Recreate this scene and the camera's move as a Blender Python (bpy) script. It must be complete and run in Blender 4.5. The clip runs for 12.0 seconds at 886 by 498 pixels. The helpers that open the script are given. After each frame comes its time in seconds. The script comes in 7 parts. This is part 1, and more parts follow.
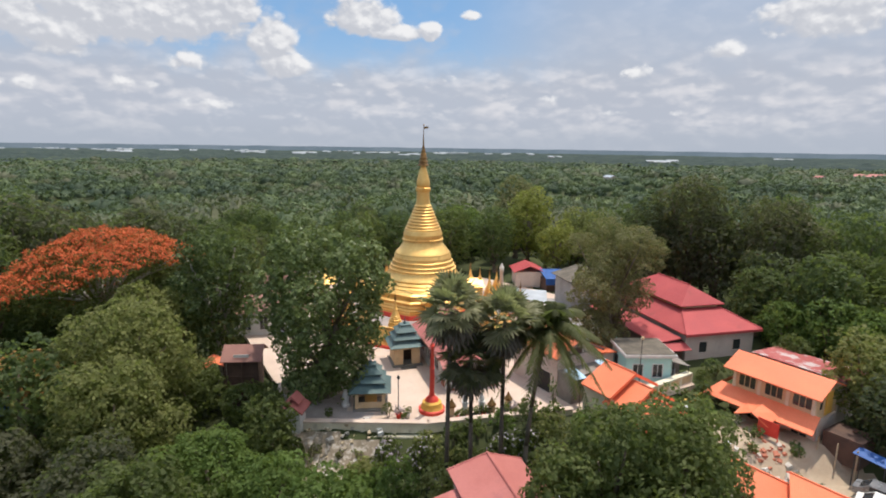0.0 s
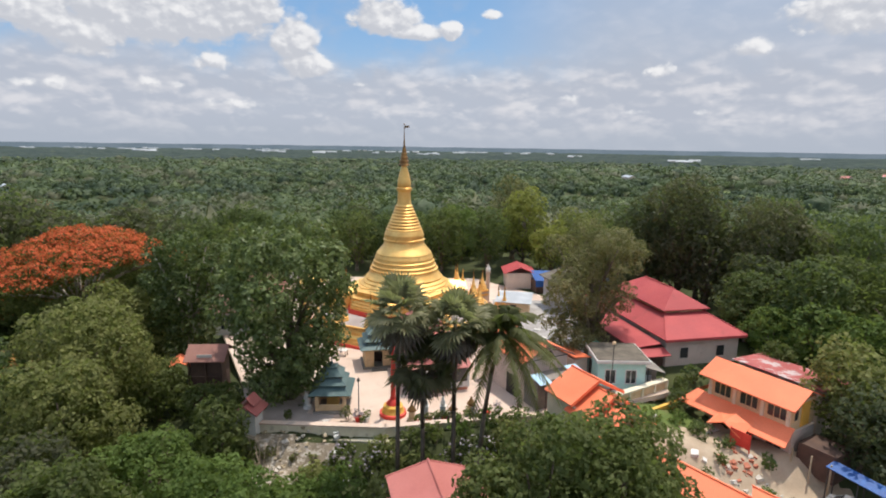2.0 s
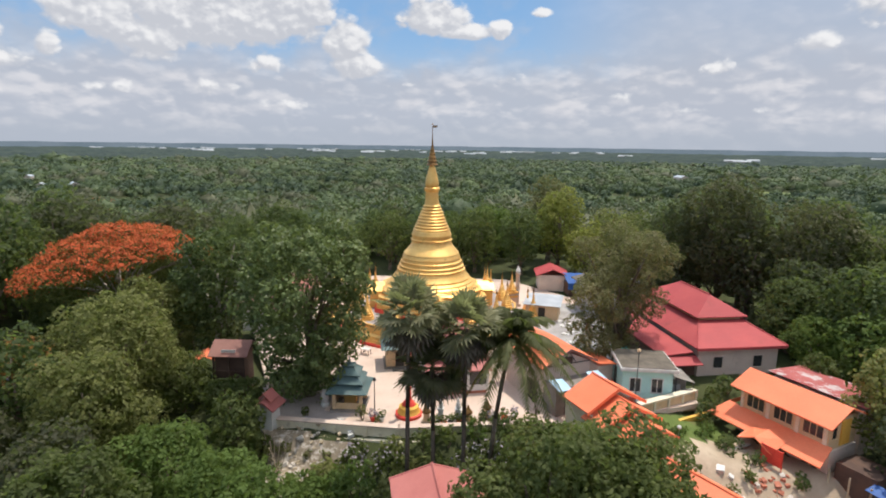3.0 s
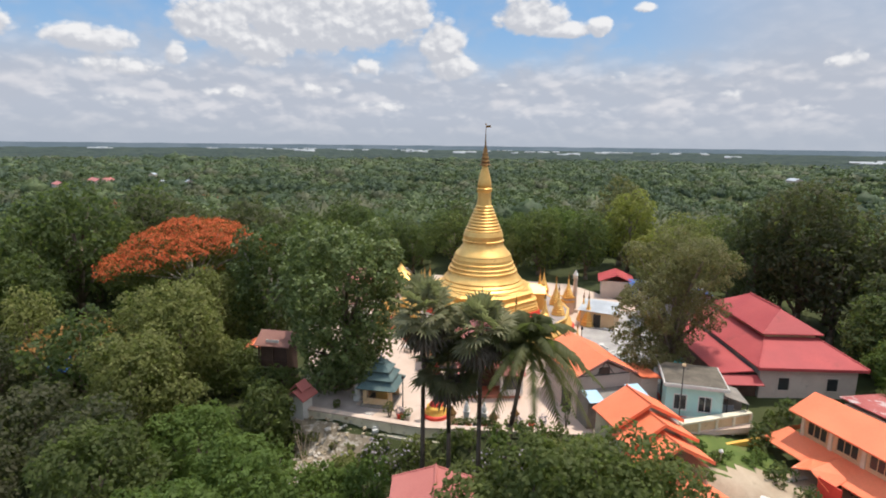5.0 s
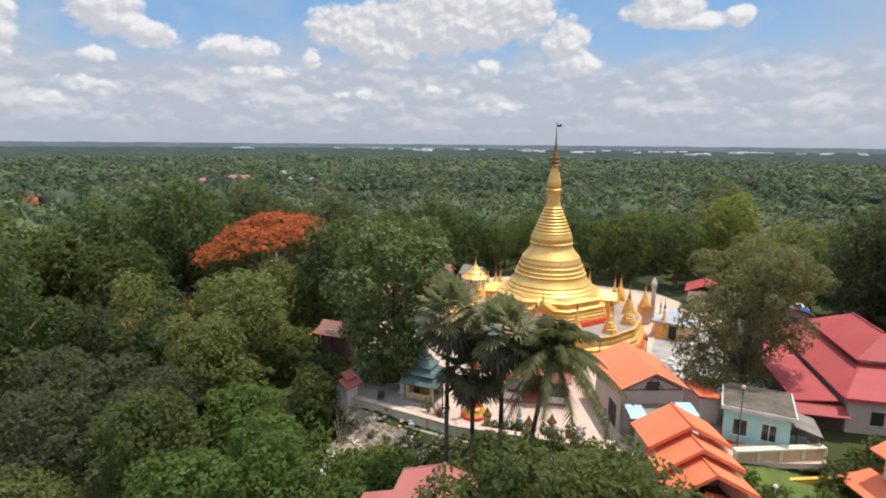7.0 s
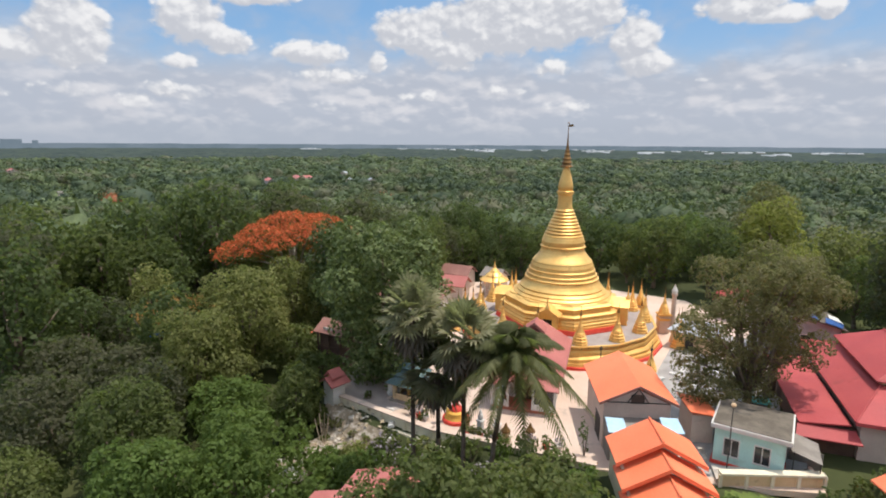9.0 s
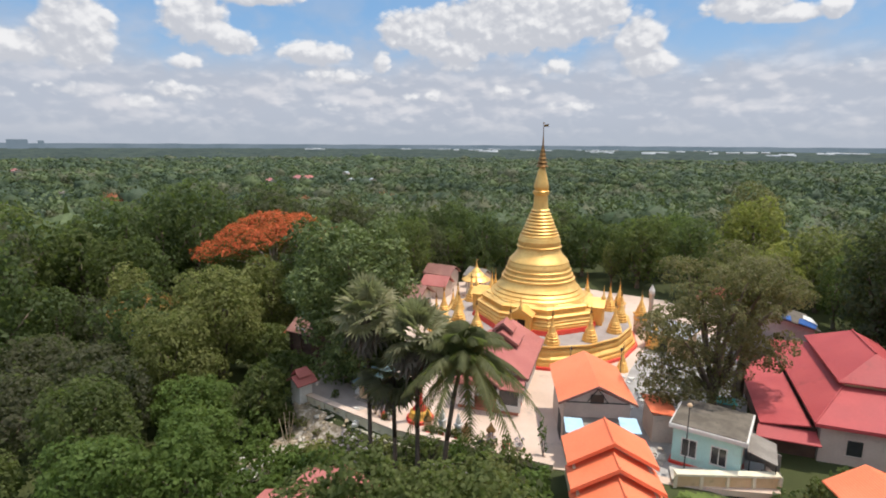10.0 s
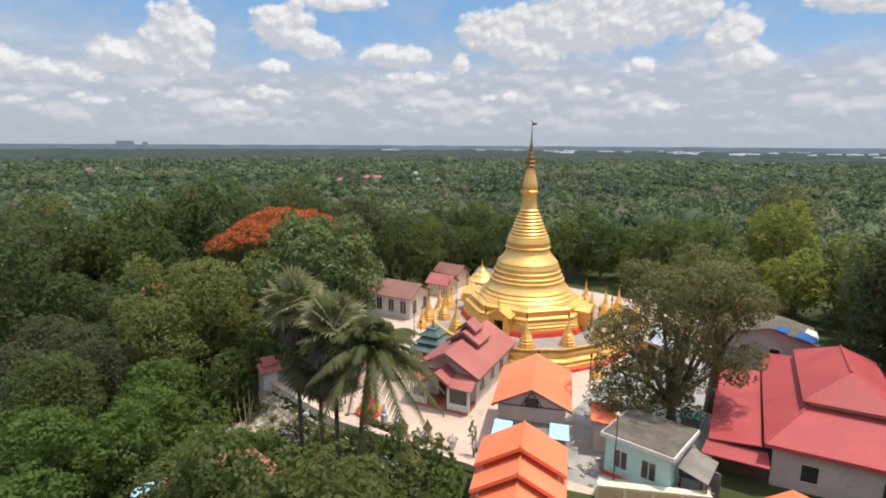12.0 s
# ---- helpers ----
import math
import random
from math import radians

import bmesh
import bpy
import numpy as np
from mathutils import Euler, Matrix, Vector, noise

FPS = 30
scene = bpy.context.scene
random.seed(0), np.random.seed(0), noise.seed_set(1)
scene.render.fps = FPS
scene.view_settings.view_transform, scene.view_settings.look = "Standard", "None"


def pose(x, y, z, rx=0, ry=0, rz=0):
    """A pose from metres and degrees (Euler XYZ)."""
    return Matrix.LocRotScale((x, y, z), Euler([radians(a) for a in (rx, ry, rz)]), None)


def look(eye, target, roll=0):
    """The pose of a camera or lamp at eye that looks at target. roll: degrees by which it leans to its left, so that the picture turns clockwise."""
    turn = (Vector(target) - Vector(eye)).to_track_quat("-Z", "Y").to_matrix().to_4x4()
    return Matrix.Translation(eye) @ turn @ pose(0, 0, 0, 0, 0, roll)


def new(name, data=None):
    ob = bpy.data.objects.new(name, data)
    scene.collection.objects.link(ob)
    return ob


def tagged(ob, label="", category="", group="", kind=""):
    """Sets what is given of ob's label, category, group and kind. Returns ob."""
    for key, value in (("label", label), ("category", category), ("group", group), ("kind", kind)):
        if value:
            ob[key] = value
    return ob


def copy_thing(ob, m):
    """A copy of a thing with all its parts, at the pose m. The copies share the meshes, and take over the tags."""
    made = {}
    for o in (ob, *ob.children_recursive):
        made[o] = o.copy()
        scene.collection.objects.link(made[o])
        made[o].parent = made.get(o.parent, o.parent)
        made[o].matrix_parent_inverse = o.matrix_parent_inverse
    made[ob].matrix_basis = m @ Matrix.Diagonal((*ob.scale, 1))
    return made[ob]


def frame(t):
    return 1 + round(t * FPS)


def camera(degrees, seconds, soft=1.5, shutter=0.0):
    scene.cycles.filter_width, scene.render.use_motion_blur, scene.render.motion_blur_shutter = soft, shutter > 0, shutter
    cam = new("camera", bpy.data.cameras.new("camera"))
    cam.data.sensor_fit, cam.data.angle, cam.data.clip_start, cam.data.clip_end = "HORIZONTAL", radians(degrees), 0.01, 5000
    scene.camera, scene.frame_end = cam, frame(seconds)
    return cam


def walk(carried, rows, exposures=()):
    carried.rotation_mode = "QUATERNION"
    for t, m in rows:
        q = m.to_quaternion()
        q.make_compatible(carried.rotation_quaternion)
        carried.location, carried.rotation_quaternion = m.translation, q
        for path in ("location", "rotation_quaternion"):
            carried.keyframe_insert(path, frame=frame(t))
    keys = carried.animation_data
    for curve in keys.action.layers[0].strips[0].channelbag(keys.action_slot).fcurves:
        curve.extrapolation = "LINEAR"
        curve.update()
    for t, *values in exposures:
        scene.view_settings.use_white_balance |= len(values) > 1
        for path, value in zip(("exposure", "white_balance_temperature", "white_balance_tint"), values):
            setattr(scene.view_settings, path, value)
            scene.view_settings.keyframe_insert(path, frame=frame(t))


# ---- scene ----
cam = camera(77.7, 12.0, soft=1.9)
# seconds, eye x, y, z (metres, origin on the pagoda's axis), yaw, pitch, roll (degrees)
ROWS = [
    (0.0, -0.00, -80.00, 25.76, -2.14, -10.59, 0.79),
    (0.5, 0.86, -79.91, 25.86, -2.16, -10.67, 0.73),
    (1.0, 2.22, -79.73, 25.86, -2.71, -10.65, 0.77),
    (1.5, 4.03, -79.35, 25.84, -2.06, -10.65, 0.81),
    (2.0, 5.55, -79.10, 25.83, -0.10, -10.67, 0.83),
    (2.5, 6.89, -78.78, 25.82, 2.14, -10.67, 0.79),
    (3.0, 8.23, -78.44, 25.90, 4.77, -10.78, 0.75),
    (3.5, 9.21, -78.14, 25.95, 6.53, -10.82, 0.70),
    (5.5, 15.30, -76.76, 25.87, 16.29, -10.84, 0.66),
    (6.0, 16.81, -76.35, 25.92, 18.30, -10.87, 0.65),
    (6.5, 18.34, -75.81, 25.90, 23.17, -10.90, 0.59),
    (7.0, 19.99, -74.98, 25.97, 26.25, -10.96, 0.50),
    (9.0, 26.14, -70.88, 25.99, 32.74, -10.91, 0.36),
    (9.5, 27.60, -70.04, 26.01, 33.00, -10.92, 0.36),
    (10.0, 29.38, -68.89, 25.99, 33.17, -10.90, 0.35),
    (10.5, 31.62, -67.46, 25.96, 33.47, -10.88, 0.35),
    (11.0, 34.28, -65.67, 25.90, 37.68, -10.89, 0.35),
    (11.5, 36.49, -64.12, 25.84, 40.01, -10.85, 0.35),
    (12.0, 38.87, -62.15, 25.78, 40.95, -10.84, 0.33),
]
walk(cam, [(t, pose(x, y, z, 90 + pitch, 0, yaw) @ pose(0, 0, 0, 0, 0, roll)) for t, x, y, z, yaw, pitch, roll in ROWS])
# ---- end of path
from collections import defaultdict

# ---- world, sun ----
SUN_EL, SUN_AZ = 72.0, 40.0          # degrees; azimuth clockwise from +y, sun stands right of and beyond the pagoda
scene.view_settings.exposure = 0.06

sun = bpy.data.lights.new("sun", "SUN")
sun.energy, sun.angle, sun.color = 3.9, radians(0.6), (1.0, 0.93, 0.82)
sun_ob = new("sun", sun)
se, sa = radians(SUN_EL), radians(SUN_AZ)
sun_ob.matrix_world = look((0, 0, 0), (-math.sin(sa) * math.cos(se), -math.cos(sa) * math.cos(se), -math.sin(se)))

world = bpy.data.worlds.new("sky")
scene.world = world
world.use_nodes = True


class Nodes:
    """Short hand for node trees."""

    def __init__(self, tree):
        self.t = tree
        tree.nodes.clear()

    def n(self, kind, **inputs):
        node = self.t.nodes.new(kind)
        for key, value in inputs.items():
            self.put(node, key, value)
        return node

    def put(self, node, key, value):
        sock = node.inputs[int(key[1:])] if key[0] == "i" and key[1:].isdigit() else node.inputs[key.replace("_", " ")]
        if isinstance(value, bpy.types.NodeSocket):
            self.t.links.new(value, sock)
        else:
            sock.default_value = value

    def math(self, op, a, b=0.0, c=0.0, clamp=False):
        node = self.n("ShaderNodeMath", i0=a, i1=b, i2=c)
        node.operation, node.use_clamp = op, clamp
        return node.outputs[0]

    def mix(self, fac, a, b, blend="MIX"):
        node = self.t.nodes.new("ShaderNodeMix")
        node.data_type, node.blend_type = "RGBA", blend
        for i, v in ((0, fac), (6, a), (7, b)):
            if isinstance(v, bpy.types.NodeSocket):
                self.t.links.new(v, node.inputs[i])
            else:
                node.inputs[i].default_value = v if i == 0 else (*v[:3], 1)
        return node.outputs[2]

    def noise(self, vec, scale, detail=4, rough=0.55, out=0):
        node = self.n("ShaderNodeTexNoise", Scale=scale, Detail=detail, Roughness=rough)
        if vec is not None:
            self.put(node, "Vector", vec)
        return node.outputs[out]

    def smooth(self, x, lo, hi, a=0.0, b=1.0):
        node = self.n("ShaderNodeMapRange")
        node.interpolation_type = "SMOOTHSTEP"
        for i, v in enumerate((x, lo, hi, a, b)):
            self.put(node, "i%d" % i, v)
        return node.outputs[0]


# heaps of cumulus: azimuth to the left of +y, elevation, half width, half height, weight (degrees)
HEAPS_EAST = (
    (25.5, 11.2, 7.5, 2.6, 1.3), (19, 11.9, 3.2, 2.4, 1.1), (33.6, 9.4, 2.8, 2.2, 0.9), (31.7, 7.5, 2.5, 1.1, 0.52), (14.6, 9.5, 1.8, 1.9, 1.1), (13.6, 7.3, 2, 1.2, 1),
    (22.1, 7.2, 2, 1.1, 0.52), (27, 4.9, 2.3, 1, 0.42), (20.5, 3.6, 3.2, 0.8, 0.42), (6.1, 11.9, 3, 1.7, 1.05), (2.8, 10.7, 3, 0.8, 0.9), (-0.5, 10.9, 1.1, 0.9, 0.9),
    (-4.4, 12.4, 1.1, 0.5, 0.7), (8.4, 5.8, 1, 0.4, 0.22), (-28, 8.6, 1.6, 0.9, 0.7), (-20.7, 7, 1.6, 0.9, 0.42), (-3.7, 6.6, 2.3, 0.7, 0.42), (-19, 3.3, 1.8, 0.6, 0.32),
    (-24.8, 3.3, 1.4, 0.5, 0.32), (-12.4, 4.6, 1.6, 0.8, 0.32), (-36, 11, 5, 2.4, 0.8),
)
HEAPS_WEST = (
    (65.5, 8.8, 2.2, 2.8, 1.15), (70, 7.2, 2.6, 1.4, 1), (74.3, 5.6, 3.4, 1.2, 0.62), (78.4, 5.8, 2.8, 1.6, 0.62), (56.4, 10.4, 2.3, 2, 1.1), (53.4, 9, 2.2, 1.2, 1),
    (51.1, 13, 4.2, 0.9, 0.8), (45.8, 8.3, 2.8, 1.2, 0.95), (57.2, 7, 2.1, 0.8, 0.52), (36, 10.6, 2.8, 1.8, 1.15), (31.8, 8.8, 2.8, 1.3, 1), (39.4, 7.5, 1, 1.2, 0.62),
    (58.4, 4.3, 3, 1.2, 0.52), (61.2, 3.5, 1.5, 1, 0.52), (77.2, 3.4, 2.2, 0.9, 0.42), (72, 3.6, 2.8, 0.9, 0.42), (44.7, 3.5, 2.5, 0.9, 0.42), (66.7, 4.2, 3, 1, 0.47),
    (43.8, 6.3, 5.1, 1.1, 0.52), (26.3, 4.9, 2.4, 0.8, 0.42), (35, 4.4, 2.8, 0.8, 0.37), (88, 9, 5, 3, 0.8),
)


def build_sky():
    N = Nodes(world.node_tree)
    way = N.n("ShaderNodeTexCoord").outputs["Generated"]
    x, y, z = N.n("ShaderNodeSeparateXYZ", i0=way).outputs
    deg = 57.29578
    el = N.math("MULTIPLY", N.math("ARCSINE", z), deg)
    az = N.math("MULTIPLY", N.math("ARCTAN2", N.math("MULTIPLY", x, -1), y), deg)
    sky = N.n("ShaderNodeTexSky")
    sky.sky_type, sky.sun_disc = "NISHITA", False
    sky.sun_elevation, sky.sun_rotation, sky.air_density, sky.dust_density, sky.ozone_density = se, sa, 1.0, 1.2, 1.0

    def plane(a, e, stretch=1.3):
        return N.n("ShaderNodeCombineXYZ", i0=a, i1=N.math("MULTIPLY", e, stretch), i2=0.0).outputs[0]

    def puffs(a, e, stretch=1.3):
        """Billows: round swellings at three sizes, bent by a slow drift."""
        flat = plane(a, e, stretch)
        bend = N.n("ShaderNodeTexNoise", Vector=flat, Scale=0.7, Detail=3.0, Roughness=0.55).outputs["Color"]
        shift = N.n("ShaderNodeVectorMath", i0=bend, i1=(0.5, 0.5, 0.5))
        shift.operation = "SUBTRACT"
        scaled = N.n("ShaderNodeVectorMath", i0=shift.outputs[0], i1=(1.5, 1.1, 0.0))
        scaled.operation = "MULTIPLY"
        bent = N.n("ShaderNodeVectorMath", i0=flat, i1=scaled.outputs[0])
        bent.operation = "ADD"
        total = None
        for scale, weight in ((0.42, 0.36), (1.0, 0.22), (2.3, 0.08)):
            cell = N.n("ShaderNodeTexVoronoi")
            cell.feature = "SMOOTH_F1"
            for key, value in (("Vector", bent.outputs[0]), ("Scale", scale), ("Smoothness", 0.35)):
                N.put(cell, key, value)
            one = N.math("MULTIPLY", N.math("SUBTRACT", 0.47, cell.outputs["Distance"]), weight * 2.0)
            total = one if total is None else N.math("ADD", total, one)
        return N.math("ADD", total, N.math("MULTIPLY", N.math("SUBTRACT", N.noise(flat, 1.4, 4, 0.5), 0.5), 0.34))

    def heaps(a, e):
        field = None
        for ca, ce, w, h, k in HEAPS_EAST + HEAPS_WEST:
            du = N.math("DIVIDE", N.math("SUBTRACT", a, ca), w)
            dv = N.math("DIVIDE", N.math("SUBTRACT", e, ce), h)
            # flat under the base, round above
            dv = N.math("MULTIPLY", dv, N.math("ADD", 1.0, N.math("MULTIPLY", N.math("LESS_THAN", dv, 0.0), 0.35)))
            one = N.math("SUBTRACT", k, N.math("MULTIPLY", N.math("ADD", N.math("MULTIPLY", du, du), N.math("MULTIPLY", dv, dv)), 0.55))
            field = one if field is None else N.math("SMOOTH_MAX", field, one, 0.25)
        return N.math("MAXIMUM", field, -1.4)

    bumps = puffs(az, el)
    field = heaps(az, el)
    dens = N.math("ADD", field, bumps)
    el_up, az_up = N.math("ADD", el, 0.55), N.math("SUBTRACT", az, 0.3)
    over = N.math("ADD", heaps(az_up, el_up), puffs(az_up, el_up))
    slope = N.math("SUBTRACT", dens, over)
    heap = N.smooth(dens, -0.05, 0.5)
    lit = N.smooth(N.math("ADD", slope, N.math("MULTIPLY", N.math("SUBTRACT", bumps, 0.1), 0.35)), -0.34, 0.62)
    big = N.noise(plane(az, el, 1.35), 0.13, 3, 0.5)
    mid = N.noise(plane(az, el, 1.35), 0.38, 3, 0.5)
    # a broad low bank of small heaps, thinning upwards
    row = puffs(N.math("ADD", N.math("MULTIPLY", az, 0.5), 40.0), N.math("MULTIPLY", el, 0.8), 1.25)
    row_up = puffs(N.math("ADD", N.math("MULTIPLY", az_up, 0.5), 40.0), N.math("MULTIPLY", N.math("ADD", el, 0.6), 0.8), 1.25)
    bank = N.smooth(N.math("ADD", el, N.math("MULTIPLY", N.math("SUBTRACT", mid, 0.5), 4.0)), 9.4, 5.6)
    row_lit = N.smooth(N.math("ADD", N.math("MULTIPLY", N.math("SUBTRACT", row, row_up), 1.4), N.math("ADD", N.math("MULTIPLY", row, 0.6), N.math("MULTIPLY", N.math("SUBTRACT", big, 0.5), 1.2))), -0.35, 0.75)
    veil = N.math("MULTIPLY", N.smooth(N.math("ADD", N.math("MULTIPLY", big, 0.65), N.math("MULTIPLY", mid, 0.35)), 0.42, 0.64), N.smooth(el, 6.0, 14.0, 0.8, 0.25))
    veil = N.math("MAXIMUM", veil, N.math("MULTIPLY", N.smooth(az, 0.0, -18.0, 0.0, 0.9), N.smooth(el, 16.0, 7.0, 0.75, 1.0)))
    veil = N.math("MAXIMUM", veil, N.math("MULTIPLY", N.smooth(az, 20.0, 27.0), N.math("MULTIPLY", N.smooth(az, 42.0, 34.0), N.smooth(el, 9.5, 7.5, 0.1, 0.7))))
    cover = N.math("MULTIPLY", N.smooth(N.math("ADD", big, N.math("MULTIPLY", N.math("SUBTRACT", mid, 0.5), 0.5)), 0.42, 0.66), N.smooth(el, 14.0, 28.0, 0.0, 0.85))
    haze = N.smooth(el, 3.2, 0.0)
    heap_col = N.mix(lit, (0.55, 0.57, 0.625), (0.84, 0.84, 0.855))
    veil_col = N.mix(N.smooth(row, -0.3, 0.7), (0.46, 0.50, 0.585), (0.60, 0.61, 0.665))
    bank_col = N.mix(row_lit, (0.47, 0.505, 0.585), (0.69, 0.69, 0.73))
    blue = N.mix(N.smooth(el, 3.0, 14.0), (0.36, 0.53, 0.75), (0.20, 0.415, 0.73))
    base = N.mix(0.2, blue, N.mix(1.0, sky.outputs[0], (0.12, 0.12, 0.12), "MULTIPLY"))
    c = N.mix(veil, base, veil_col)
    c = N.mix(N.math("MULTIPLY", bank, 0.93), c, bank_col)
    # unseen cover overhead, made over-bright to fill the shadows below
    c = N.mix(cover, c, N.mix(N.smooth(el, 18.0, 40.0), (0.80, 0.82, 0.85), (2.0, 2.0, 2.0)))
    c = N.mix(N.math("MULTIPLY", heap, N.smooth(el, 1.4, 4.0)), c, heap_col)
    c = N.mix(N.math("MULTIPLY", haze, 0.85), c, (0.43, 0.475, 0.555))
    bg = N.n("ShaderNodeBackground", Color=c, Strength=1.0)
    N.n("ShaderNodeOutputWorld", Surface=bg.outputs[0])


build_sky()

# ---- materials ----


def rgb(c):
    return (*c[:3], 1.0)


def surface(name, a, b, rough=0.7, metal=0.0, scale=0.6, fine=9.0, bump=0.25, dirt=None, ribs=0.0, rib_axis=0, gloss=0.3, dirt_at=(0.56, 0.72)):
    """A painted, plastered, paved or metal surface: two colours at a coarse scale, grain at a fine one, optional dirt and sheet ribs."""
    m = bpy.data.materials.new(name)
    m.use_nodes = True
    N = Nodes(m.node_tree)
    co = N.n("ShaderNodeTexCoord").outputs["Object"]
    coarse, grain = N.noise(co, scale, 4, 0.6), N.noise(co, fine, 3, 0.6)
    col = N.mix(N.smooth(coarse, 0.32, 0.68), a, b)
    col = N.mix(1.0, col, N.mix(grain, (0.86, 0.86, 0.86), (1.1, 1.1, 1.1)), "MULTIPLY")
    if dirt:
        spots = N.noise(co, scale * 1.9, 6, 0.7)
        col = N.mix(N.smooth(spots, dirt_at[0], dirt_at[1], 0.0, 0.8), col, dirt)
    height = grain
    if ribs:
        axis = N.n("ShaderNodeSeparateXYZ", i0=co).outputs[rib_axis]
        wave = N.math("SINE", N.math("MULTIPLY", axis, 6.2832 / ribs))
        height = N.math("ADD", N.math("MULTIPLY", grain, 0.3), N.math("MULTIPLY", N.math("ABSOLUTE", wave), 0.8))
    bumped = N.n("ShaderNodeBump", Strength=bump, Distance=0.04, Height=height)
    bsdf = N.n("ShaderNodeBsdfPrincipled", Base_Color=col, Metallic=metal, Roughness=N.smooth(coarse, 0.3, 0.7, rough - 0.07, min(1.0, rough + 0.08)), Normal=bumped.outputs[0])
    bsdf.inputs["Specular IOR Level"].default_value = gloss
    N.n("ShaderNodeOutputMaterial", Surface=bsdf.outputs[0])
    return m


def leafage(name, dark, light, through_light=0.52, patch=0.25, speck=0.38, shine=0.25, rough=0.62, lumps=0.0):
    """Leaves: every leaf its own tone, slow drifts of tone through the crown, some light through the blade."""
    m = bpy.data.materials.new(name)
    m.use_nodes = True
    N = Nodes(m.node_tree)
    dark, light = (dark[0], dark[1], dark[2] * 1.2), (light[0], light[1], light[2] * 1.2)
    geo, info = N.n("ShaderNodeNewGeometry"), N.n("ShaderNodeObjectInfo")
    drift = N.noise(geo.outputs["Position"], patch, 3, 0.55)
    t = N.math("ADD", N.math("MULTIPLY", geo.outputs["Random Per Island"], speck), N.math("ADD", N.math("MULTIPLY", N.smooth(drift, 0.3, 0.7), 0.68 - speck * 0.9), N.math("MULTIPLY", info.outputs["Random"], 0.36)), clamp=True)
    col = N.mix(t, dark, light)
    grain = N.noise(geo.outputs["Position"], 0.6 if lumps else 1.1, 4, 0.62)
    col = N.mix(1.0, col, N.mix(N.smooth(grain, 0.3, 0.7), (0.72, 0.72, 0.74) if lumps else (0.72, 0.72, 0.72), (1.2, 1.2, 1.2) if lumps else (1.2, 1.2, 1.2)), "MULTIPLY")
    body = N.n("ShaderNodeBsdfPrincipled", Base_Color=col, Roughness=rough)
    body.inputs["Specular IOR Level"].default_value = shine
    if lumps:
        N.put(body, "Normal", N.n("ShaderNodeBump", Strength=0.9, Distance=lumps, Height=N.noise(geo.outputs["Position"], 0.5, 4, 0.62)).outputs[0])
    thin = N.n("ShaderNodeBsdfTranslucent", Color=N.mix(0.5, col, (0.23, 0.31, 0.06)))
    mix = N.n("ShaderNodeMixShader", i0=through_light, i1=body.outputs[0], i2=thin.outputs[0])
    N.n("ShaderNodeOutputMaterial", Surface=mix.outputs[0])
    return m


GOLD = surface("gold leaf and gold paint", (0.84, 0.48, 0.135), (0.91, 0.60, 0.21), 0.48, 0.55, 0.5, 5.0, 0.10, (0.64, 0.36, 0.10), gloss=0.5)
GOLD_DARK = surface("weathered gilded iron", (0.20, 0.105, 0.040), (0.31, 0.175, 0.065), 0.45, 0.7, 1.2, 9.0, 0.15)
RED = surface("red painted plinth", (0.62, 0.05, 0.035), (0.72, 0.09, 0.06), 0.55, 0, 0.8, 10, 0.15)
PAVING = surface("pinkish marble paving", (0.57, 0.43, 0.345), (0.65, 0.505, 0.42), 0.55, 0, 0.25, 6, 0.06, (0.40, 0.325, 0.28))
LANE = surface("grey dusty concrete", (0.30, 0.28, 0.27), (0.42, 0.395, 0.375), 0.85, 0, 0.4, 8, 0.15, (0.2, 0.19, 0.18))
TERRACE = surface("grey terrace paving", (0.29, 0.245, 0.23), (0.37, 0.32, 0.30), 0.75, 0, 0.5, 8, 0.1, (0.23, 0.195, 0.18))
PAVING_GREY = surface("darker greyish-pink paving", (0.37, 0.315, 0.29), (0.46, 0.395, 0.365), 0.85, 0, 0.5, 9, 0.2, (0.28, 0.24, 0.22))
WALL_TAN = surface("stained tan lime wash", (0.36, 0.285, 0.19), (0.46, 0.375, 0.265), 0.85, 0, 0.5, 9, 0.25, (0.22, 0.18, 0.12))
CREAM = surface("cream lime wash", (0.66, 0.58, 0.43), (0.76, 0.69, 0.54), 0.75, 0, 0.5, 9, 0.2, (0.42, 0.36, 0.27))
WHITE = surface("white wall paint", (0.60, 0.58, 0.55), (0.70, 0.68, 0.65), 0.7, 0, 0.6, 9, 0.15, (0.44, 0.41, 0.37))
TAN = surface("tan wall paint", (0.60, 0.42, 0.24), (0.68, 0.50, 0.31), 0.7, 0, 0.6, 9, 0.15, (0.44, 0.31, 0.19))
BEIGE = surface("beige plaster", (0.56, 0.45, 0.39), (0.64, 0.53, 0.46), 0.8, 0, 0.5, 9, 0.2, (0.42, 0.34, 0.29))
TEAL_WALL = surface("pale turquoise wall paint", (0.42, 0.66, 0.62), (0.50, 0.73, 0.69), 0.7, 0, 0.5, 9, 0.15, (0.36, 0.52, 0.48))
ROOF_TEAL = surface("grey-green sheet roof", (0.085, 0.135, 0.135), (0.13, 0.19, 0.19), 0.5, 0.1, 0.7, 9, 0.35, (0.08, 0.10, 0.10), ribs=0.3)
ROOF_ORANGE = surface("orange painted sheet roof", (0.86, 0.200, 0.092), (0.91, 0.245, 0.12), 0.6, 0, 0.25, 7, 0.25, (0.74, 0.17, 0.065), ribs=0.3, rib_axis=1, dirt_at=(0.6, 0.85))
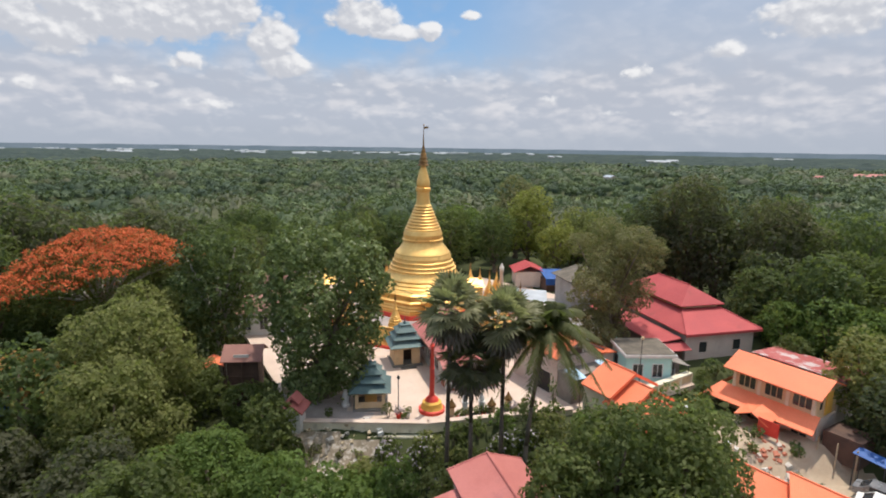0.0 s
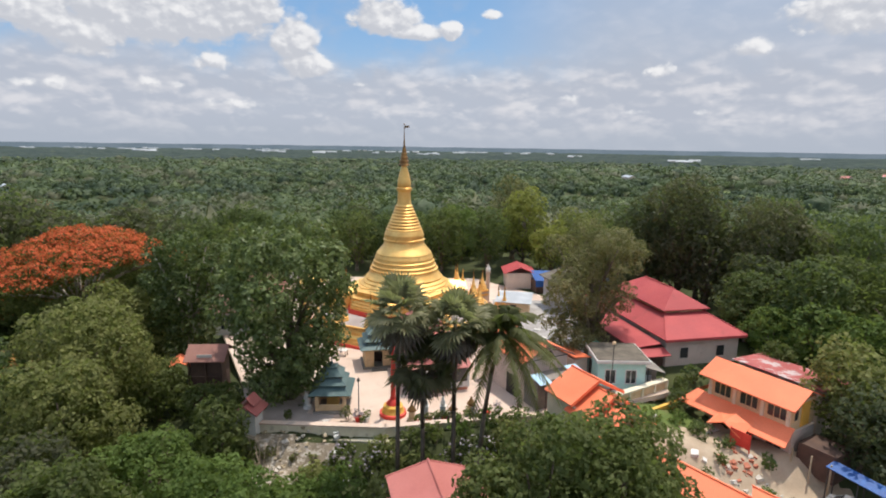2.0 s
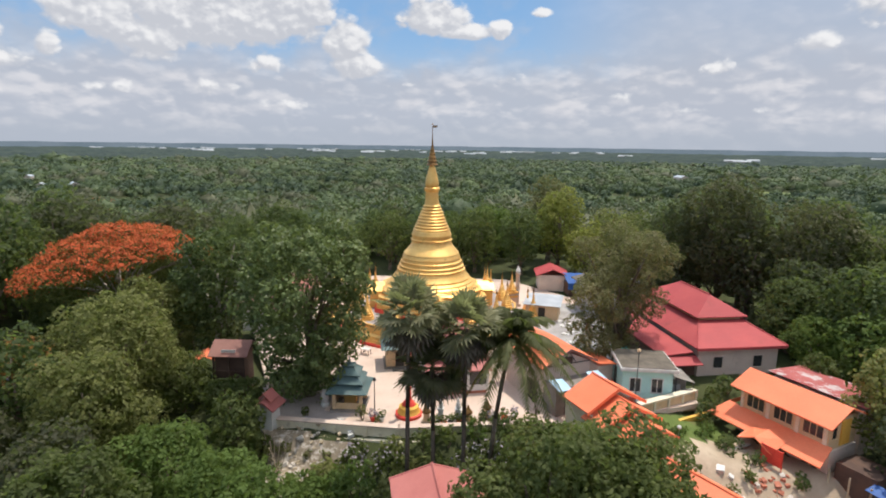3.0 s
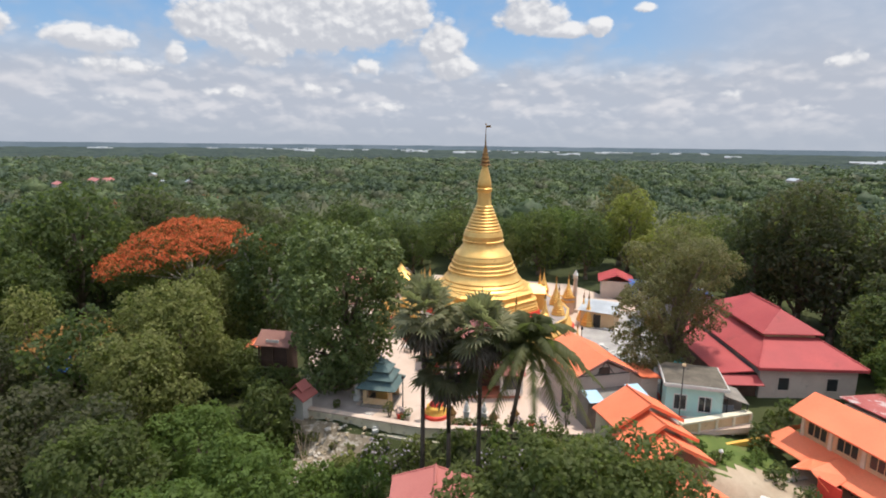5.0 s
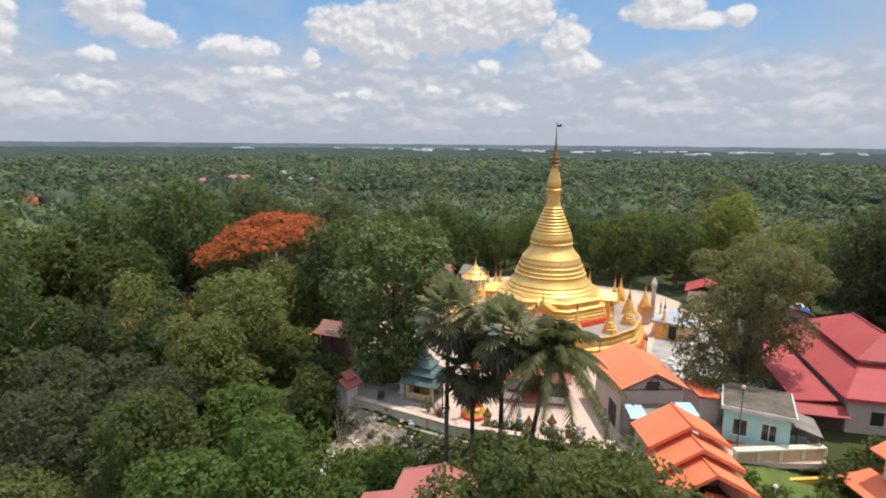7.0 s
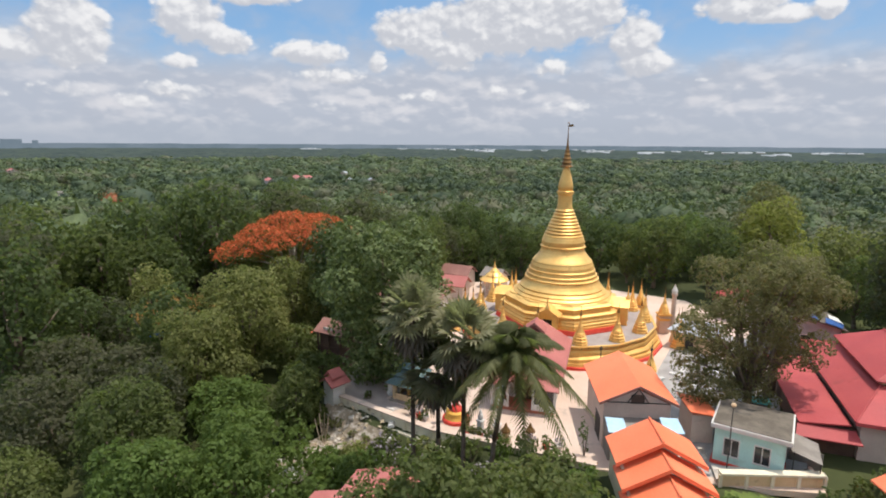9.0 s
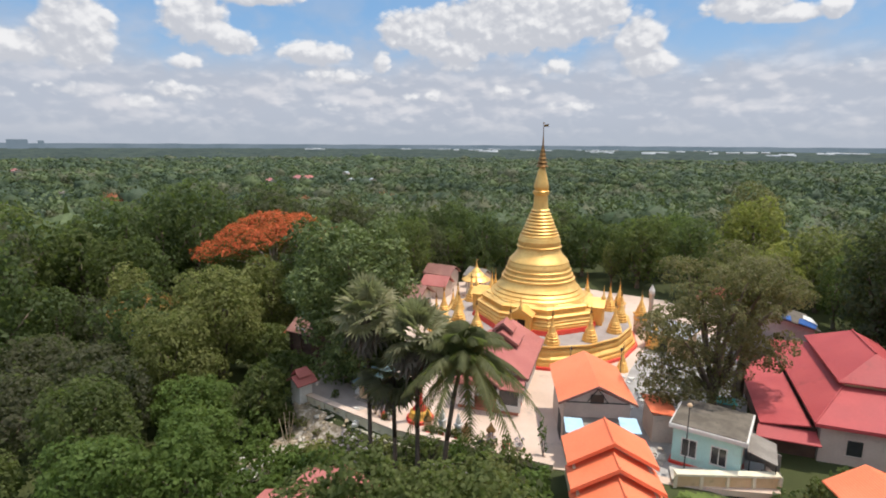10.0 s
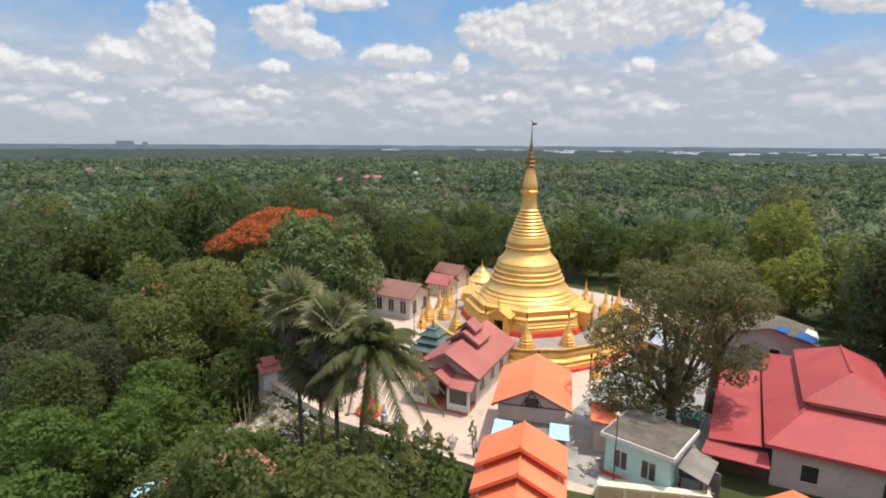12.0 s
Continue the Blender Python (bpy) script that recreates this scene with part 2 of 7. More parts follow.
ROOF_MAROON = surface("maroon sheet roof", (0.39, 0.062, 0.066), (0.46, 0.086, 0.086), 0.62, 0, 0.3, 7, 0.3, (0.30, 0.06, 0.06), ribs=0.3, rib_axis=1)
ROOF_PINK = surface("sun-faded red sheet roof", (0.40, 0.125, 0.11), (0.47, 0.165, 0.145), 0.55, 0, 0.3, 7, 0.3, (0.36, 0.13, 0.125), ribs=0.3, rib_axis=1)
ROOF_BROWN = surface("faded brown roof", (0.25, 0.115, 0.095), (0.32, 0.16, 0.13), 0.7, 0, 0.4, 7, 0.3, (0.22, 0.13, 0.11), ribs=0.3, rib_axis=1)
ROOF_RUST = surface("rusty corrugated roof", (0.36, 0.09, 0.085), (0.44, 0.13, 0.12), 0.7, 0.1, 0.35, 7, 0.4, (0.52, 0.47, 0.46), ribs=0.25, dirt_at=(0.53, 0.58))
ROOF_WHITE = surface("white sheet roof", (0.27, 0.29, 0.32), (0.46, 0.48, 0.50), 0.6, 0, 0.02, 1, 0.0)
ROOF_ZINC = surface("bare zinc sheet roof", (0.42, 0.44, 0.47), (0.54, 0.56, 0.59), 0.45, 0.3, 0.5, 7, 0.3, (0.36, 0.33, 0.31), ribs=0.3)
CONCRETE = surface("weathered concrete slab", (0.21, 0.185, 0.165), (0.30, 0.27, 0.24), 0.9, 0, 0.6, 9, 0.3, (0.13, 0.115, 0.10))
# dark from leaf litter and from tree shade mixed into the colour
DECK = surface("leaf-littered roof, shade mixed into its colour", (0.105, 0.088, 0.07), (0.175, 0.148, 0.12), 0.95, 0, 0.7, 6, 0.4, (0.075, 0.06, 0.042))
# near black; on openings and recesses it stands in for their shade
DARK = surface("near black for painted-in shade, doors, tyres and pots", (0.03, 0.027, 0.025), (0.045, 0.04, 0.036), 0.6, 0, 1, 8, 0.1)
WOOD = surface("dark weathered wood", (0.085, 0.05, 0.04), (0.13, 0.08, 0.06), 0.8, 0, 0.8, 14, 0.3)
GLASS = surface("dark window glass", (0.03, 0.032, 0.035), (0.045, 0.046, 0.05), 0.15, 0, 0.8, 6, 0.02, gloss=0.6)
YELLOW = surface("yellow paint", (0.70, 0.38, 0.06), (0.78, 0.46, 0.1), 0.65, 0, 0.6, 9, 0.15, (0.5, 0.3, 0.1))
BLUE_SHEET = surface("blue plastic sheet", (0.022, 0.075, 0.26), (0.035, 0.12, 0.36), 0.45, 0, 1.2, 6, 0.4, (0.02, 0.06, 0.2))
TEAL_SHEET = surface("turquoise plastic sheet", (0.04, 0.26, 0.22), (0.06, 0.34, 0.29), 0.5, 0, 1.2, 6, 0.3)
PALE_BLUE = surface("pale blue plastic sheet", (0.36, 0.56, 0.74), (0.46, 0.65, 0.8), 0.5, 0, 1.2, 6, 0.3)
STONE = surface("rubble stone", (0.42, 0.37, 0.32), (0.58, 0.53, 0.47), 0.9, 0, 0.8, 6, 0.4, (0.3, 0.24, 0.2))
BRICK = surface("broken brick", (0.40, 0.14, 0.085), (0.5, 0.2, 0.13), 0.9, 0, 0.9, 7, 0.4)
IRON = surface("dark painted iron", (0.05, 0.05, 0.05), (0.09, 0.085, 0.08), 0.6, 0.4, 1, 9, 0.1)
BARK = surface("grey-brown bark", (0.12, 0.09, 0.065), (0.20, 0.16, 0.12), 0.9, 0, 0.9, 14, 0.5)
BARK_PALE = surface("pale grey bark", (0.32, 0.28, 0.24), (0.45, 0.41, 0.36), 0.9, 0, 0.9, 14, 0.4)
BARK_DARK = surface("dark palm trunk", (0.075, 0.056, 0.043), (0.14, 0.105, 0.08), 0.9, 0, 0.9, 14, 0.5)
EARTH = surface("earth and low growth under trees", (0.040, 0.050, 0.018), (0.070, 0.080, 0.028), 0.95, 0, 0.05, 1.5, 0.3, (0.042, 0.062, 0.020))
SAND = surface("bare sandy yard", (0.38, 0.29, 0.205), (0.48, 0.38, 0.28), 0.9, 0, 0.3, 6, 0.25, (0.28, 0.22, 0.16))
LITTER = surface("brown earth strewn with pale litter", (0.20, 0.16, 0.115), (0.30, 0.24, 0.175), 0.95, 0, 0.7, 5, 0.5, (0.52, 0.46, 0.40), dirt_at=(0.50, 0.58))
GRASS = surface("short grass", (0.085, 0.125, 0.026), (0.125, 0.165, 0.042), 0.9, 0, 0.5, 12, 0.4, (0.17, 0.13, 0.07))
MEADOW = surface("light green meadow", (0.13, 0.17, 0.05), (0.19, 0.22, 0.075), 0.9, 0, 0.03, 0.5, 0.2, (0.15, 0.15, 0.07))
CAR = surface("grey car paint", (0.22, 0.22, 0.23), (0.26, 0.26, 0.27), 0.3, 0.3, 1, 9, 0.02, gloss=0.6)

LEAF_MID = leafage("mid green leaves", (0.067, 0.089, 0.024), (0.160, 0.184, 0.050))
LEAF_DARK = leafage("deep green leaves", (0.047, 0.074, 0.025), (0.127, 0.160, 0.048))
LEAF_SAP = leafage("fresh green leaves", (0.070, 0.116, 0.022), (0.155, 0.220, 0.046))
LEAF_YELLOW = leafage("yellow-green leaves", (0.170, 0.185, 0.030), (0.380, 0.370, 0.080), 0.55)
LEAF_OLIVE = leafage("olive feathery leaves", (0.110, 0.110, 0.038), (0.240, 0.222, 0.080))
# pale leaves scattered among dark ones stand in for glints
LEAF_GLOSS = leafage("glossy fig leaves, glints in the colour", (0.024, 0.046, 0.012), (0.215, 0.262, 0.086), 0.4, speck=0.72, shine=0.2, rough=0.38)
LEAF_RAIN = leafage("yellow-olive feathery leaves", (0.105, 0.118, 0.030), (0.310, 0.310, 0.092), speck=0.5)
LEAF_DUSTY = leafage("dusty olive-brown fine leaves", (0.098, 0.092, 0.036), (0.235, 0.210, 0.085), 0.45)
LEAF_BROWN = leafage("dull brown-green leaves", (0.054, 0.059, 0.029), (0.129, 0.123, 0.062))
LEAF_UMBER = leafage("dark olive-brown leaves", (0.056, 0.056, 0.025), (0.150, 0.138, 0.060), 0.42)
# leaf green lowered to paint in the shade on the eastern trees
LEAF_SHADE = leafage("green leaves darkened for shade", (0.038, 0.050, 0.022), (0.100, 0.115, 0.046), 0.42)
LEAF_PALM = leafage("palm fronds", (0.17, 0.165, 0.070), (0.48, 0.45, 0.23), 0.5)
LEAF_DRY = leafage("dead palm fronds", (0.072, 0.060, 0.041), (0.170, 0.140, 0.092), 0.2)
LEAF_COCO = leafage("coconut fronds", (0.072, 0.086, 0.026), (0.200, 0.200, 0.078))
FLAME = leafage("orange-red blossom", (0.46, 0.085, 0.030), (0.70, 0.165, 0.055), 0.25, 0.5, 0.4, shine=0.1)
FLAME_DIM = leafage("fading orange blossom", (0.22, 0.11, 0.025), (0.36, 0.17, 0.04), 0.3)
PALE_BLOOM = leafage("pale grey-pink blossom", (0.28, 0.22, 0.21), (0.62, 0.54, 0.52), 0.3)
# greens pulled a little towards blue for the haze of distance
WOODS = [leafage("woods, mid green", (0.049, 0.077, 0.031), (0.124, 0.166, 0.066), 0.2, 0.05, 0.14, lumps=0.5), leafage("woods, deep green", (0.030, 0.052, 0.029), (0.081, 0.117, 0.055), 0.2, 0.05, 0.14, lumps=0.5),
         leafage("woods, light green", (0.071, 0.104, 0.037), (0.173, 0.218, 0.079), 0.2, 0.05, 0.14, lumps=0.5), leafage("woods, olive", (0.071, 0.083, 0.040), (0.158, 0.164, 0.079), 0.2, 0.05, 0.14, lumps=0.5),
         leafage("woods, orange blossom", (0.24, 0.085, 0.035), (0.42, 0.15, 0.06), 0.15, 0.05)]
# blue-grey of distance haze is mixed into this canopy colour
WOODS_FAR = surface("distant woods, haze in the colour", (0.036, 0.050, 0.048), (0.060, 0.078, 0.066), 0.95, 0, 0.006, 0.05, 0.0, (0.088, 0.105, 0.068), gloss=0.05, dirt_at=(0.56, 0.68))


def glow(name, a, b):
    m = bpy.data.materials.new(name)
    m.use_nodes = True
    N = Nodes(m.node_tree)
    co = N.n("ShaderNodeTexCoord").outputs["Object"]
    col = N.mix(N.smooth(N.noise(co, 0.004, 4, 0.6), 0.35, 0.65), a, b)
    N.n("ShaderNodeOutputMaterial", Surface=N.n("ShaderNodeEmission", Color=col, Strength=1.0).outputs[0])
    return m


# self-lit blue standing in for haze; horizon strip and far towers wear it
HORIZON = glow("glowing blue with haze in its colour", (0.155, 0.205, 0.25), (0.19, 0.24, 0.29))

# ---- builders ----


class Form:
    """Gathers vertices and faces of one mesh."""

    def __init__(self):
        self.v, self.f = [], []

    def add(self, vs, fs):
        n = len(self.v)
        self.v += [tuple(p) for p in vs]
        self.f += [tuple(i + n for i in f) for f in fs]
        return self

    def box(self, x0, x1, y0, y1, z0, z1):
        return self.add([(x, y, z) for z in (z0, z1) for y in (y0, y1) for x in (x0, x1)],
                        [(0, 2, 3, 1), (4, 5, 7, 6), (0, 1, 5, 4), (2, 6, 7, 3), (0, 4, 6, 2), (1, 3, 7, 5)])

    def plate(self, top, t):
        """A slab of thickness t under a polygon of points (counter-clockwise from above)."""
        n = len(top)
        low = [(x, y, z - t) for x, y, z in top]
        return self.add(list(top) + low, [tuple(range(n)), tuple(range(2 * n - 1, n - 1, -1))] + [(i, n + i, n + (i + 1) % n, (i + 1) % n) for i in range(n)])

    def lathe(self, prof, n=48, turn=0.0, cx=0.0, cy=0.0, cap=True):
        """Turned about a vertical axis: radius, height from bottom to top."""
        vs = [(cx + r * math.cos(turn + k * math.tau / n), cy + r * math.sin(turn + k * math.tau / n), z) for r, z in prof for k in range(n)]
        fs = [(i * n + k, i * n + (k + 1) % n, (i + 1) * n + (k + 1) % n, (i + 1) * n + k) for i in range(len(prof) - 1) for k in range(n)]
        if cap:
            fs += [tuple(range(n - 1, -1, -1)), tuple(range((len(prof) - 1) * n, len(prof) * n))]
        return self.add(vs, fs)

    def tube(self, p, q, r0, r1, n=7):
        p, q = Vector(p), Vector(q)
        ax = (q - p).normalized()
        u = ax.orthogonal().normalized()
        w = ax.cross(u)
        vs = [p + (u * math.cos(k * math.tau / n) + w * math.sin(k * math.tau / n)) * r0 for k in range(n)]
        vs += [q + (u * math.cos(k * math.tau / n) + w * math.sin(k * math.tau / n)) * r1 for k in range(n)]
        return self.add(vs, [(k, (k + 1) % n, n + (k + 1) % n, n + k) for k in range(n)] + [tuple(range(n - 1, -1, -1)), tuple(range(n, 2 * n))])

    def bent(self, pts, r0, r1, n=7):
        for i in range(len(pts) - 1):
            a, b = i / (len(pts) - 1), (i + 1) / (len(pts) - 1)
            self.tube(pts[i], pts[i + 1], r0 + (r1 - r0) * a, r0 + (r1 - r0) * b, n)
        return self

    def mesh(self, name, smooth=False):
        me = bpy.data.meshes.new(name)
        me.from_pydata(self.v, [], self.f)
        if smooth:
            me.shade_smooth()
        me.update()
        return me


def part(name, form, material, parent, label="", smooth=False):
    ob = new(name, form.mesh(name, smooth) if isinstance(form, Form) else form)
    if material:
        ob.data.materials.clear()
        ob.data.materials.append(material)
    ob.parent = parent
    if label:
        tagged(ob, label)
    return ob


def thing(name, label, category, x=0, y=0, z=0, rz=0, group=""):
    ob = new(name)
    ob.empty_display_size = 0.5
    ob.matrix_basis = pose(x, y, z, 0, 0, rz)
    return tagged(ob, label, category, group)


def setting(name, form, material, label, category="", smooth=False):
    ob = new(name, form.mesh(name, smooth))
    ob.data.materials.append(material)
    return tagged(ob, label, category or "setting", kind="structure")


def quick_mesh(name, verts, faces_flat, per, smooth=False):
    """A mesh from numpy arrays with faces of one size."""
    me = bpy.data.meshes.new(name)
    nf = len(faces_flat) // per
    me.vertices.add(len(verts))
    me.vertices.foreach_set("co", np.asarray(verts, np.float32).ravel())
    me.loops.add(len(faces_flat))
    me.loops.foreach_set("vertex_index", np.asarray(faces_flat, np.int32))
    me.polygons.add(nf)
    me.polygons.foreach_set("loop_start", np.arange(0, nf * per, per, dtype=np.int32))
    me.polygons.foreach_set("use_smooth", np.full(nf, smooth))
    me.update(calc_edges=True)
    return me


def leaves(rng, at, out, length, width, droop=0.3, spread=0.55):
    """Diamond leaves, folded along the middle, lying roughly along the crown's skin: at and out are n x 3. Returns vertices and quads."""
    n = len(at)
    face = out + rng.normal(0, spread, (n, 3))
    face[:, 2] += 0.35
    face /= np.linalg.norm(face, axis=1, keepdims=True) + 1e-9
    d = rng.normal(0, 1, (n, 3)) + out * 0.3
    d[:, 2] -= droop * 1.5
    d -= face * (d * face).sum(1, keepdims=True)
    d /= np.linalg.norm(d, axis=1, keepdims=True) + 1e-9
    side = np.cross(face, d)
    ln = (length * rng.uniform(0.6, 1.3, n))[:, None]
    wd = (width * rng.uniform(0.6, 1.3, n))[:, None]
    mid = at + d * ln * 0.05
    v = np.stack([at - d * ln * 0.5, mid + side * wd * 0.5 - face * wd * 0.18, at + d * ln * 0.5 - face * ln * 0.12, mid - side * wd * 0.5 - face * wd * 0.18], 1).reshape(-1, 3)
    return v, np.arange(4 * n)


def ground_z(x, y):
    """The hill: flat at the pagoda, lower in the south yards, falling to the plain."""
    r = np.hypot(x, y)
    s = lambda a, b, v: (lambda q: q * q * (3 - 2 * q))(np.clip((v - a) / (b - a), 0, 1))
    z = -30.0 * s(38, 330, r) * 1.0
    z = z - 2.6 * s(-32.3, -36.0, y) * s(60, 45, np.abs(x))
    z = z - 1.9 * s(24.0, 33.0, x) * s(-14, -26, y) * s(-45, -33, y)
    z = z - 2.0 * s(-14, -24, x) * s(60, 30, r)
    return z


# ---- ground, distance ----


def build_ground():
    rings = np.concatenate([np.arange(0, 80, 1.6), np.geomspace(80, 4600, 70)])
    n = 160
    a = np.arange(n) * math.tau / n
    x, y = np.outer(rings, np.cos(a)), np.outer(rings, np.sin(a))
    z = ground_z(x, y) - 0.06 - 0.25 * np.exp(-((np.hypot(x, y) / 26) ** 4))
    v = np.stack([x, y, z], -1).reshape(-1, 3)
    i, k = np.meshgrid(np.arange(len(rings) - 1), np.arange(n), indexing="ij")
    q = np.stack([i * n + k, (i + 1) * n + k, (i + 1) * n + (k + 1) % n, i * n + (k + 1) % n], -1).reshape(-1)
    ob = new("ground", quick_mesh("ground", v, q, 4, True))
    ob.data.materials.append(EARTH)
    tagged(ob, "dark earth and undergrowth on the hill and plain", "ground", kind="structure")


build_ground()
# ---- compound: paving, walls ----


def build_compound():
    yard = [(-26, -4, 0), (-16.5, -22, 0), (-11.5, -32.2, 0), (0.5, -32.6, 0), (14.6, -30.0, 0), (24, -26.5, 0), (30.5, -23.5, 0), (27, -10, 0), (26, 12, 0), (12, 27, 0), (-14, 27, 0), (-28, 14, 0)]
    setting("pavement_1", Form().plate(yard, 0.5), PAVING, "pale pinkish marble paving of the temple court", "pavement")
    grey = [(-13.3, -32.0, 0.012), (-5.2, -32.3, 0.012), (-4.6, -29.9, 0.012), (-7.4, -29.4, 0.012), (-7.4, -25.8, 0.012), (-15.5, -25.0, 0.012)]
    setting("pavement_2", Form().plate(grey, 0.05), PAVING_GREY, "darker greyish patch of the court beside the pavilion", "pavement")
    lane = [(17.0, -27.2, 0.012), (23.6, -25.8, 0.012), (28.0, -20.0, 0.012), (26.8, -8.0, 0.012), (25.6, 11.5, 0.012), (14.2, 12.0, 0.012), (14.6, -6.0, 0.012), (15.5, -14.0, 0.012)]
    setting("pavement_3", Form().plate(lane, 0.05), LANE, "grey concrete lane between the sheds", "pavement")
    # the south wall with its cap
    line = [(-11.5, -32.3), (0.6, -32.75), (14.8, -30.1)]
    for i in range(2):
        (x0, y0), (x1, y1) = line[i], line[i + 1]
        n = math.hypot(x1 - x0, y1 - y0)
        w = thing("boundary_wall", "cream lime-washed retaining wall with a pale cap round the court", "wall", x0, y0, 0, math.degrees(math.atan2(y1 - y0, x1 - x0)), "boundary walls")
        part("wall", Form().box(0, n, -0.18, 0.18, -2.6, 0.5), CREAM, w)
        part("cap", Form().box(-0.05, n + 0.05, -0.34, 0.34, 0.5, 0.62), PAVING, w, "pale worn coping")
        part("ledge", Form().box(0, n, -0.75, -0.18, -2.6, -0.55), CREAM, w, "broad cream ledge at the foot")
        for k in range(int(n // 3) + 1):
            part("pier", Form().box(k * 3 - 0.18, k * 3 + 0.18, -0.3, -0.18, -0.55, 0.45), CREAM, w)
    low = thing("lower_wall", "low pale grey wall on the slope below the court", "wall", 0.6, -38.0, -2.0, 17.5, "boundary walls")
    part("wall", Form().box(0, 12.6, -0.12, 0.12, -1.6, -0.1), WALL_TAN, low)
    part("cap", Form().box(-0.05, 12.65, -0.2, 0.2, -0.1, 0.02), CONCRETE, low, "worn grey coping")
    # round planter at the foot of the fig tree
    p = thing("tree_planter", "low round yellowed concrete planter wall under the fig tree", "planter", -11.9, -23.2, 0)
    part("wall", Form().lathe([(3.3, 0), (3.3, 0.6), (3.05, 0.6), (3.05, 0.02)], 40, cap=False), WALL_TAN, p)
    part("soil", Form().lathe([(3.05, 0.3), (0.02, 0.55)], 24), EARTH, p)


build_compound()

# ---- pagoda ----
OCT = radians(-57.0)


def build_pagoda():
    pg = thing("pagoda", "tall golden bell-shaped pagoda on octagonal gilded terraces", "pagoda")
    c8 = 1.0
    z0 = 2.5
    part("plinth", Form().lathe([(8.95, z0), (8.95, z0 + 0.12), (8.8, z0 + 0.55)], 8, OCT), RED, pg, "red painted band")
    tiers = [
        [(8.62, 0.55), (8.62, 0.85), (8.45, 0.9), (8.45, 1.1), (8.55, 1.15), (8.4, 1.3), (8.3, 1.32), (8.3, 1.5), (8.4, 1.55), (8.2, 1.75), (8.1, 1.78), (8.1, 1.95), (8.35, 2.0), (8.35, 2.16), (8.0, 2.3)],
        [(7.55, 2.3), (7.5, 2.75), (7.7, 2.85), (7.75, 3.0), (7.35, 3.2), (7.1, 3.22), (6.95, 3.45)],
    ]
    for prof in tiers:
        part("terrace", Form().lathe([(r * c8, z0 + z) for r, z in prof], 8, OCT), GOLD, pg)
    rings = [
        [(6.75, 5.55), (6.75, 5.75), (6.45, 5.9)], [(6.42, 5.9), (6.42, 6.05), (6.05, 6.3)], [(6.0, 6.3), (6.02, 6.45), (5.65, 6.75)],
    ]
    for prof in rings:
        part("ring_terrace", Form().lathe(prof, 72), GOLD, pg, smooth=False)
    # bell with its mouldings
    bell = [(5.6, 6.75), (5.62, 6.95), (5.3, 7.3), (5.05, 7.65), (4.92, 7.95), (4.98, 8.05), (4.98, 8.2), (4.72, 8.3), (4.66, 8.5), (4.72, 8.58), (4.72, 8.7), (4.5, 8.8), (4.42, 9.1), (4.47, 9.2), (4.45, 9.33), (4.28, 9.42),
            (4.2, 9.72), (4.24, 9.8), (4.16, 10.0), (4.05, 10.25), (4.02, 10.42), (3.88, 10.6), (3.6, 10.9), (3.3, 11.25), (3.05, 11.6), (2.9, 11.95), (2.85, 12.2)]
    part("bell", Form().lathe(bell, 72), GOLD, pg, "smooth gilded bell with ribbed mouldings")
    lotus = [(2.86, 12.2), (3.02, 12.28), (3.02, 12.42), (2.84, 12.52), (2.86, 12.8), (2.88, 13.1), (2.74, 13.5), (2.62, 13.75), (2.66, 13.85), (2.56, 13.98), (2.42, 14.05)]
    part("lotus_band", Form().lathe(lotus, 64), GOLD, pg)
    # ringed cone
    z, r = 14.05, 2.42
    for k in range(8):
        h, r2 = 0.42, r - 0.17
        part("ring", Form().lathe([(r - 0.06, z), (r + 0.05, z + 0.08), (r + 0.05, z + 0.22), (r2, z + h)], 48), GOLD, pg)
        z, r = z + h, r2
    part("neck", Form().lathe([(1.06, z), (1.0, z + 0.4), (0.95, 18.2), (0.92, 19.2), (0.98, 19.3), (1.1, 19.45), (1.12, 19.75), (1.0, 19.85)], 40), GOLD, pg)
    part("banana_bud", Form().lathe([(0.95, 19.85), (0.98, 20.3), (0.92, 20.8), (0.8, 21.3), (0.66, 21.9), (0.52, 22.4), (0.4, 22.8), (0.36, 22.95)], 36), GOLD, pg, smooth=True)
    hti = thing("umbrella_finial", "tiered dark gilded iron umbrella crowning the pagoda", "finial")
    for k in range(6):
        zz, rr = 22.95 + k * 0.5, 0.80 - k * 0.125
        part("tier", Form().lathe([(rr, zz), (rr + 0.03, zz + 0.07), (rr * 0.8, zz + 0.3), (rr * 0.62, zz + 0.5)], 20), GOLD_DARK, hti)
    part("rod", Form().lathe([(0.13, 25.9), (0.09, 26.6), (0.05, 27.4), (0.035, 28.4)], 10), GOLD_DARK, hti)
    part("vane", Form().add([(0.02, 0, 28.15), (0.75, 0.02, 28.22), (0.62, 0.02, 28.36), (0.72, 0.02, 28.5), (0.02, 0, 28.45)], [(0, 1, 2, 3, 4), (4, 3, 2, 1, 0)]), GOLD_DARK, hti, "small flat flag vane")
    part("orb", Form().lathe([(0.02, 28.5), (0.1, 28.58), (0.1, 28.68), (0.02, 28.78)], 12), GOLD_DARK, hti)
    # arched shrines on four faces
    for k in range(4):
        a = OCT + radians(-22.5) + k * math.pi / 2
        s = thing("niche_shrine", "gilded arched shrine with a dark niche against the pagoda", "shrine", 7.7 * math.cos(a), 7.7 * math.sin(a), 2.5, math.degrees(a) + 90, "niche shrines")
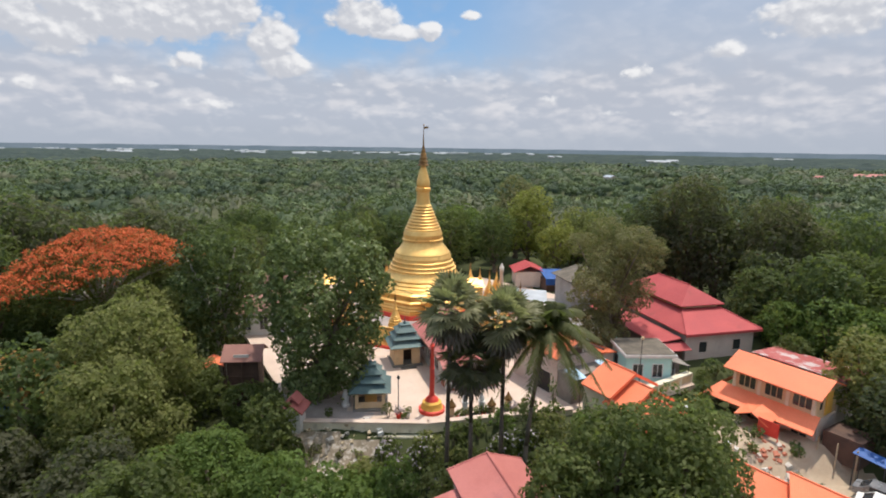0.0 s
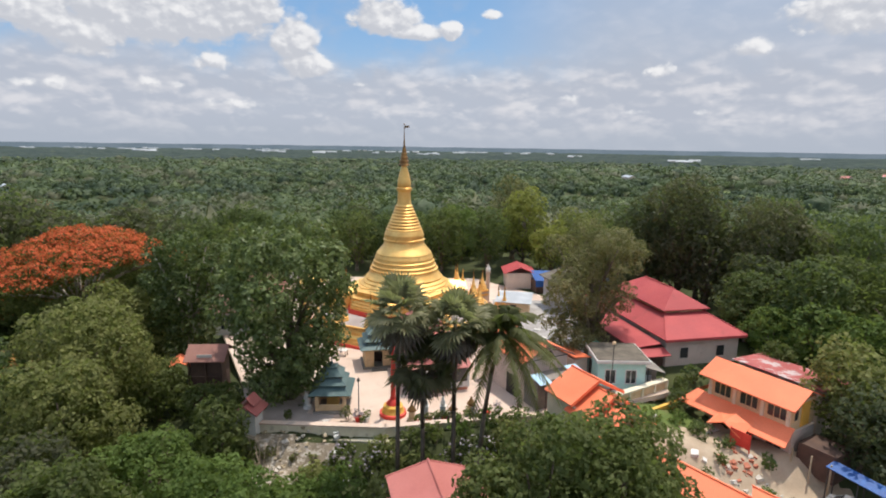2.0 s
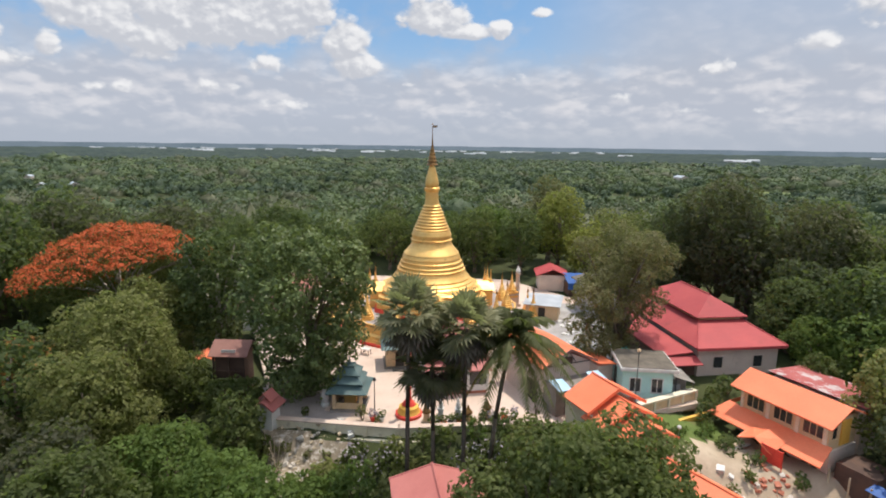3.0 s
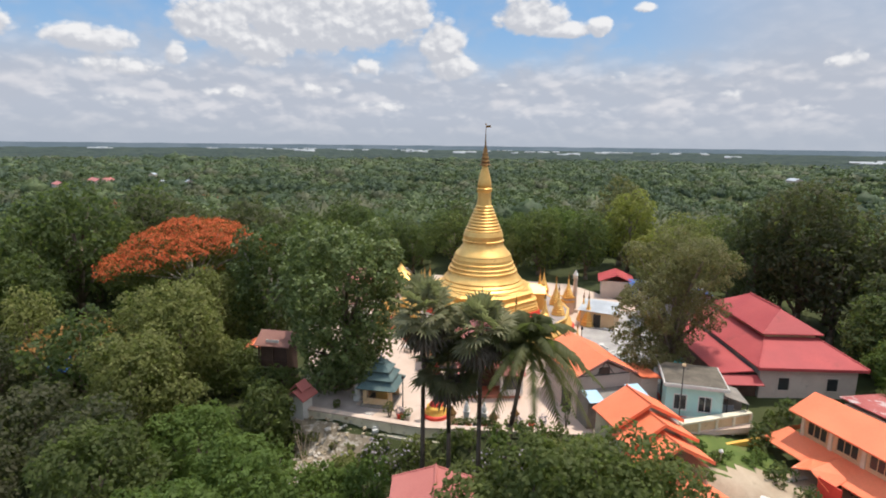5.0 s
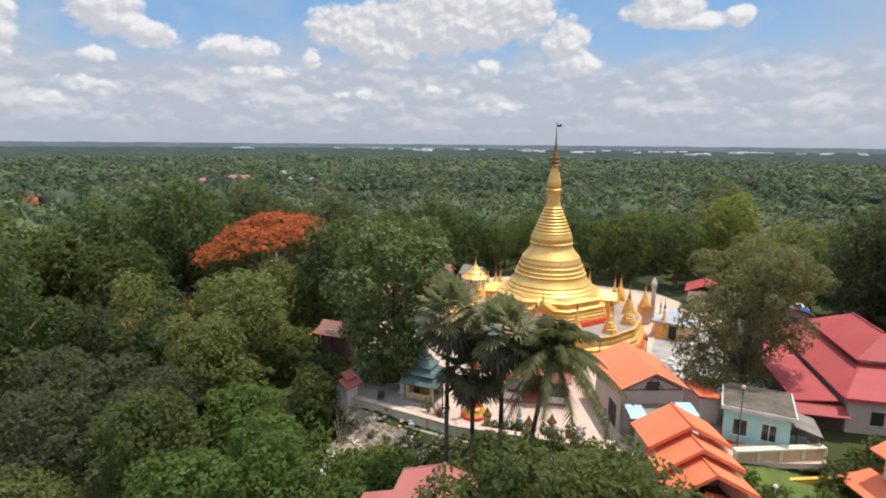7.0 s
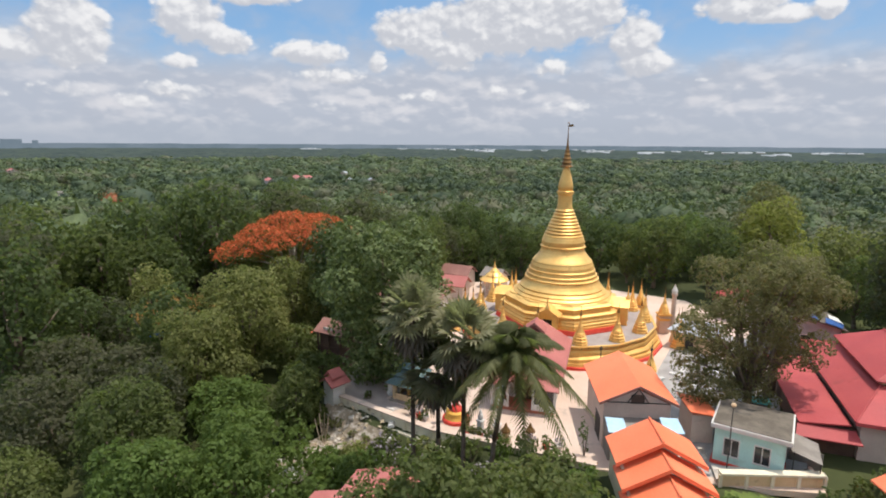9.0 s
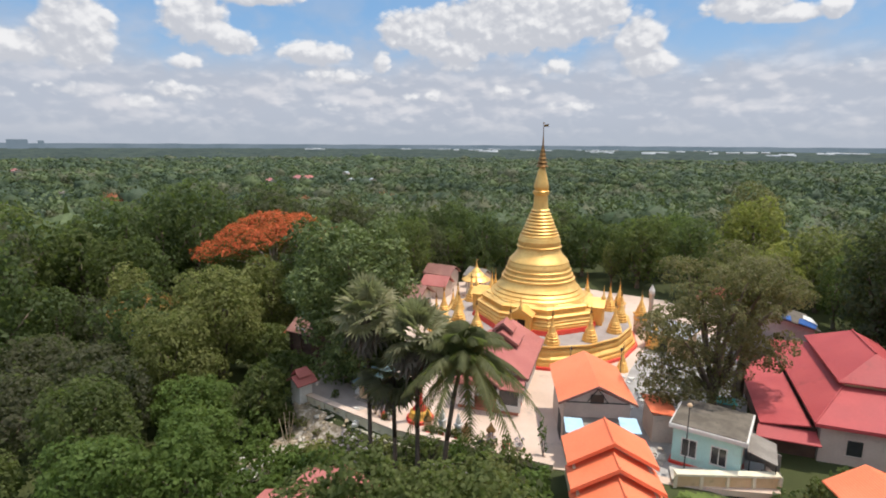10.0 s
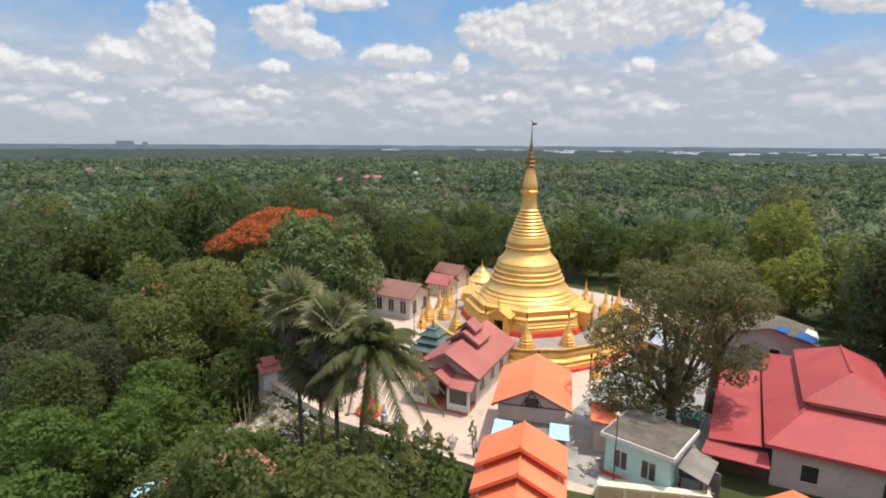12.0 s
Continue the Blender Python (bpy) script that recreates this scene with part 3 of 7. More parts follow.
        part("body", Form().box(-1.25, -0.62, -1.3, 0.8, 0, 2.5).box(0.62, 1.25, -1.3, 0.8, 0, 2.5).box(-0.62, 0.62, -1.3, 0.8, 2.05, 2.5).box(-0.62, 0.62, -0.3, 0.8, 0, 2.05), GOLD, s)
        # dark sheet on the back wall paints the niche's shade
        part("niche", Form().box(-0.6, 0.6, -0.36, -0.31, 0.1, 2.0), DARK, s, "dark panel for the shade in the recess")
        part("roof", Form().add([(-1.6, -1.5, 2.5), (1.6, -1.5, 2.5), (0, -1.5, 3.5), (-1.6, 0.9, 2.5), (1.6, 0.9, 2.5), (0, 0.9, 3.5)], [(0, 1, 2), (5, 4, 3), (0, 2, 5, 3), (1, 4, 5, 2), (0, 3, 4, 1)]), GOLD, s)
        part("finial", Form().lathe([(0.34, 3.35), (0.28, 3.6), (0.12, 3.9), (0.07, 4.5), (0.02, 5.2)], 12, cy=-1.2), GOLD, s)


build_pagoda()


def build_platform():
    pl = thing("stepped_platform", "broad stepped platform, gilded mouldings over a pink-red foot", "platform")
    n, turn = 16, radians(-47.5 + 11.25)
    k = 1 / math.cos(math.pi / n)
    part("foot", Form().lathe([(13.35 * k, 0), (13.3 * k, 0.3), (13.05 * k, 0.34)], n, turn), RED, pl, "faded red painted foot")
    steps = [(13.05, 0.34), (13.0, 0.7), (12.75, 0.75), (12.7, 1.1), (12.85, 1.15), (12.6, 1.4), (12.45, 1.45), (12.4, 1.8), (12.55, 1.85), (12.45, 2.1), (12.3, 2.15), (12.3, 2.42), (12.5, 2.45), (12.5, 2.6), (12.2, 2.6), (12.2, 2.5)]
    part("steps", Form().lathe([(r * k, z) for r, z in steps], n, turn, cap=False), GOLD, pl)
    part("floor", Form().lathe([(12.3 * k, 2.2), (12.3 * k, 2.5)], n, turn), TERRACE, pl, "grey-pink paving")
    return pl


build_platform()


def small_stupa(x, y, z, label="small gilded stupa with a ringed spire on the platform"):
    s = thing("small_stupa", label, "stupa", x, y, z, 0, "small stupas")
    part("base", Form().lathe([(0.989, 0), (0.989, 0.22), (0.877, 0.26), (0.877, 0.44), (0.929, 0.48), (0.912, 0.56), (0.774, 0.62), (0.774, 0.78), (0.817, 0.82), (0.8, 0.9), (0.654, 0.96), (0.654, 1.12), (0.688, 1.16), (0.568, 1.26)], 8, OCT), GOLD, s)
    part("bell", Form().lathe([(0.568, 1.26), (0.602, 1.34), (0.568, 1.42), (0.473, 1.48), (0.49, 1.56), (0.43, 1.68), (0.361, 1.86), (0.292, 2.02), (0.258, 2.14)], 20), GOLD, s)
    part("ringed_cone", Form().lathe([(0.31, 2.14), (0.31, 2.22), (0.215, 2.27), (0.249, 2.37), (0.181, 2.45), (0.215, 2.55), (0.146, 2.65), (0.172, 2.74), (0.112, 2.84)], 16), GOLD, s)
    part("spire", Form().lathe([(0.112, 2.84), (0.146, 3.05), (0.077, 3.35), (0.052, 3.5)], 12), GOLD, s)
    part("finial", Form().lathe([(0.146, 3.5), (0.163, 3.56), (0.103, 3.75), (0.112, 3.8), (0.06, 4.0), (0.026, 4.25), (0.01, 4.8)], 10), GOLD_DARK, s, "small dark umbrella finial")
    return s


first = small_stupa(11.3 * math.cos(radians(-57)), 11.3 * math.sin(radians(-57)), 2.5)
for k in range(1, 14):
    a = radians(-57 + k * 360 / 14)
    copy_thing(first, pose(11.2 * math.cos(a), 11.2 * math.sin(a), 2.5, 0, 0, k * 45))
for x, y, s in ((13.9, -6.8, 0.75), (15.3, 3.0, 1.15), (14.6, 5.2, 1.0), (-13.8, -4.5, 1.1), (-14.6, -1.2, 1.15), (-12.5, -7.4, 0.8), (-15.0, 2.0, 0.9)):
    copy_thing(first, pose(x, y, 0.0) @ Matrix.Scale(s, 4))
for x, y, a in ((8.2, 11.5, 0), (12.2, 8.0, 30), (-6.1, 12.8, 20), (-10.8, 7.0, 0)):
    b = thing("stupa_pedestal", "square pink pedestal with gilded bands carrying a slim spire", "pedestal", x, y, 0, a, "pedestals")
    part("block", Form().box(-0.7, 0.7, -0.7, 0.7, 0, 2.6), PAVING, b)
    part("band", Form().box(-0.76, 0.76, -0.76, 0.76, 1.9, 2.2), GOLD, b)
    part("cornice", Form().box(-0.85, 0.85, -0.85, 0.85, 2.6, 2.8), GOLD, b)
    copy_thing(first, pose(x, y, 2.8) @ Matrix.Scale(0.8, 4))

# ---- roofs and walls of buildings ----


def gable(form, x0, x1, y0, y1, ze, zr, t=0.12, xm=None):
    """Two roof slabs, ridge along y; x0, x1 are the eaves."""
    xm = (x0 + x1) / 2 if xm is None else xm
    form.plate([(x0, y0, ze), (xm, y0, zr), (xm, y1, zr), (x0, y1, ze)], t)
    form.plate([(xm, y0, zr), (x1, y0, ze), (x1, y1, ze), (xm, y1, zr)], t)
    return form


def gable_wall(form, x0, x1, y0, y1, z0, ze, zr):
    """A solid body with gable ends."""
    xm = (x0 + x1) / 2
    form.add([(x0, y0, z0), (x1, y0, z0), (x1, y0, ze), (xm, y0, zr), (x0, y0, ze), (x0, y1, z0), (x1, y1, z0), (x1, y1, ze), (xm, y1, zr), (x0, y1, ze)],
             [(0, 1, 2, 3, 4), (9, 8, 7, 6, 5), (0, 4, 9, 5), (1, 6, 7, 2), (0, 5, 6, 1), (4, 3, 8, 9), (3, 2, 7, 8)])
    return form


def barge(form, x0, x1, y, ze, zr, h=0.22, t=0.08):
    xm = (x0 + x1) / 2
    for a, b in ((x0, xm), (x1, xm)):
        vs = [(a, y, ze + 0.03), (b, y, zr + 0.03), (b, y, zr - h), (a, y, ze - h)]
        vs += [(x, yy - t, z) for x, yy, z in vs]
        form.add(vs, [(0, 1, 2, 3), (7, 6, 5, 4), (0, 4, 5, 1), (2, 6, 7, 3), (1, 5, 6, 2), (0, 3, 7, 4)])
    return form


def window(parent, x, y, z, w, h, face="y-", frame_mat=None, panes=2):
    """A window set on a wall: face y- looks along -y, x+ along +x, x- along -x."""
    wnd = new("window")
    wnd.parent = parent
    rot = {"y-": 0, "x+": 90, "x-": -90, "y+": 180}[face]
    wnd.matrix_basis = pose(x, y, z, 0, 0, rot)
    part("pane", Form().box(-w / 2, w / 2, -0.015, 0.03, 0, h), GLASS, wnd)
    fr = Form().box(-w / 2 - 0.08, w / 2 + 0.08, -0.07, 0.03, h, h + 0.09).box(-w / 2 - 0.1, w / 2 + 0.1, -0.11, 0.03, -0.09, 0)
    fr.box(-w / 2 - 0.08, -w / 2, -0.07, 0.03, 0, h).box(w / 2, w / 2 + 0.08, -0.07, 0.03, 0, h)
    for k in range(1, panes):
        xx = -w / 2 + w * k / panes
        fr.box(xx - 0.03, xx + 0.03, -0.05, 0.03, 0, h)
    part("window_frame", fr, frame_mat or WHITE, wnd)
    return wnd


def tiered_temple():
    t = thing("prayer_hall", "prayer hall with faded red tiered gables and white porch", "temple", 5.1, -22.5, 0, 15.5)
    part("body", gable_wall(Form(), -3.0, 3.0, 0.5, 10.4, 0, 3.2, 5.0), WHITE, t)
    part("main_roof", gable(Form(), -3.7, 3.7, -0.6, 11.1, 3.35, 5.45), ROOF_PINK, t)
    part("bargeboard", barge(Form(), -3.7, 3.7, -0.6, 3.35, 5.45, 0.3), ROOF_BROWN, t)
    part("eave_board", Form().box(3.66, 3.74, -0.6, 11.1, 3.12, 3.36).box(-3.74, -3.66, -0.6, 11.1, 3.12, 3.36), ROOF_BROWN, t)
    for x, yy, back, ze, zr, name in ((1.9, 3.9, 7.5, 5.05, 6.25, "middle_roof"), (1.15, 4.8, 6.9, 6.1, 7.05, "top_roof")):
        part(name, gable(Form(), -x, x, yy, back, ze, zr), ROOF_PINK, t)
        part("bargeboard", barge(Form(), -x, x, yy, ze, zr, 0.3), ROOF_BROWN, t)
        part("clerestory", gable_wall(Form(), -x + 0.3, x - 0.3, yy + 0.35, back - 0.3, ze - 0.9, ze - 0.15, zr - 0.2), ROOF_BROWN, t)
    # porch: gabled middle, lean-to wings
    part("porch_floor", Form().box(-3.0, 3.0, -1.9, 0.5, 0, 0.3), BRICK, t)
    part("porch_roof", gable(Form(), -1.7, 1.2, -2.2, 0.6, 2.9, 3.9), ROOF_PINK, t)
    part("bargeboard", barge(Form(), -1.7, 1.2, -2.2, 2.9, 3.9), ROOF_BROWN, t)
    part("wing_roof", Form().plate([(1.0, -2.1, 2.65), (3.5, -2.1, 2.6), (3.4, -0.1, 3.35), (1.1, -0.1, 3.4)], 0.1), ROOF_PINK, t)
    part("wing_roof", Form().plate([(-3.6, -2.0, 2.6), (-1.5, -2.0, 2.65), (-1.5, -0.1, 3.4), (-3.5, -0.1, 3.35)], 0.1), ROOF_PINK, t)
    for x in (-3.1, -1.5, 1.0, 3.1):
        part("post", Form().box(x - 0.12, x + 0.12, -1.9, -1.66, 0.3, 2.65), WHITE, t)
    part("dado", Form().box(1.12, 2.98, -1.88, -1.72, 0.3, 0.95), WHITE, t)
    part("screen", Form().box(1.12, 2.98, -1.84, -1.76, 0.95, 2.4), GLASS, t)
    part("dado", Form().box(-2.98, -1.62, -1.88, -1.72, 0.3, 0.95), WHITE, t)
    part("door", Form().box(-1.1, 0.7, 0.42, 0.5, 0.3, 2.5), WOOD, t)
    for k in range(3):
        window(t, 3.0, 2.0 + k * 2.9, 1.1, 1.2, 1.4, "x+")
        window(t, -3.0, 2.0 + k * 2.9, 1.1, 1.2, 1.4, "x-")


tiered_temple()


def orange_shed():
    s = thing("shed", "grey shed under a bright orange sheet gable roof", "shed", 16.8, -25.5, 0, 28)
    part("body", gable_wall(Form(), -2.8, 2.8, 0.5, 7.8, -0.3, 4.2, 5.5), BEIGE, s)
    part("roof", gable(Form(), -3.3, 3.3, 0, 8.2, 4.4, 6.0, 0.09), ROOF_ORANGE, s, "bright orange sheet roof")
    part("bargeboard", barge(Form(), -3.3, 3.3, 0, 4.4, 6.0, 0.18), ROOF_BROWN, s)
    part("loft_door", Form().box(-0.55, 0.55, 0.44, 0.5, 4.2, 5.0), WOOD, s)
    part("truss", Form().tube((-2.6, 0.3, 4.35), (2.6, 0.3, 4.35), 0.05, 0.05).tube((-0.9, 0.3, 4.35), (0, 0.3, 5.6), 0.04, 0.04).tube((0.9, 0.3, 4.35), (0, 0.3, 5.6), 0.04, 0.04), IRON, s)
    # opening drawn as a dark panel on the solid wall, shade in its colour
    part("side_opening", Form().box(-2.84, -2.8, 1.5, 3.5, 0, 2.2), DARK, s)
    part("low_annex", Form().box(-2.7, 2.9, -1.6, 0.5, -0.5, 2.9), CONCRETE, s)
    side = thing("side_shed", "small orange lean-to shed beside the larger one", "shed", 20.6, -19.6, 0, 28, "sheds")
    part("roof", Form().plate([(-1.2, -1.8, 3.1), (1.3, -1.8, 2.7), (1.3, 2.0, 2.7), (-1.2, 2.0, 3.1)], 0.08), ROOF_ORANGE, side)
    part("body", Form().box(-0.9, 1.0, -1.4, 1.7, 0, 2.6), BEIGE, side)
    for x, y, dz in ((-2.15, -1.5, 0), (2.35, -1.3, 0.1)):
        c = thing("awning", "pale blue plastic sheet awning between the roofs", "awning", 16.8 + x * 0.883 - y * 0.469, -25.5 + x * 0.469 + y * 0.883, 0, 28, "awnings")
        part("sheet", Form().plate([(-0.8, -0.9, 3.0 + dz), (0.8, -0.9, 2.95 + dz), (0.75, 0.9, 3.35 + dz), (-0.75, 0.9, 3.4 + dz)], 0.03), PALE_BLUE, c)
        part("prop", Form().tube((0, -0.8, -0.4), (0, -0.8, 3.0), 0.04, 0.04).tube((0, 0.8, -0.4), (0, 0.8, 3.3), 0.04, 0.04), IRON, c)


orange_shed()


def covered_stair():
    s = thing("covered_stairway", "covered stairway with stepped bright orange gable roofs running downhill", "stairway", 18.3, -28.8, 0, 28)
    y, z = 0.0, 5.05
    spans = [3.7, 2.1, 2.1]
    for k, n in enumerate(spans):
        part("roof", gable(Form(), -3.25, 3.25, y - n, y + (0.0 if k == 0 else 0.75), z - 1.75, z, 0.1), ROOF_ORANGE, s)
        part("bargeboard", barge(Form(), -3.25, 3.25, y - n, z - 1.75, z, 0.28), ROOF_ORANGE, s)
        part("ridge_cap", Form().tube((0, y - n, z + 0.02), (0, y, z + 0.02), 0.09, 0.09), ROOF_ORANGE, s)
        part("wall", Form().box(-2.8, -2.6, y - n, y, z - 6.0, z - 2.15), CREAM, s)
        part("wall", Form().box(2.6, 2.8, y - n, y, z - 6.0, z - 2.15), CREAM, s)
        part("stair_flight", Form().box(-2.6, 2.6, y - n, y, z - 6.2, z - 4.6), CONCRETE, s)
        y -= n - 0.1
        z -= 0.75
    # the lower flight turns east across the yard under two sloping gable roofs
    for x0, y0, n, za, zb in ((21.4, -34.4, 10.8, 1.3, -1.55), (30.5, -39.65, 8.0, -0.4, -2.4)):
        low = thing("lower_stairway", "lower covered stairway under a sloping bright orange gable roof", "stairway", x0, y0, 0, 60, "lower stairways")
        part("roof", Form().plate([(-2.4, -n, zb - 1.2), (0, -n, zb), (0, 0, za), (-2.4, 0, za - 1.2)], 0.1), ROOF_ORANGE, low)
        part("roof", Form().plate([(0, -n, zb), (2.4, -n, zb - 1.2), (2.4, 0, za - 1.2), (0, 0, za)], 0.1), ROOF_ORANGE, low)
        part("ridge_cap", Form().tube((0, -n, zb + 0.02), (0, 0, za + 0.02), 0.09, 0.09), ROOF_ORANGE, low)
        for k in range(4):
            u = (k + 0.4) / 4
            for x in (-2.0, 2.0):
                part("post", Form().box(x - 0.1, x + 0.1, -n * u - 0.1, -n * u + 0.1, -6.0, za + (zb - za) * u - 1.05), CREAM, low)
        part("stair_flight", Form().plate([(-1.8, -n, zb - 3.4), (1.8, -n, zb - 3.4), (1.8, 0, za - 3.6), (-1.8, 0, za - 3.6)], 0.5), CONCRETE, low)


covered_stair()


def teal_house():
    h = thing("flat_roofed_house", "small pale turquoise house with a stained flat concrete roof", "house", 22.35, -23.75, 0, -1)
    part("wall", Form().box(0.15, 5.2, 0.25, 5.0, -0.8, 3.25), TEAL_WALL, h)
    part("roof_slab", Form().box(-0.15, 5.6, -0.15, 5.4, 3.25, 3.6), WHITE, h, "white painted slab edge")
    part("roof_deck", Form().box(-0.02, 5.46, -0.02, 5.26, 3.6, 3.68), DECK, h, "leaf-littered roof deck, tree shade in its colour")
    part("plinth", Form().box(0.0, 5.4, 0.05, 5.0, -0.8, 0.25), RED, h, "faded red skirting")
    for x in (1.45, 3.65):
        window(h, x, 0.25, 0.95, 1.05, 1.45, "y-", WHITE, 2)
    window(h, 5.2, 2.6, 0.9, 1.0, 1.4, "x+", WHITE, 2)
    part("door", Form().box(0.11, 0.15, 3.0, 4.0, 0.25, 2.4), DARK, h)
    # lean-to of grey boards at the side
    l = thing("lean_to", "grey lean-to of nets and boards beside the house", "shed", 28.1, -22.6, 0, 4)
    part("roof", Form().plate([(-0.2, -0.4, 2.5), (1.9, -0.4, 1.9), (1.9, 3.2, 1.9), (-0.2, 3.2, 2.5)], 0.06), CONCRETE, l)
    for px, py, pz in ((1.8, -0.3, 1.9), (1.8, 3.1, 1.9), (0, -0.3, 2.45)):
        part("post", Form().tube((px, py, -1), (px, py, pz), 0.05, 0.05), IRON, l)
    part("board", Form().box(0.1, 1.7, -0.3, -0.24, -0.9, 0.6), CONCRETE, l)
    # retaining wall with a cream cap in front
    (x0, y0), (x1, y1) = (23.4, -26.7), (30.2, -22.6)
    n = math.hypot(x1 - x0, y1 - y0)
    w = thing("terrace_wall", "low terrace wall with a broad cream cap above the garden", "wall", x0, y0, 0, math.degrees(math.atan2(y1 - y0, x1 - x0)))
    part("cap", Form().box(0, n, -0.35, 0.35, 0.95, 1.12), CREAM, w)
    part("wall", Form().box(0, n, -0.15, 0.15, -2.4, 0.95), TAN, w)
    for k in range(5):
        part("pier", Form().box(k * n / 4 - 0.12, k * n / 4 + 0.12, -0.3, -0.15, -2.4, 0.95), CREAM, w)
    f = Form().plate([(23.2, -26.6, 0.3), (29.9, -22.6, 0.3), (28.9, -21.6, 0.3), (22.6, -24.6, 0.3)], 2.5)
    setting("pavement_4", f, STONE, "pale rubble-strewn ledge before the turquoise house", "pavement")


teal_house()


def maroon_house():
    h = thing("monastery_house", "large raised beige house with tiered maroon sheet roofs", "house", 32.3, -16.9, 0, 12)
    L = 21.0
    part("wall", Form().box(0.6, 10.6, 0.7, L, -0.9, 3.1), BEIGE, h)
    # filled solid and near black, in place of the open floor's shade
    part("undercroft", Form().box(1.2, 10.2, 1.6, L, -3.6, -0.9), DARK, h, "solid dark block, shade of the open ground floor")
    for x in (0.8, 4.0, 7.2, 10.4):
        part("pillar", Form().box(x - 0.2, x + 0.2, 0.75, 1.15, -3.6, -0.9), BEIGE, h)
    # main roof: hipped, low, cut off under the raised upper roof
    a = Form()
    x0, x1, y0, y1, ze = -0.05, 11.2, 0.0, L + 0.5, 3.45
    u0, u1, v0, v1, zu = 3.0, 8.7, 5.1, L - 4.0, 5.1
    for slope in ([(x0, y0, ze), (x1, y0, ze), (u1, v0, zu), (u0, v0, zu)], [(x1, y0, ze), (x1, y1, ze), (u1, v1, zu), (u1, v0, zu)],
                  [(x1, y1, ze), (x0, y1, ze), (u0, v1, zu), (u1, v1, zu)], [(x0, y1, ze), (x0, y0, ze), (u0, v0, zu), (u0, v1, zu)]):
        part("roof_slope", Form().plate(slope, 0.12), ROOF_MAROON, h)
    for q, w in (((x0, y0, ze), (u0, v0, zu)), ((x1, y0, ze), (u1, v0, zu))):
        part("hip_cap", Form().tube((q[0], q[1], q[2] + 0.03), (w[0], w[1], w[2] + 0.03), 0.09, 0.09), ROOF_MAROON, h)
    part("clerestory", Form().box(u0 + 0.1, u1 - 0.1, v0 + 0.1, v1 - 0.1, 4.7, 5.75), TAN, h, "tan band under the upper roof")
    p0, p1, q0, q1 = u0 - 0.5, u1 + 0.5, v0 - 0.5, v1 + 0.5
    xm, zt = (u0 + u1) / 2, 7.6
    for slope in ([(p0, q0, 5.6), (p1, q0, 5.6), (xm, q0 + 3.0, zt)], [(p1, q0, 5.6), (p1, q1, 5.6), (xm, q1 - 3.0, zt), (xm, q0 + 3.0, zt)],
                  [(p1, q1, 5.6), (p0, q1, 5.6), (xm, q1 - 3.0, zt)], [(p0, q1, 5.6), (p0, q0, 5.6), (xm, q0 + 3.0, zt), (xm, q1 - 3.0, zt)]):
        part("upper_roof_slope", Form().plate(slope, 0.12), ROOF_MAROON, h)
    part("ridge_cap", Form().tube((xm, q0 + 3.0, zt + 0.03), (xm, q1 - 3.0, zt + 0.03), 0.1, 0.1), ROOF_MAROON, h)
    part("fascia", Form().box(x0, x1, -0.06, 0.0, ze - 0.3, ze + 0.02).box(x1, x1 + 0.06, 0, L, ze - 0.3, ze + 0.02), ROOF_MAROON, h)
    # lower roof along the west side, with a small skirt roof in front
    part("side_roof", Form().plate([(-3.9, 0.6, 2.5), (-0.1, 0.6, 2.85), (-0.1, L - 4, 2.95), (-3.9, L - 4, 2.5)], 0.12), ROOF_MAROON, h)
    part("skirt_roof", Form().plate([(-4.3, -0.6, 1.75), (0.5, -0.6, 1.75), (0.3, 0.7, 2.35), (-4.0, 0.7, 2.35)], 0.1), ROOF_MAROON, h)
    part("side_wall", Form().box(-3.4, 0.5, 1.0, L - 4.5, -2.4, 2.3), WOOD, h)
    for x in (3.1, 8.1):
        window(h, x, 0.7, 0.75, 1.1, 1.35, "y-", BEIGE, 1)
    for k in range(4):
        window(h, 10.6, 3 + k * 4.2, 0.75, 1.1, 1.35, "x+", BEIGE, 1)
    # grey house with a blue sheet beyond it
    g = thing("grey_house", "grey plastered house with a torn blue sheet on its roof", "house", 27.2, 8.4, 0.5, 12)
    part("wall", gable_wall(Form(), -4, 4.5, -3, 3, -1.0, 4.2, 5.3), LANE, g)
    part("roof", gable(Form(), -4.6, 5.0, -3.6, 3.6, 4.3, 5.6), DECK, g)
    part("cover", Form().plate([(0.6, -3.7, 5.62), (1.9, -3.7, 5.28), (2.3, -1.2, 5.18), (1.2, -1.9, 5.46)], 0.05), BLUE_SHEET, g, "torn blue sheet")
    part("cover", Form().plate([(2.6, -3.75, 5.1), (4.4, -3.75, 4.62), (5.05, -1.6, 4.46), (3.4, -0.6, 4.9)], 0.05), BLUE_SHEET, g, "torn blue sheet")
    part("cover", Form().plate([(3.8, -0.4, 4.8), (5.1, -1.4, 4.46), (5.1, 1.4, 4.46), (4.2, 1.6, 4.7)], 0.05), WHITE, g, "pale torn sheet")
    window(g, 1.0, -3.0, 1.9, 1.0, 1.2, "y-", BEIGE, 1)


maroon_house()


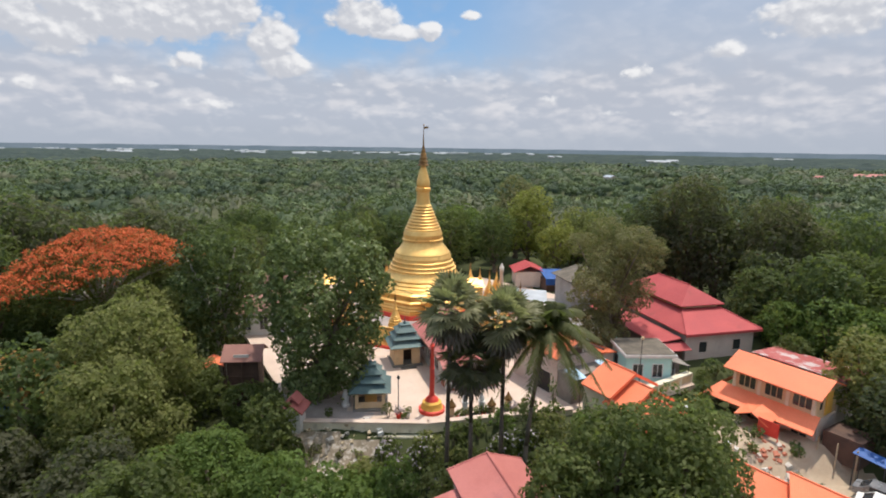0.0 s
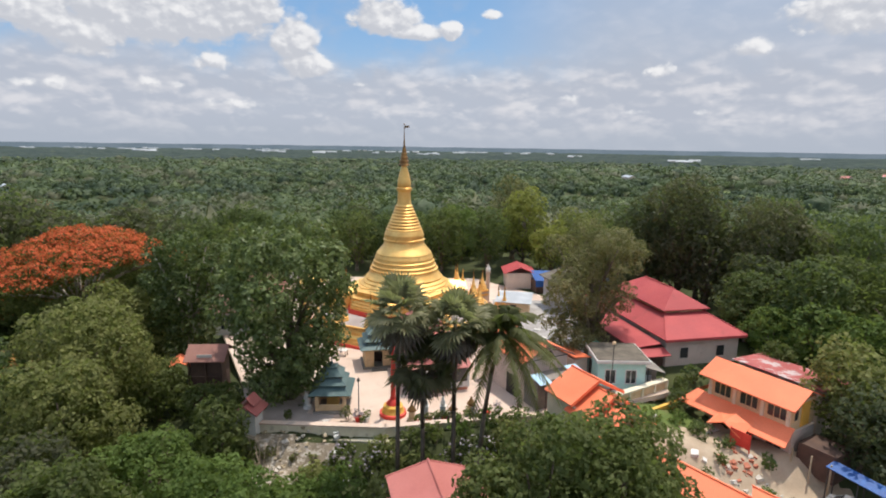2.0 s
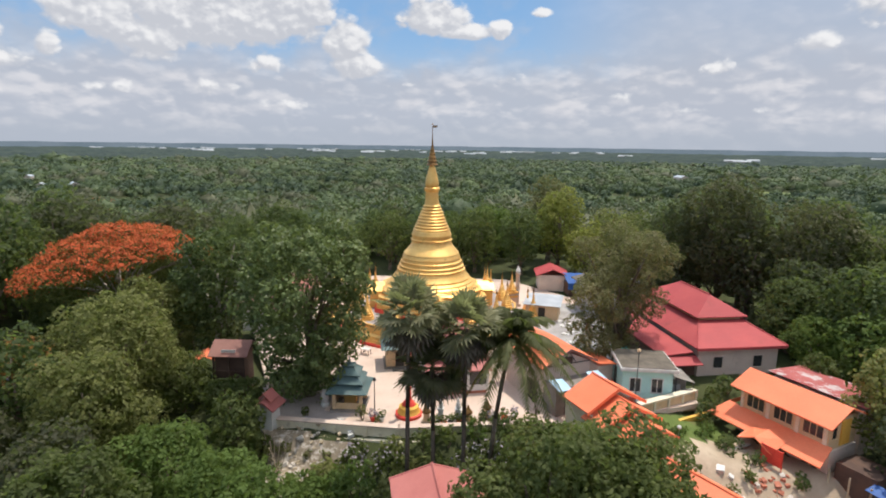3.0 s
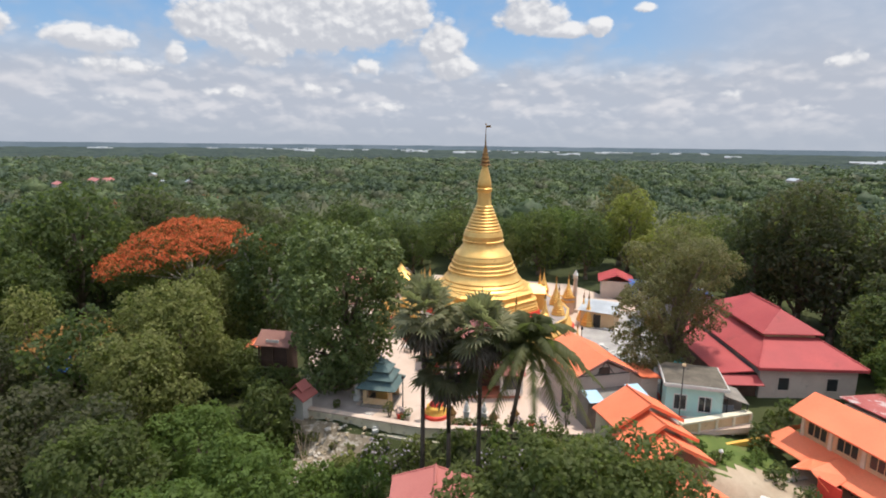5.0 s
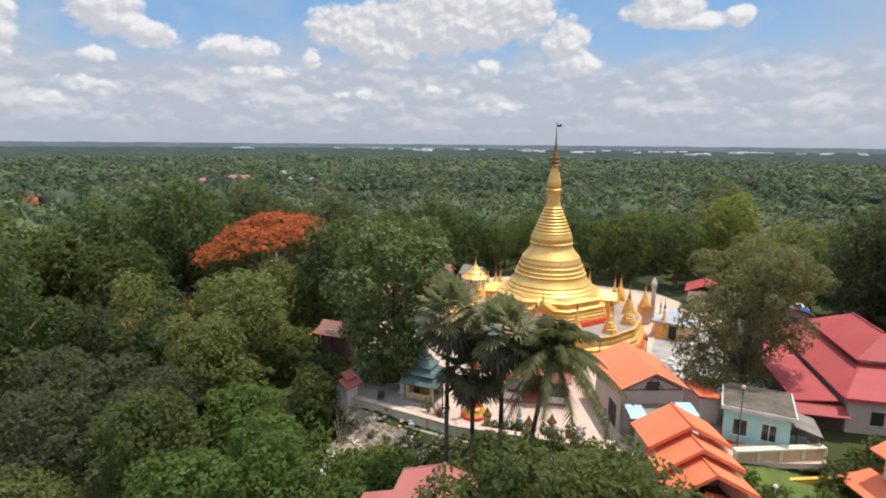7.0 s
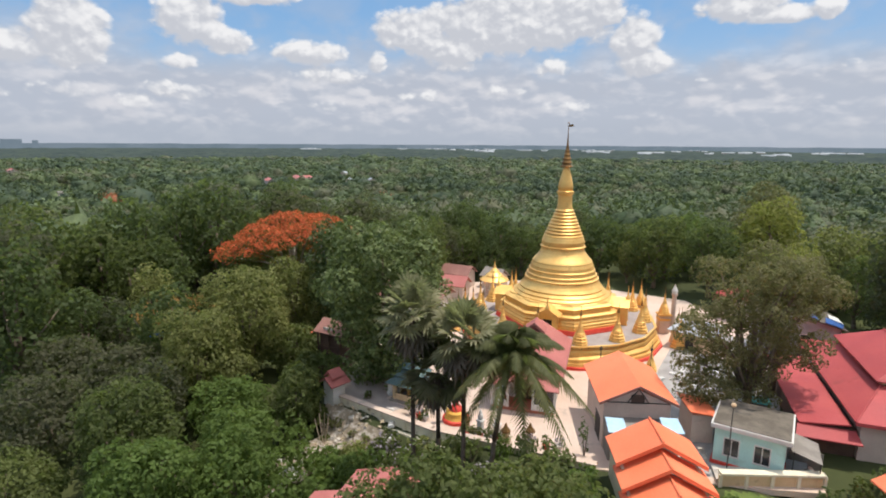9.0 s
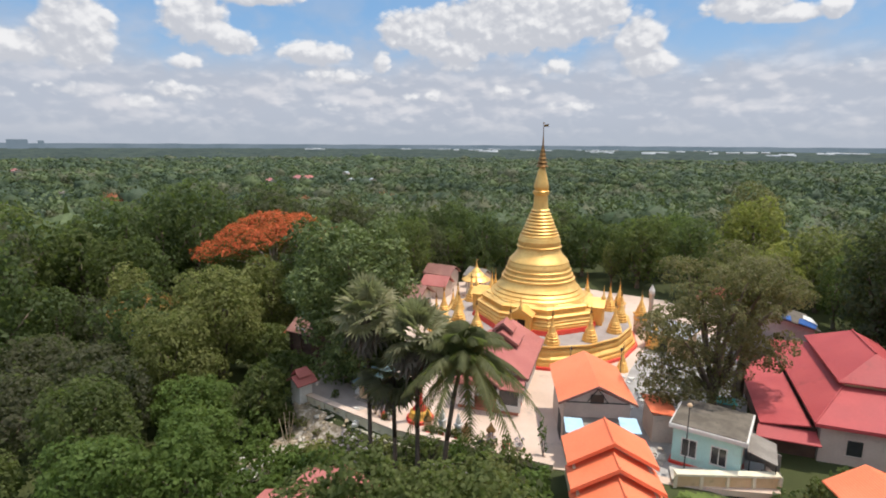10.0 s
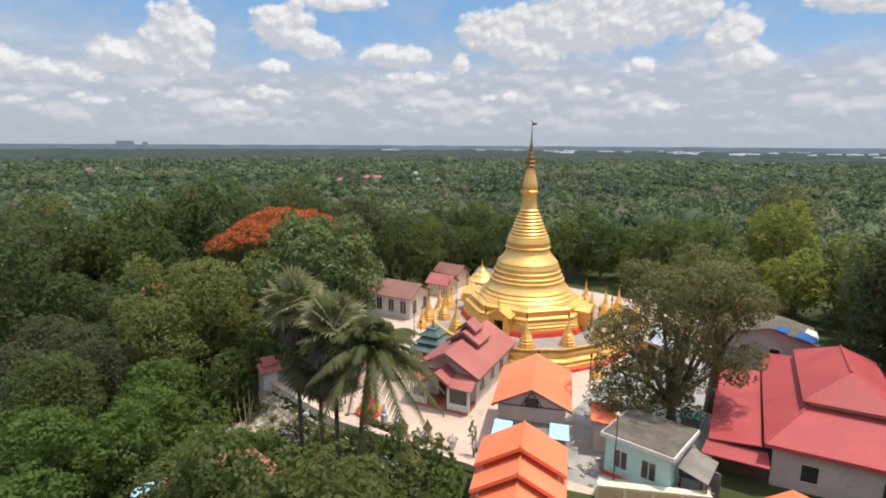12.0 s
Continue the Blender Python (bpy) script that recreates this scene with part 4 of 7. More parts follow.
def orange_house():
    """Two storeys, its long front facing west-south-west, an orange skirt roof between the floors."""
    h = thing("two_storey_house", "tan two-storey house with orange sheet roofs", "house", 32.8, -25.2, -2.1, -59.0)
    n = 9.2
    # local x runs along the front, local y to the back
    part("upper_wall", Form().box(0.4, n - 0.6, 0.9, 5.0, 2.2, 5.0), TAN, h)
    part("lower_wall", Form().box(0.2, n - 0.4, 1.0, 5.0, -1.2, 2.2), BEIGE, h)
    part("upper_roof", Form().plate([(-0.4, 0.1, 4.85), (n, 0.1, 4.7), (n, 2.9, 6.1), (-0.4, 2.9, 6.2)], 0.12).plate([(-0.4, 2.9, 6.2), (n, 2.9, 6.1), (n, 5.6, 5.0), (-0.4, 5.6, 5.0)], 0.12), ROOF_ORANGE, h)
    part("skirt_roof", Form().plate([(-1.6, -1.3, 1.75), (n + 0.2, -1.3, 1.7), (n - 0.2, 0.95, 2.75), (-0.9, 0.95, 2.8)], 0.1), ROOF_ORANGE, h)
    part("skirt_roof", Form().plate([(-1.6, -1.3, 1.75), (-0.9, 0.95, 2.8), (-0.9, 5.0, 2.8), (-1.8, 5.0, 1.8)], 0.1), ROOF_ORANGE, h)
    part("porch_roof", Form().plate([(2.6, -2.5, 1.35), (4.3, -2.5, 2.2), (4.3, 0.6, 2.75), (2.6, -0.2, 2.2)], 0.1).plate([(4.3, -2.5, 2.2), (6.0, -2.5, 1.35), (6.0, -0.2, 2.2), (4.3, 0.6, 2.75)], 0.1), ROOF_ORANGE, h)
    for x in (2.8, 5.8):
        part("porch_post", Form().box(x - 0.12, x + 0.12, -2.3, -2.06, -1.0, 1.5), BEIGE, h)
    for x in (0.5, 3.1, 5.9, n - 0.9):
        part("pilaster", Form().box(x - 0.1, x + 0.2, 0.78, 0.9, 2.75, 4.95), CREAM, h)
    for x in (1.9, 4.6, 7.3):
        window(h, x, 0.9, 3.15, 1.7, 1.25, "y-", TAN, 3)
        window(h, x, 1.0, 0.0, 1.4, 1.3, "y-", TAN, 2)
    part("end_panel", Form().box(n - 0.6, n - 0.5, 2.6, 4.0, 2.4, 4.7), YELLOW, h, "ochre end panel")
    window(h, n - 0.6, 1.7, 3.2, 0.7, 1.2, "x+", TAN, 1)
    y = thing("garden_wall", "low yellow garden wall below the terrace", "wall", 24.9, -27.9, -1.8, 31)
    part("wall", Form().box(0, 7.0, -0.12, 0.12, -0.8, 1.15), YELLOW, y)
    part("coping", Form().box(-0.05, 7.05, -0.17, 0.17, 1.15, 1.22), YELLOW, y)
    g = thing("garden_gate", "red painted gate panel in front of the house", "gate", 33.8, -31.6, -1.6, -59)
    part("panel", Form().box(-0.9, 0.9, -0.04, 0.04, 0, 1.5), RED, g)
    for px in (-0.95, 0.95):
        part("post", Form().tube((px, 0, -0.4), (px, 0, 1.6), 0.05, 0.05), RED, g)
    r = thing("outbuilding", "outbuilding under a rusty patched corrugated roof", "shed", 37.3, -21.5, -2.2, -59)
    part("roof", Form().plate([(0, 0.8, 5.15), (9.4, 0.8, 5.05), (9.4, 6.6, 4.7), (0, 6.6, 4.7)], 0.06), ROOF_RUST, r)
    part("wall", Form().box(0.4, 9.0, 1.2, 6.2, -1, 4.6), BEIGE, r)
    k = thing("open_shed", "open shed with a wooden frame and clutter", "shed", 38.6, -32.6, -2.2, -59)
    part("wall", Form().box(0, 3.2, 0, 3.0, -1.0, 1.7), WOOD, k)
    for x in (0.0, 1.6, 3.2):
        part("post", Form().box(x - 0.06, x + 0.06, -0.9, -0.78, -1.6, 1.3), WALL_TAN, k)
    b = thing("carport", "open shelter roofed with a long blue sheet", "shelter", 39.6, -35.4, -2.6, -66)
    part("sheet", Form().plate([(0, -0.5, 1.5), (7.6, -0.5, 1.3), (7.6, 0.7, 1.6), (0, 0.7, 1.8)], 0.05), BLUE_SHEET, b)
    for x in (0.2, 2.6, 5.0, 7.4):
        part("post", Form().tube((x, -0.4, -2.2), (x, -0.4, 1.4), 0.05, 0.05), IRON, b)
        part("post", Form().tube((x, 0.6, -2.2), (x, 0.6, 1.7), 0.05, 0.05), IRON, b)


orange_house()


def red_roof_house():
    h = thing("red_roofed_house", "house under a faded red sheet gable roof among the trees", "house", 4.35, -43.75, -3.55, 14)
    part("wall", gable_wall(Form(), -2.2, 2.9, -8.0, -0.5, -1.0, 6.4, 7.1), BEIGE, h)
    part("roof", gable(Form(), -2.55, 3.15, -8.6, 0.0, 6.6, 7.45, 0.1, 0.45), ROOF_PINK, h)
    part("ridge_cap", Form().tube((0.45, -8.6, 7.48), (0.45, 0.15, 7.48), 0.1, 0.1), ROOF_PINK, h)
    part("bargeboard", Form().plate([(-2.6, 0.0, 6.63), (0.45, 0.0, 7.5), (0.45, 0.12, 7.5), (-2.6, 0.12, 6.63)][::-1], 0.16).plate([(0.45, 0.0, 7.5), (3.2, 0.0, 6.63), (3.2, 0.12, 6.63), (0.45, 0.12, 7.5)][::-1], 0.16), ROOF_PINK, h)
    part("porch_roof", gable(Form(), -0.3, 2.5, -8.9, -5.2, 6.95, 7.6, 0.1), ROOF_PINK, h)
    part("bargeboard", barge(Form(), -0.3, 2.5, -8.9, 6.95, 7.6, 0.2), ROOF_BROWN, h)
    part("side_roof", Form().plate([(-4.9, -8.0, 5.6), (-2.2, -8.0, 6.3), (-2.2, -1.7, 6.3), (-4.9, -1.7, 5.6)], 0.1), ROOF_PINK, h)
    part("side_roof", Form().plate([(2.8, -8.0, 6.1), (4.2, -8.0, 5.6), (4.2, -1.2, 5.6), (2.8, -1.2, 6.1)], 0.1), ROOF_PINK, h)
    part("side_wall", Form().box(-4.2, -2.2, -7.6, -2.3, -1.0, 5.3), BEIGE, h)
    part("side_wall", Form().box(2.9, 3.9, -7.6, -1.6, -1.0, 5.4), BEIGE, h)
    part("gutter_roof", Form().plate([(4.2, -6.5, 5.3), (5.0, -6.5, 5.1), (5.0, -2.0, 5.1), (4.2, -2.0, 5.3)], 0.06), ROOF_ZINC, h)
    t = thing("water_tank", "pale round water tank beside the red roof", "tank", 1.2, -49.6, -3.2)
    part("shell", Form().lathe([(1.2, 0), (1.2, 5.0), (1.1, 5.3), (0.5, 5.6), (0.05, 5.65)], 24), PALE_BLUE, t)


red_roof_house()


def pavilion(x, y, rz, w, wall_h, label, closed):
    p = thing("pavilion", label, "pavilion", x, y, 0, rz, "pavilions")
    part("base", Form().box(-w / 2 - 0.25, w / 2 + 0.25, -w / 2 - 0.25, w / 2 + 0.25, 0, 0.22), CONCRETE, p)
    h = w / 2
    if closed:
        part("wall", Form().box(-h, -0.5, -h, -h + 0.2, 0.22, wall_h).box(0.5, h, -h, -h + 0.2, 0.22, wall_h).box(-0.5, 0.5, -h, -h + 0.2, 2.05, wall_h).box(-h, -h + 0.2, -h + 0.2, h, 0.22, wall_h).box(h - 0.2, h, -h + 0.2, h, 0.22, wall_h).box(-h + 0.2, h - 0.2, h - 0.2, h, 0.22, wall_h), TAN, p)
        part("step", Form().box(-0.9, 0.9, -h - 1.0, -h - 0.25, 0, 0.12), CONCRETE, p)
        part("inner_shrine", Form().box(-0.8, 0.8, 0, 0.8, 0.22, 1.6), WOOD, p)
    else:
        for sx in (-1, 1):
            for sy in (-1, 1):
                part("column", Form().box(sx * (h - 0.14) - 0.16, sx * (h - 0.14) + 0.16, sy * (h - 0.14) - 0.16, sy * (h - 0.14) + 0.16, 0.22, wall_h), TAN, p)
        part("parapet", Form().box(-h + 0.3, h - 0.3, -h + 0.08, -h + 0.2, 0.22, 0.85), TAN, p)
        part("rear_wall", Form().box(-h + 0.3, h - 0.3, h - 0.2, h - 0.08, 0.22, wall_h).box(-h + 0.02, -h + 0.12, -0.2, h - 0.3, 0.22, wall_h), TAN, p)
        part("altar", Form().box(-0.6, 0.6, -0.1, 0.7, 0.22, 1.2), GOLD, p)
    z = wall_h
    r = h + 0.55
    for k, (shrink, rise) in enumerate(((0.62, 0.62), (0.62, 0.58), (0.55, 0.55))):
        r2 = r * shrink
        s = math.sqrt(2)
        part("roof", Form().lathe([(r * s, z - 0.06), (r * s * 1.03, z + 0.02), (r2 * s * 1.15, z + rise * 0.75), (r2 * s, z + rise)], 4, math.pi / 4), ROOF_TEAL, p)
        part("drum", Form().box(-r2 * 0.92, r2 * 0.92, -r2 * 0.92, r2 * 0.92, z + rise - 0.1, z + rise + 0.2), IRON if k < 2 else ROOF_TEAL, p)
        z += rise + 0.18
        r = r2 * 1.22
    part("finial", Form().lathe([(0.3, z - 0.1), (0.2, z + 0.15), (0.08, z + 0.4), (0.02, z + 0.9)], 10), ROOF_TEAL, p)
    return p


pavilion(-5.15, -27.9, 3, 2.9, 2.05, "open tan pavilion with a three-tiered slate-green roof", False)
pavilion(-2.1, -16.6, 14, 3.1, 2.45, "closed tan pavilion with a three-tiered slate-green roof and a dark doorway", True)


def court_things():
    p = thing("prayer_pole", "tall red prayer pole on a round red and yellow plinth", "pole", 1.0, -29.3, 0)
    part("plinth", Form().lathe([(1.3, 0), (1.3, 0.3), (1.12, 0.36)], 28), RED, p)
    part("band", Form().lathe([(1.12, 0.36), (1.0, 0.6), (0.95, 0.95), (0.7, 1.1)], 28), YELLOW, p)
    part("bowl", Form().lathe([(0.7, 1.1), (0.55, 1.35), (0.3, 1.6), (0.25, 1.9)], 24), RED, p)
    part("shaft", Form().lathe([(0.24, 1.9), (0.22, 4.4), (0.28, 4.45), (0.2, 4.6), (0.18, 6.6), (0.3, 6.7), (0.1, 7.0)], 18), RED, p)
    g = thing("gate_shrine", "narrow white shrine post with a red tiered roof", "shrine", -11.7, -32.5, 0, -8)
    part("body", Form().box(-0.75, 0.75, -0.75, 0.75, -1.6, 2.0), WHITE, g)
    part("roof", gable(Form(), -1.15, 1.15, -1.2, 1.2, 1.95, 2.75), ROOF_PINK, g)
    part("top_roof", gable(Form(), -0.7, 0.7, -0.75, 0.75, 2.65, 3.35), ROOF_PINK, g)
    h = thing("hut", "dark wooden hut with a brown-red roof on short posts", "hut", -18.5, -24.9, 0, 4)
    part("body", Form().box(-1.55, 1.55, -1.2, 1.3, -2.4, 4.1), WOOD, h)
    part("roof", Form().plate([(-2.05, -1.8, 4.0), (2.05, -1.8, 4.0), (2.05, 0.1, 5.2), (-2.05, 0.1, 5.2)], 0.09).plate([(-2.05, 0.1, 5.2), (2.05, 0.1, 5.2), (2.05, 1.9, 4.1), (-2.05, 1.9, 4.1)], 0.09), ROOF_BROWN, h)
    part("eave_board", Form().box(-0.75, 0.75, -1.46, -1.4, 4.32, 4.62), WHITE, h, "pale board above the eave")
    part("rail", Form().tube((-1.6, -1.5, 2.3), (1.6, -1.5, 2.3), 0.05, 0.05), WOOD, h)
    for px in (-1.6, 0.0, 1.6):
        part("post", Form().box(px - 0.08, px + 0.08, -1.58, -1.42, -2.4, 4.15), WOOD, h)
    part("porch_floor", Form().box(-1.7, 1.7, -1.6, -1.2, 1.2, 1.35), WOOD, h)
    o = thing("orange_roofed_hut", "small open hut under an orange sheet roof beside the dark hut", "hut", -22.0, -24.2, 0, 20)
    part("roof", gable(Form(), -1.1, 1.1, -1.3, 1.3, 2.8, 3.4, 0.06), ROOF_ORANGE, o)
    for px in (-0.9, 0.9):
        for py in (-1.1, 1.1):
            part("post", Form().box(px - 0.06, px + 0.06, py - 0.06, py + 0.06, -2.6, 2.85), WOOD, o)
    for x, y in ((4.2, -30.3), (5.85, -30.2)):
        s = thing("guardian_statue", "small pale stone guardian figure on a square post", "statue", x, y, 0, 0, "guardian statues")
        f = Form().box(-0.32, 0.32, -0.32, 0.32, 0, 0.25).box(-0.24, 0.24, -0.24, 0.24, 0.25, 1.3).box(-0.32, 0.32, -0.32, 0.32, 1.3, 1.42).lathe([(0.2, 1.42), (0.26, 1.7), (0.2, 1.95), (0.12, 2.05), (0.15, 2.2), (0.05, 2.4)], 12)
        me = f.mesh("guardian_statue")
        me.materials.append(WHITE)
        s2 = new("guardian_statue", me)
        s2.matrix_basis = s.matrix_basis
        tagged(s2, "small pale stone guardian figure on a square post", "statue", "guardian statues")
        bpy.data.objects.remove(s)
    wht = Form().lathe([(0.45, 0), (0.45, 0.3), (0.3, 0.4), (0.36, 0.9), (0.3, 1.4), (0.16, 1.6), (0.2, 1.85), (0.05, 2.1)], 14)
    st = new("white_statue", wht.mesh("white_statue"))
    st.data.materials.append(WHITE)
    st.matrix_basis = pose(-7.6, -28.3, 0.0)
    tagged(st, "white statue standing beside the open pavilion", "statue")
    pillar = thing("statue_pillar", "tall pink pillar topped by a white bird figure", "pillar", 13.2, 9.3, 0)
    part("base", Form().box(-0.6, 0.6, -0.6, 0.6, 0, 0.5), PAVING, pillar)
    part("shaft", Form().lathe([(0.35, 0.5), (0.3, 5.2), (0.42, 5.3), (0.42, 5.5)], 14), PAVING, pillar)
    fig = new("bird_statue", Form().lathe([(0.3, 5.5), (0.42, 5.9), (0.25, 6.3), (0.14, 6.5), (0.05, 6.8)], 12).mesh("bird_statue"))
    fig.data.materials.append(WHITE)
    fig.matrix_basis = pose(13.2, 9.3, 0)
    tagged(fig, "small white bird figure on a pillar", "statue")
    for x, y in ((-2.3, -29.6), (-6.9, -13.6), (9.6, -12.4), (-10.4, -11.2), (14.4, -9.6)):
        l = thing("lamp_post", "thin dark iron lamp post", "lamp", x, y, 0, 0, "lamp posts")
        part("post", Form().tube((0, 0, 0), (0, 0, 3.4), 0.06, 0.045), IRON, l)
        part("head", Form().lathe([(0.05, 3.4), (0.16, 3.5), (0.14, 3.7), (0.03, 3.85)], 10), IRON, l)
    b = thing("donation_table", "small pale table on the court by the stepped platform", "table", -6.6, -14.4, 0, -20)
    part("top", Form().box(-0.6, 0.6, -0.35, 0.35, 0.72, 0.78), WHITE, b)
    for x in (-0.52, 0.52):
        for y in (-0.28, 0.28):
            part("leg", Form().box(x - 0.03, x + 0.03, y - 0.03, y + 0.03, 0, 0.72), IRON, b)


court_things()


def back_halls():
    h = thing("long_hall", "long pale hall with tall windows under a faded brown roof", "hall", -16.6, -3.6, 0, 100)
    part("wall", gable_wall(Form(), -2.6, 2.6, 0, 9.5, 0, 3.4, 4.7), WHITE, h)
    part("roof", gable(Form(), -3.2, 3.2, -0.5, 10.0, 3.3, 5.05), ROOF_BROWN, h)
    for k in (-1.4, 1.4):
        window(h, k, 0, 0.8, 0.9, 1.9, "y-", WHITE, 2)
    for k in range(4):
        window(h, 2.6, 1.2 + k * 2.2, 0.8, 1.0, 1.9, "x+", WHITE, 2)
        window(h, -2.6, 1.2 + k * 2.2, 0.8, 1.0, 1.9, "x-", WHITE, 2)
    b = thing("blue_roofed_hut", "small hut under a blue plastic sheet among the trees", "hut", -37.2, -34.8, 0, 35)
    part("wall", Form().box(-1.2, 1.2, -1.2, 1.2, -6.0, 2.8), WOOD, b)
    part("sheet", Form().plate([(-1.6, -1.6, 2.9), (1.6, -1.6, 2.8), (1.5, 1.6, 3.7), (-1.5, 1.6, 3.8)], 0.05), BLUE_SHEET, b)
    s = thing("zinc_shed", "low tan shed with a bare zinc roof", "shed", 17.0, 4.5, 0, -12)
    part("wall", Form().box(-2.4, 2.4, -2.2, 2.2, 0, 2.3), TAN, s)
    part("roof", Form().plate([(-2.8, -2.6, 2.35), (2.8, -2.6, 2.35), (2.8, 2.6, 2.8), (-2.8, 2.6, 2.8)], 0.08), ROOF_ZINC, s)
    part("door", Form().box(-0.5, 0.5, -2.26, -2.2, 0, 1.9), DARK, s)
    s = thing("tarpaulin_shed", "shed covered with a crumpled blue tarpaulin", "shed", 24.5, 18.5, 0, 10)
    part("cover", Form().plate([(-2.6, -2.0, 2.4), (2.6, -2.0, 2.2), (2.4, 2.0, 3.2), (-2.4, 2.0, 3.4)], 0.05).plate([(-2.6, -2.1, 1.3), (2.6, -2.1, 1.2), (2.6, -2.0, 2.2), (-2.6, -2.0, 2.4)], 0.05), BLUE_SHEET, s)
    part("wall", Form().box(-2.3, 2.3, -1.7, 1.8, 0, 2.2), WOOD, s)
    s = thing("red_roofed_shed", "far shed with a dull red roof behind the court", "shed", 20.0, 22.0, 0, 0)
    part("roof", gable(Form(), -3.0, 3.0, -3, 3, 2.9, 4.1), ROOF_MAROON, s)
    part("wall", Form().box(-2.5, 2.5, -2.6, 2.6, 0, 2.9), BEIGE, s)
    s = thing("gilded_shrine", "open shrine with a gilded tiered roof on pale columns", "shrine", -16.5, 12.0, 0, 10)
    for x in (-1.3, 1.3):
        for y in (-1.3, 1.3):
            part("column", Form().tube((x, y, 0), (x, y, 2.8), 0.16, 0.14, 10), WHITE, s)
    part("roof", Form().lathe([(2.5, 2.75), (2.55, 2.85), (1.5, 3.5), (1.55, 3.6), (0.8, 4.2), (0.82, 4.3), (0.3, 4.9), (0.08, 5.6), (0.02, 6.4)], 16), GOLD, s)
    part("base", Form().box(-1.9, 1.9, -1.9, 1.9, 0, 0.4), PAVING, s)
    for x, y, w, l, hh, m, rz in ((-25, 14, 3.6, 5, 2.6, ROOF_BROWN, 95), (-22, 8, 3.4, 4, 2.2, ROOF_PINK, 100), (-19, 17, 3.0, 3.5, 2.2, CONCRETE, 80)):
        q = thing("back_building", "low building with a sheet roof behind the pagoda", "building", x, y, 0, rz, "back buildings")
        part("wall", gable_wall(Form(), -w / 2, w / 2, -l / 2, l / 2, 0, hh, hh + 1.0), BEIGE, q)
        part("roof", gable(Form(), -w / 2 - 0.4, w / 2 + 0.4, -l / 2 - 0.4, l / 2 + 0.4, hh, hh + 1.4), m, q)


back_halls()
# ---- trees ----


def crown_points(rng, lobes, per_area, inner=0.12):
    """Points and outward ways over a heap of ellipsoids (x, y, z, r, flatness), each a cauliflower of smaller clumps."""
    ats, outs = [], []
    L = np.array(lobes, float)
    for x, y, z, r, fl in lobes:
        n = max(8, int(per_area * 4 * math.pi * r * r * 0.9))
        m = int(np.clip(r * 9, 9, 26))
        k = np.arange(m) + 0.5
        cz = 1 - 2 * k / m
        ca = k * 2.39996 + rng.uniform(0, 6.28)
        c = np.stack([np.sqrt(1 - cz * cz) * np.cos(ca), np.sqrt(1 - cz * cz) * np.sin(ca), cz], 1) + rng.normal(0, 0.14, (m, 3))
        c /= np.linalg.norm(c, axis=1, keepdims=True)
        cr = 0.40 * rng.uniform(0.75, 1.3, m)
        j = rng.integers(0, m, n)
        d = rng.normal(0, 1, (n, 3)) + c[j] * 0.7 + np.array([0, 0, 0.35])
        d /= np.linalg.norm(d, axis=1, keepdims=True)
        rad = np.where(rng.random(n) < inner, rng.uniform(0.3, 0.8, n), rng.uniform(0.85, 1.08, n))
        p = (c[j] * 0.72 + d * (cr[j] * rad)[:, None]) * r * np.array([1, 1, fl]) + np.array([x, y, z])
        o = d * 0.62 + c[j] * 0.38
        o /= np.linalg.norm(o, axis=1, keepdims=True)
        keep = np.ones(n, bool)
        for q in L:
            e = (p - q[:3]) / (q[3] * np.array([1, 1, q[4]]))
            keep &= (np.linalg.norm(e, axis=1) > 0.6) | (np.abs(q[:3] - (x, y, z)).max() < 1e-6)
        keep &= (c[j][:, 2] > -0.8) | (rng.random(n) < 0.4)
        ats.append(p[keep])
        outs.append(o[keep])
    return np.concatenate(ats), np.concatenate(outs)


def spread_lobes(rng, radius, height, base, count, lobe, flat=0.8):
    """Lobes of a crown: wide in the middle, narrower above and below."""
    out = []
    for k in range(count):
        u = (k + 0.5) / count
        zz = base + (height - base) * (0.18 + 0.74 * u)
        prof = math.sin(math.pi * (0.16 + 0.72 * u)) ** 0.8
        a = k * 2.39996 + rng.uniform(-0.4, 0.4)
        rr = radius * prof * rng.uniform(0.35, 0.72)
        out.append((rr * math.cos(a), rr * math.sin(a), zz, lobe * rng.uniform(0.75, 1.25), flat))
    out.append((0, 0, base + (height - base) * 0.55, radius * 0.62, 0.9))
    return out


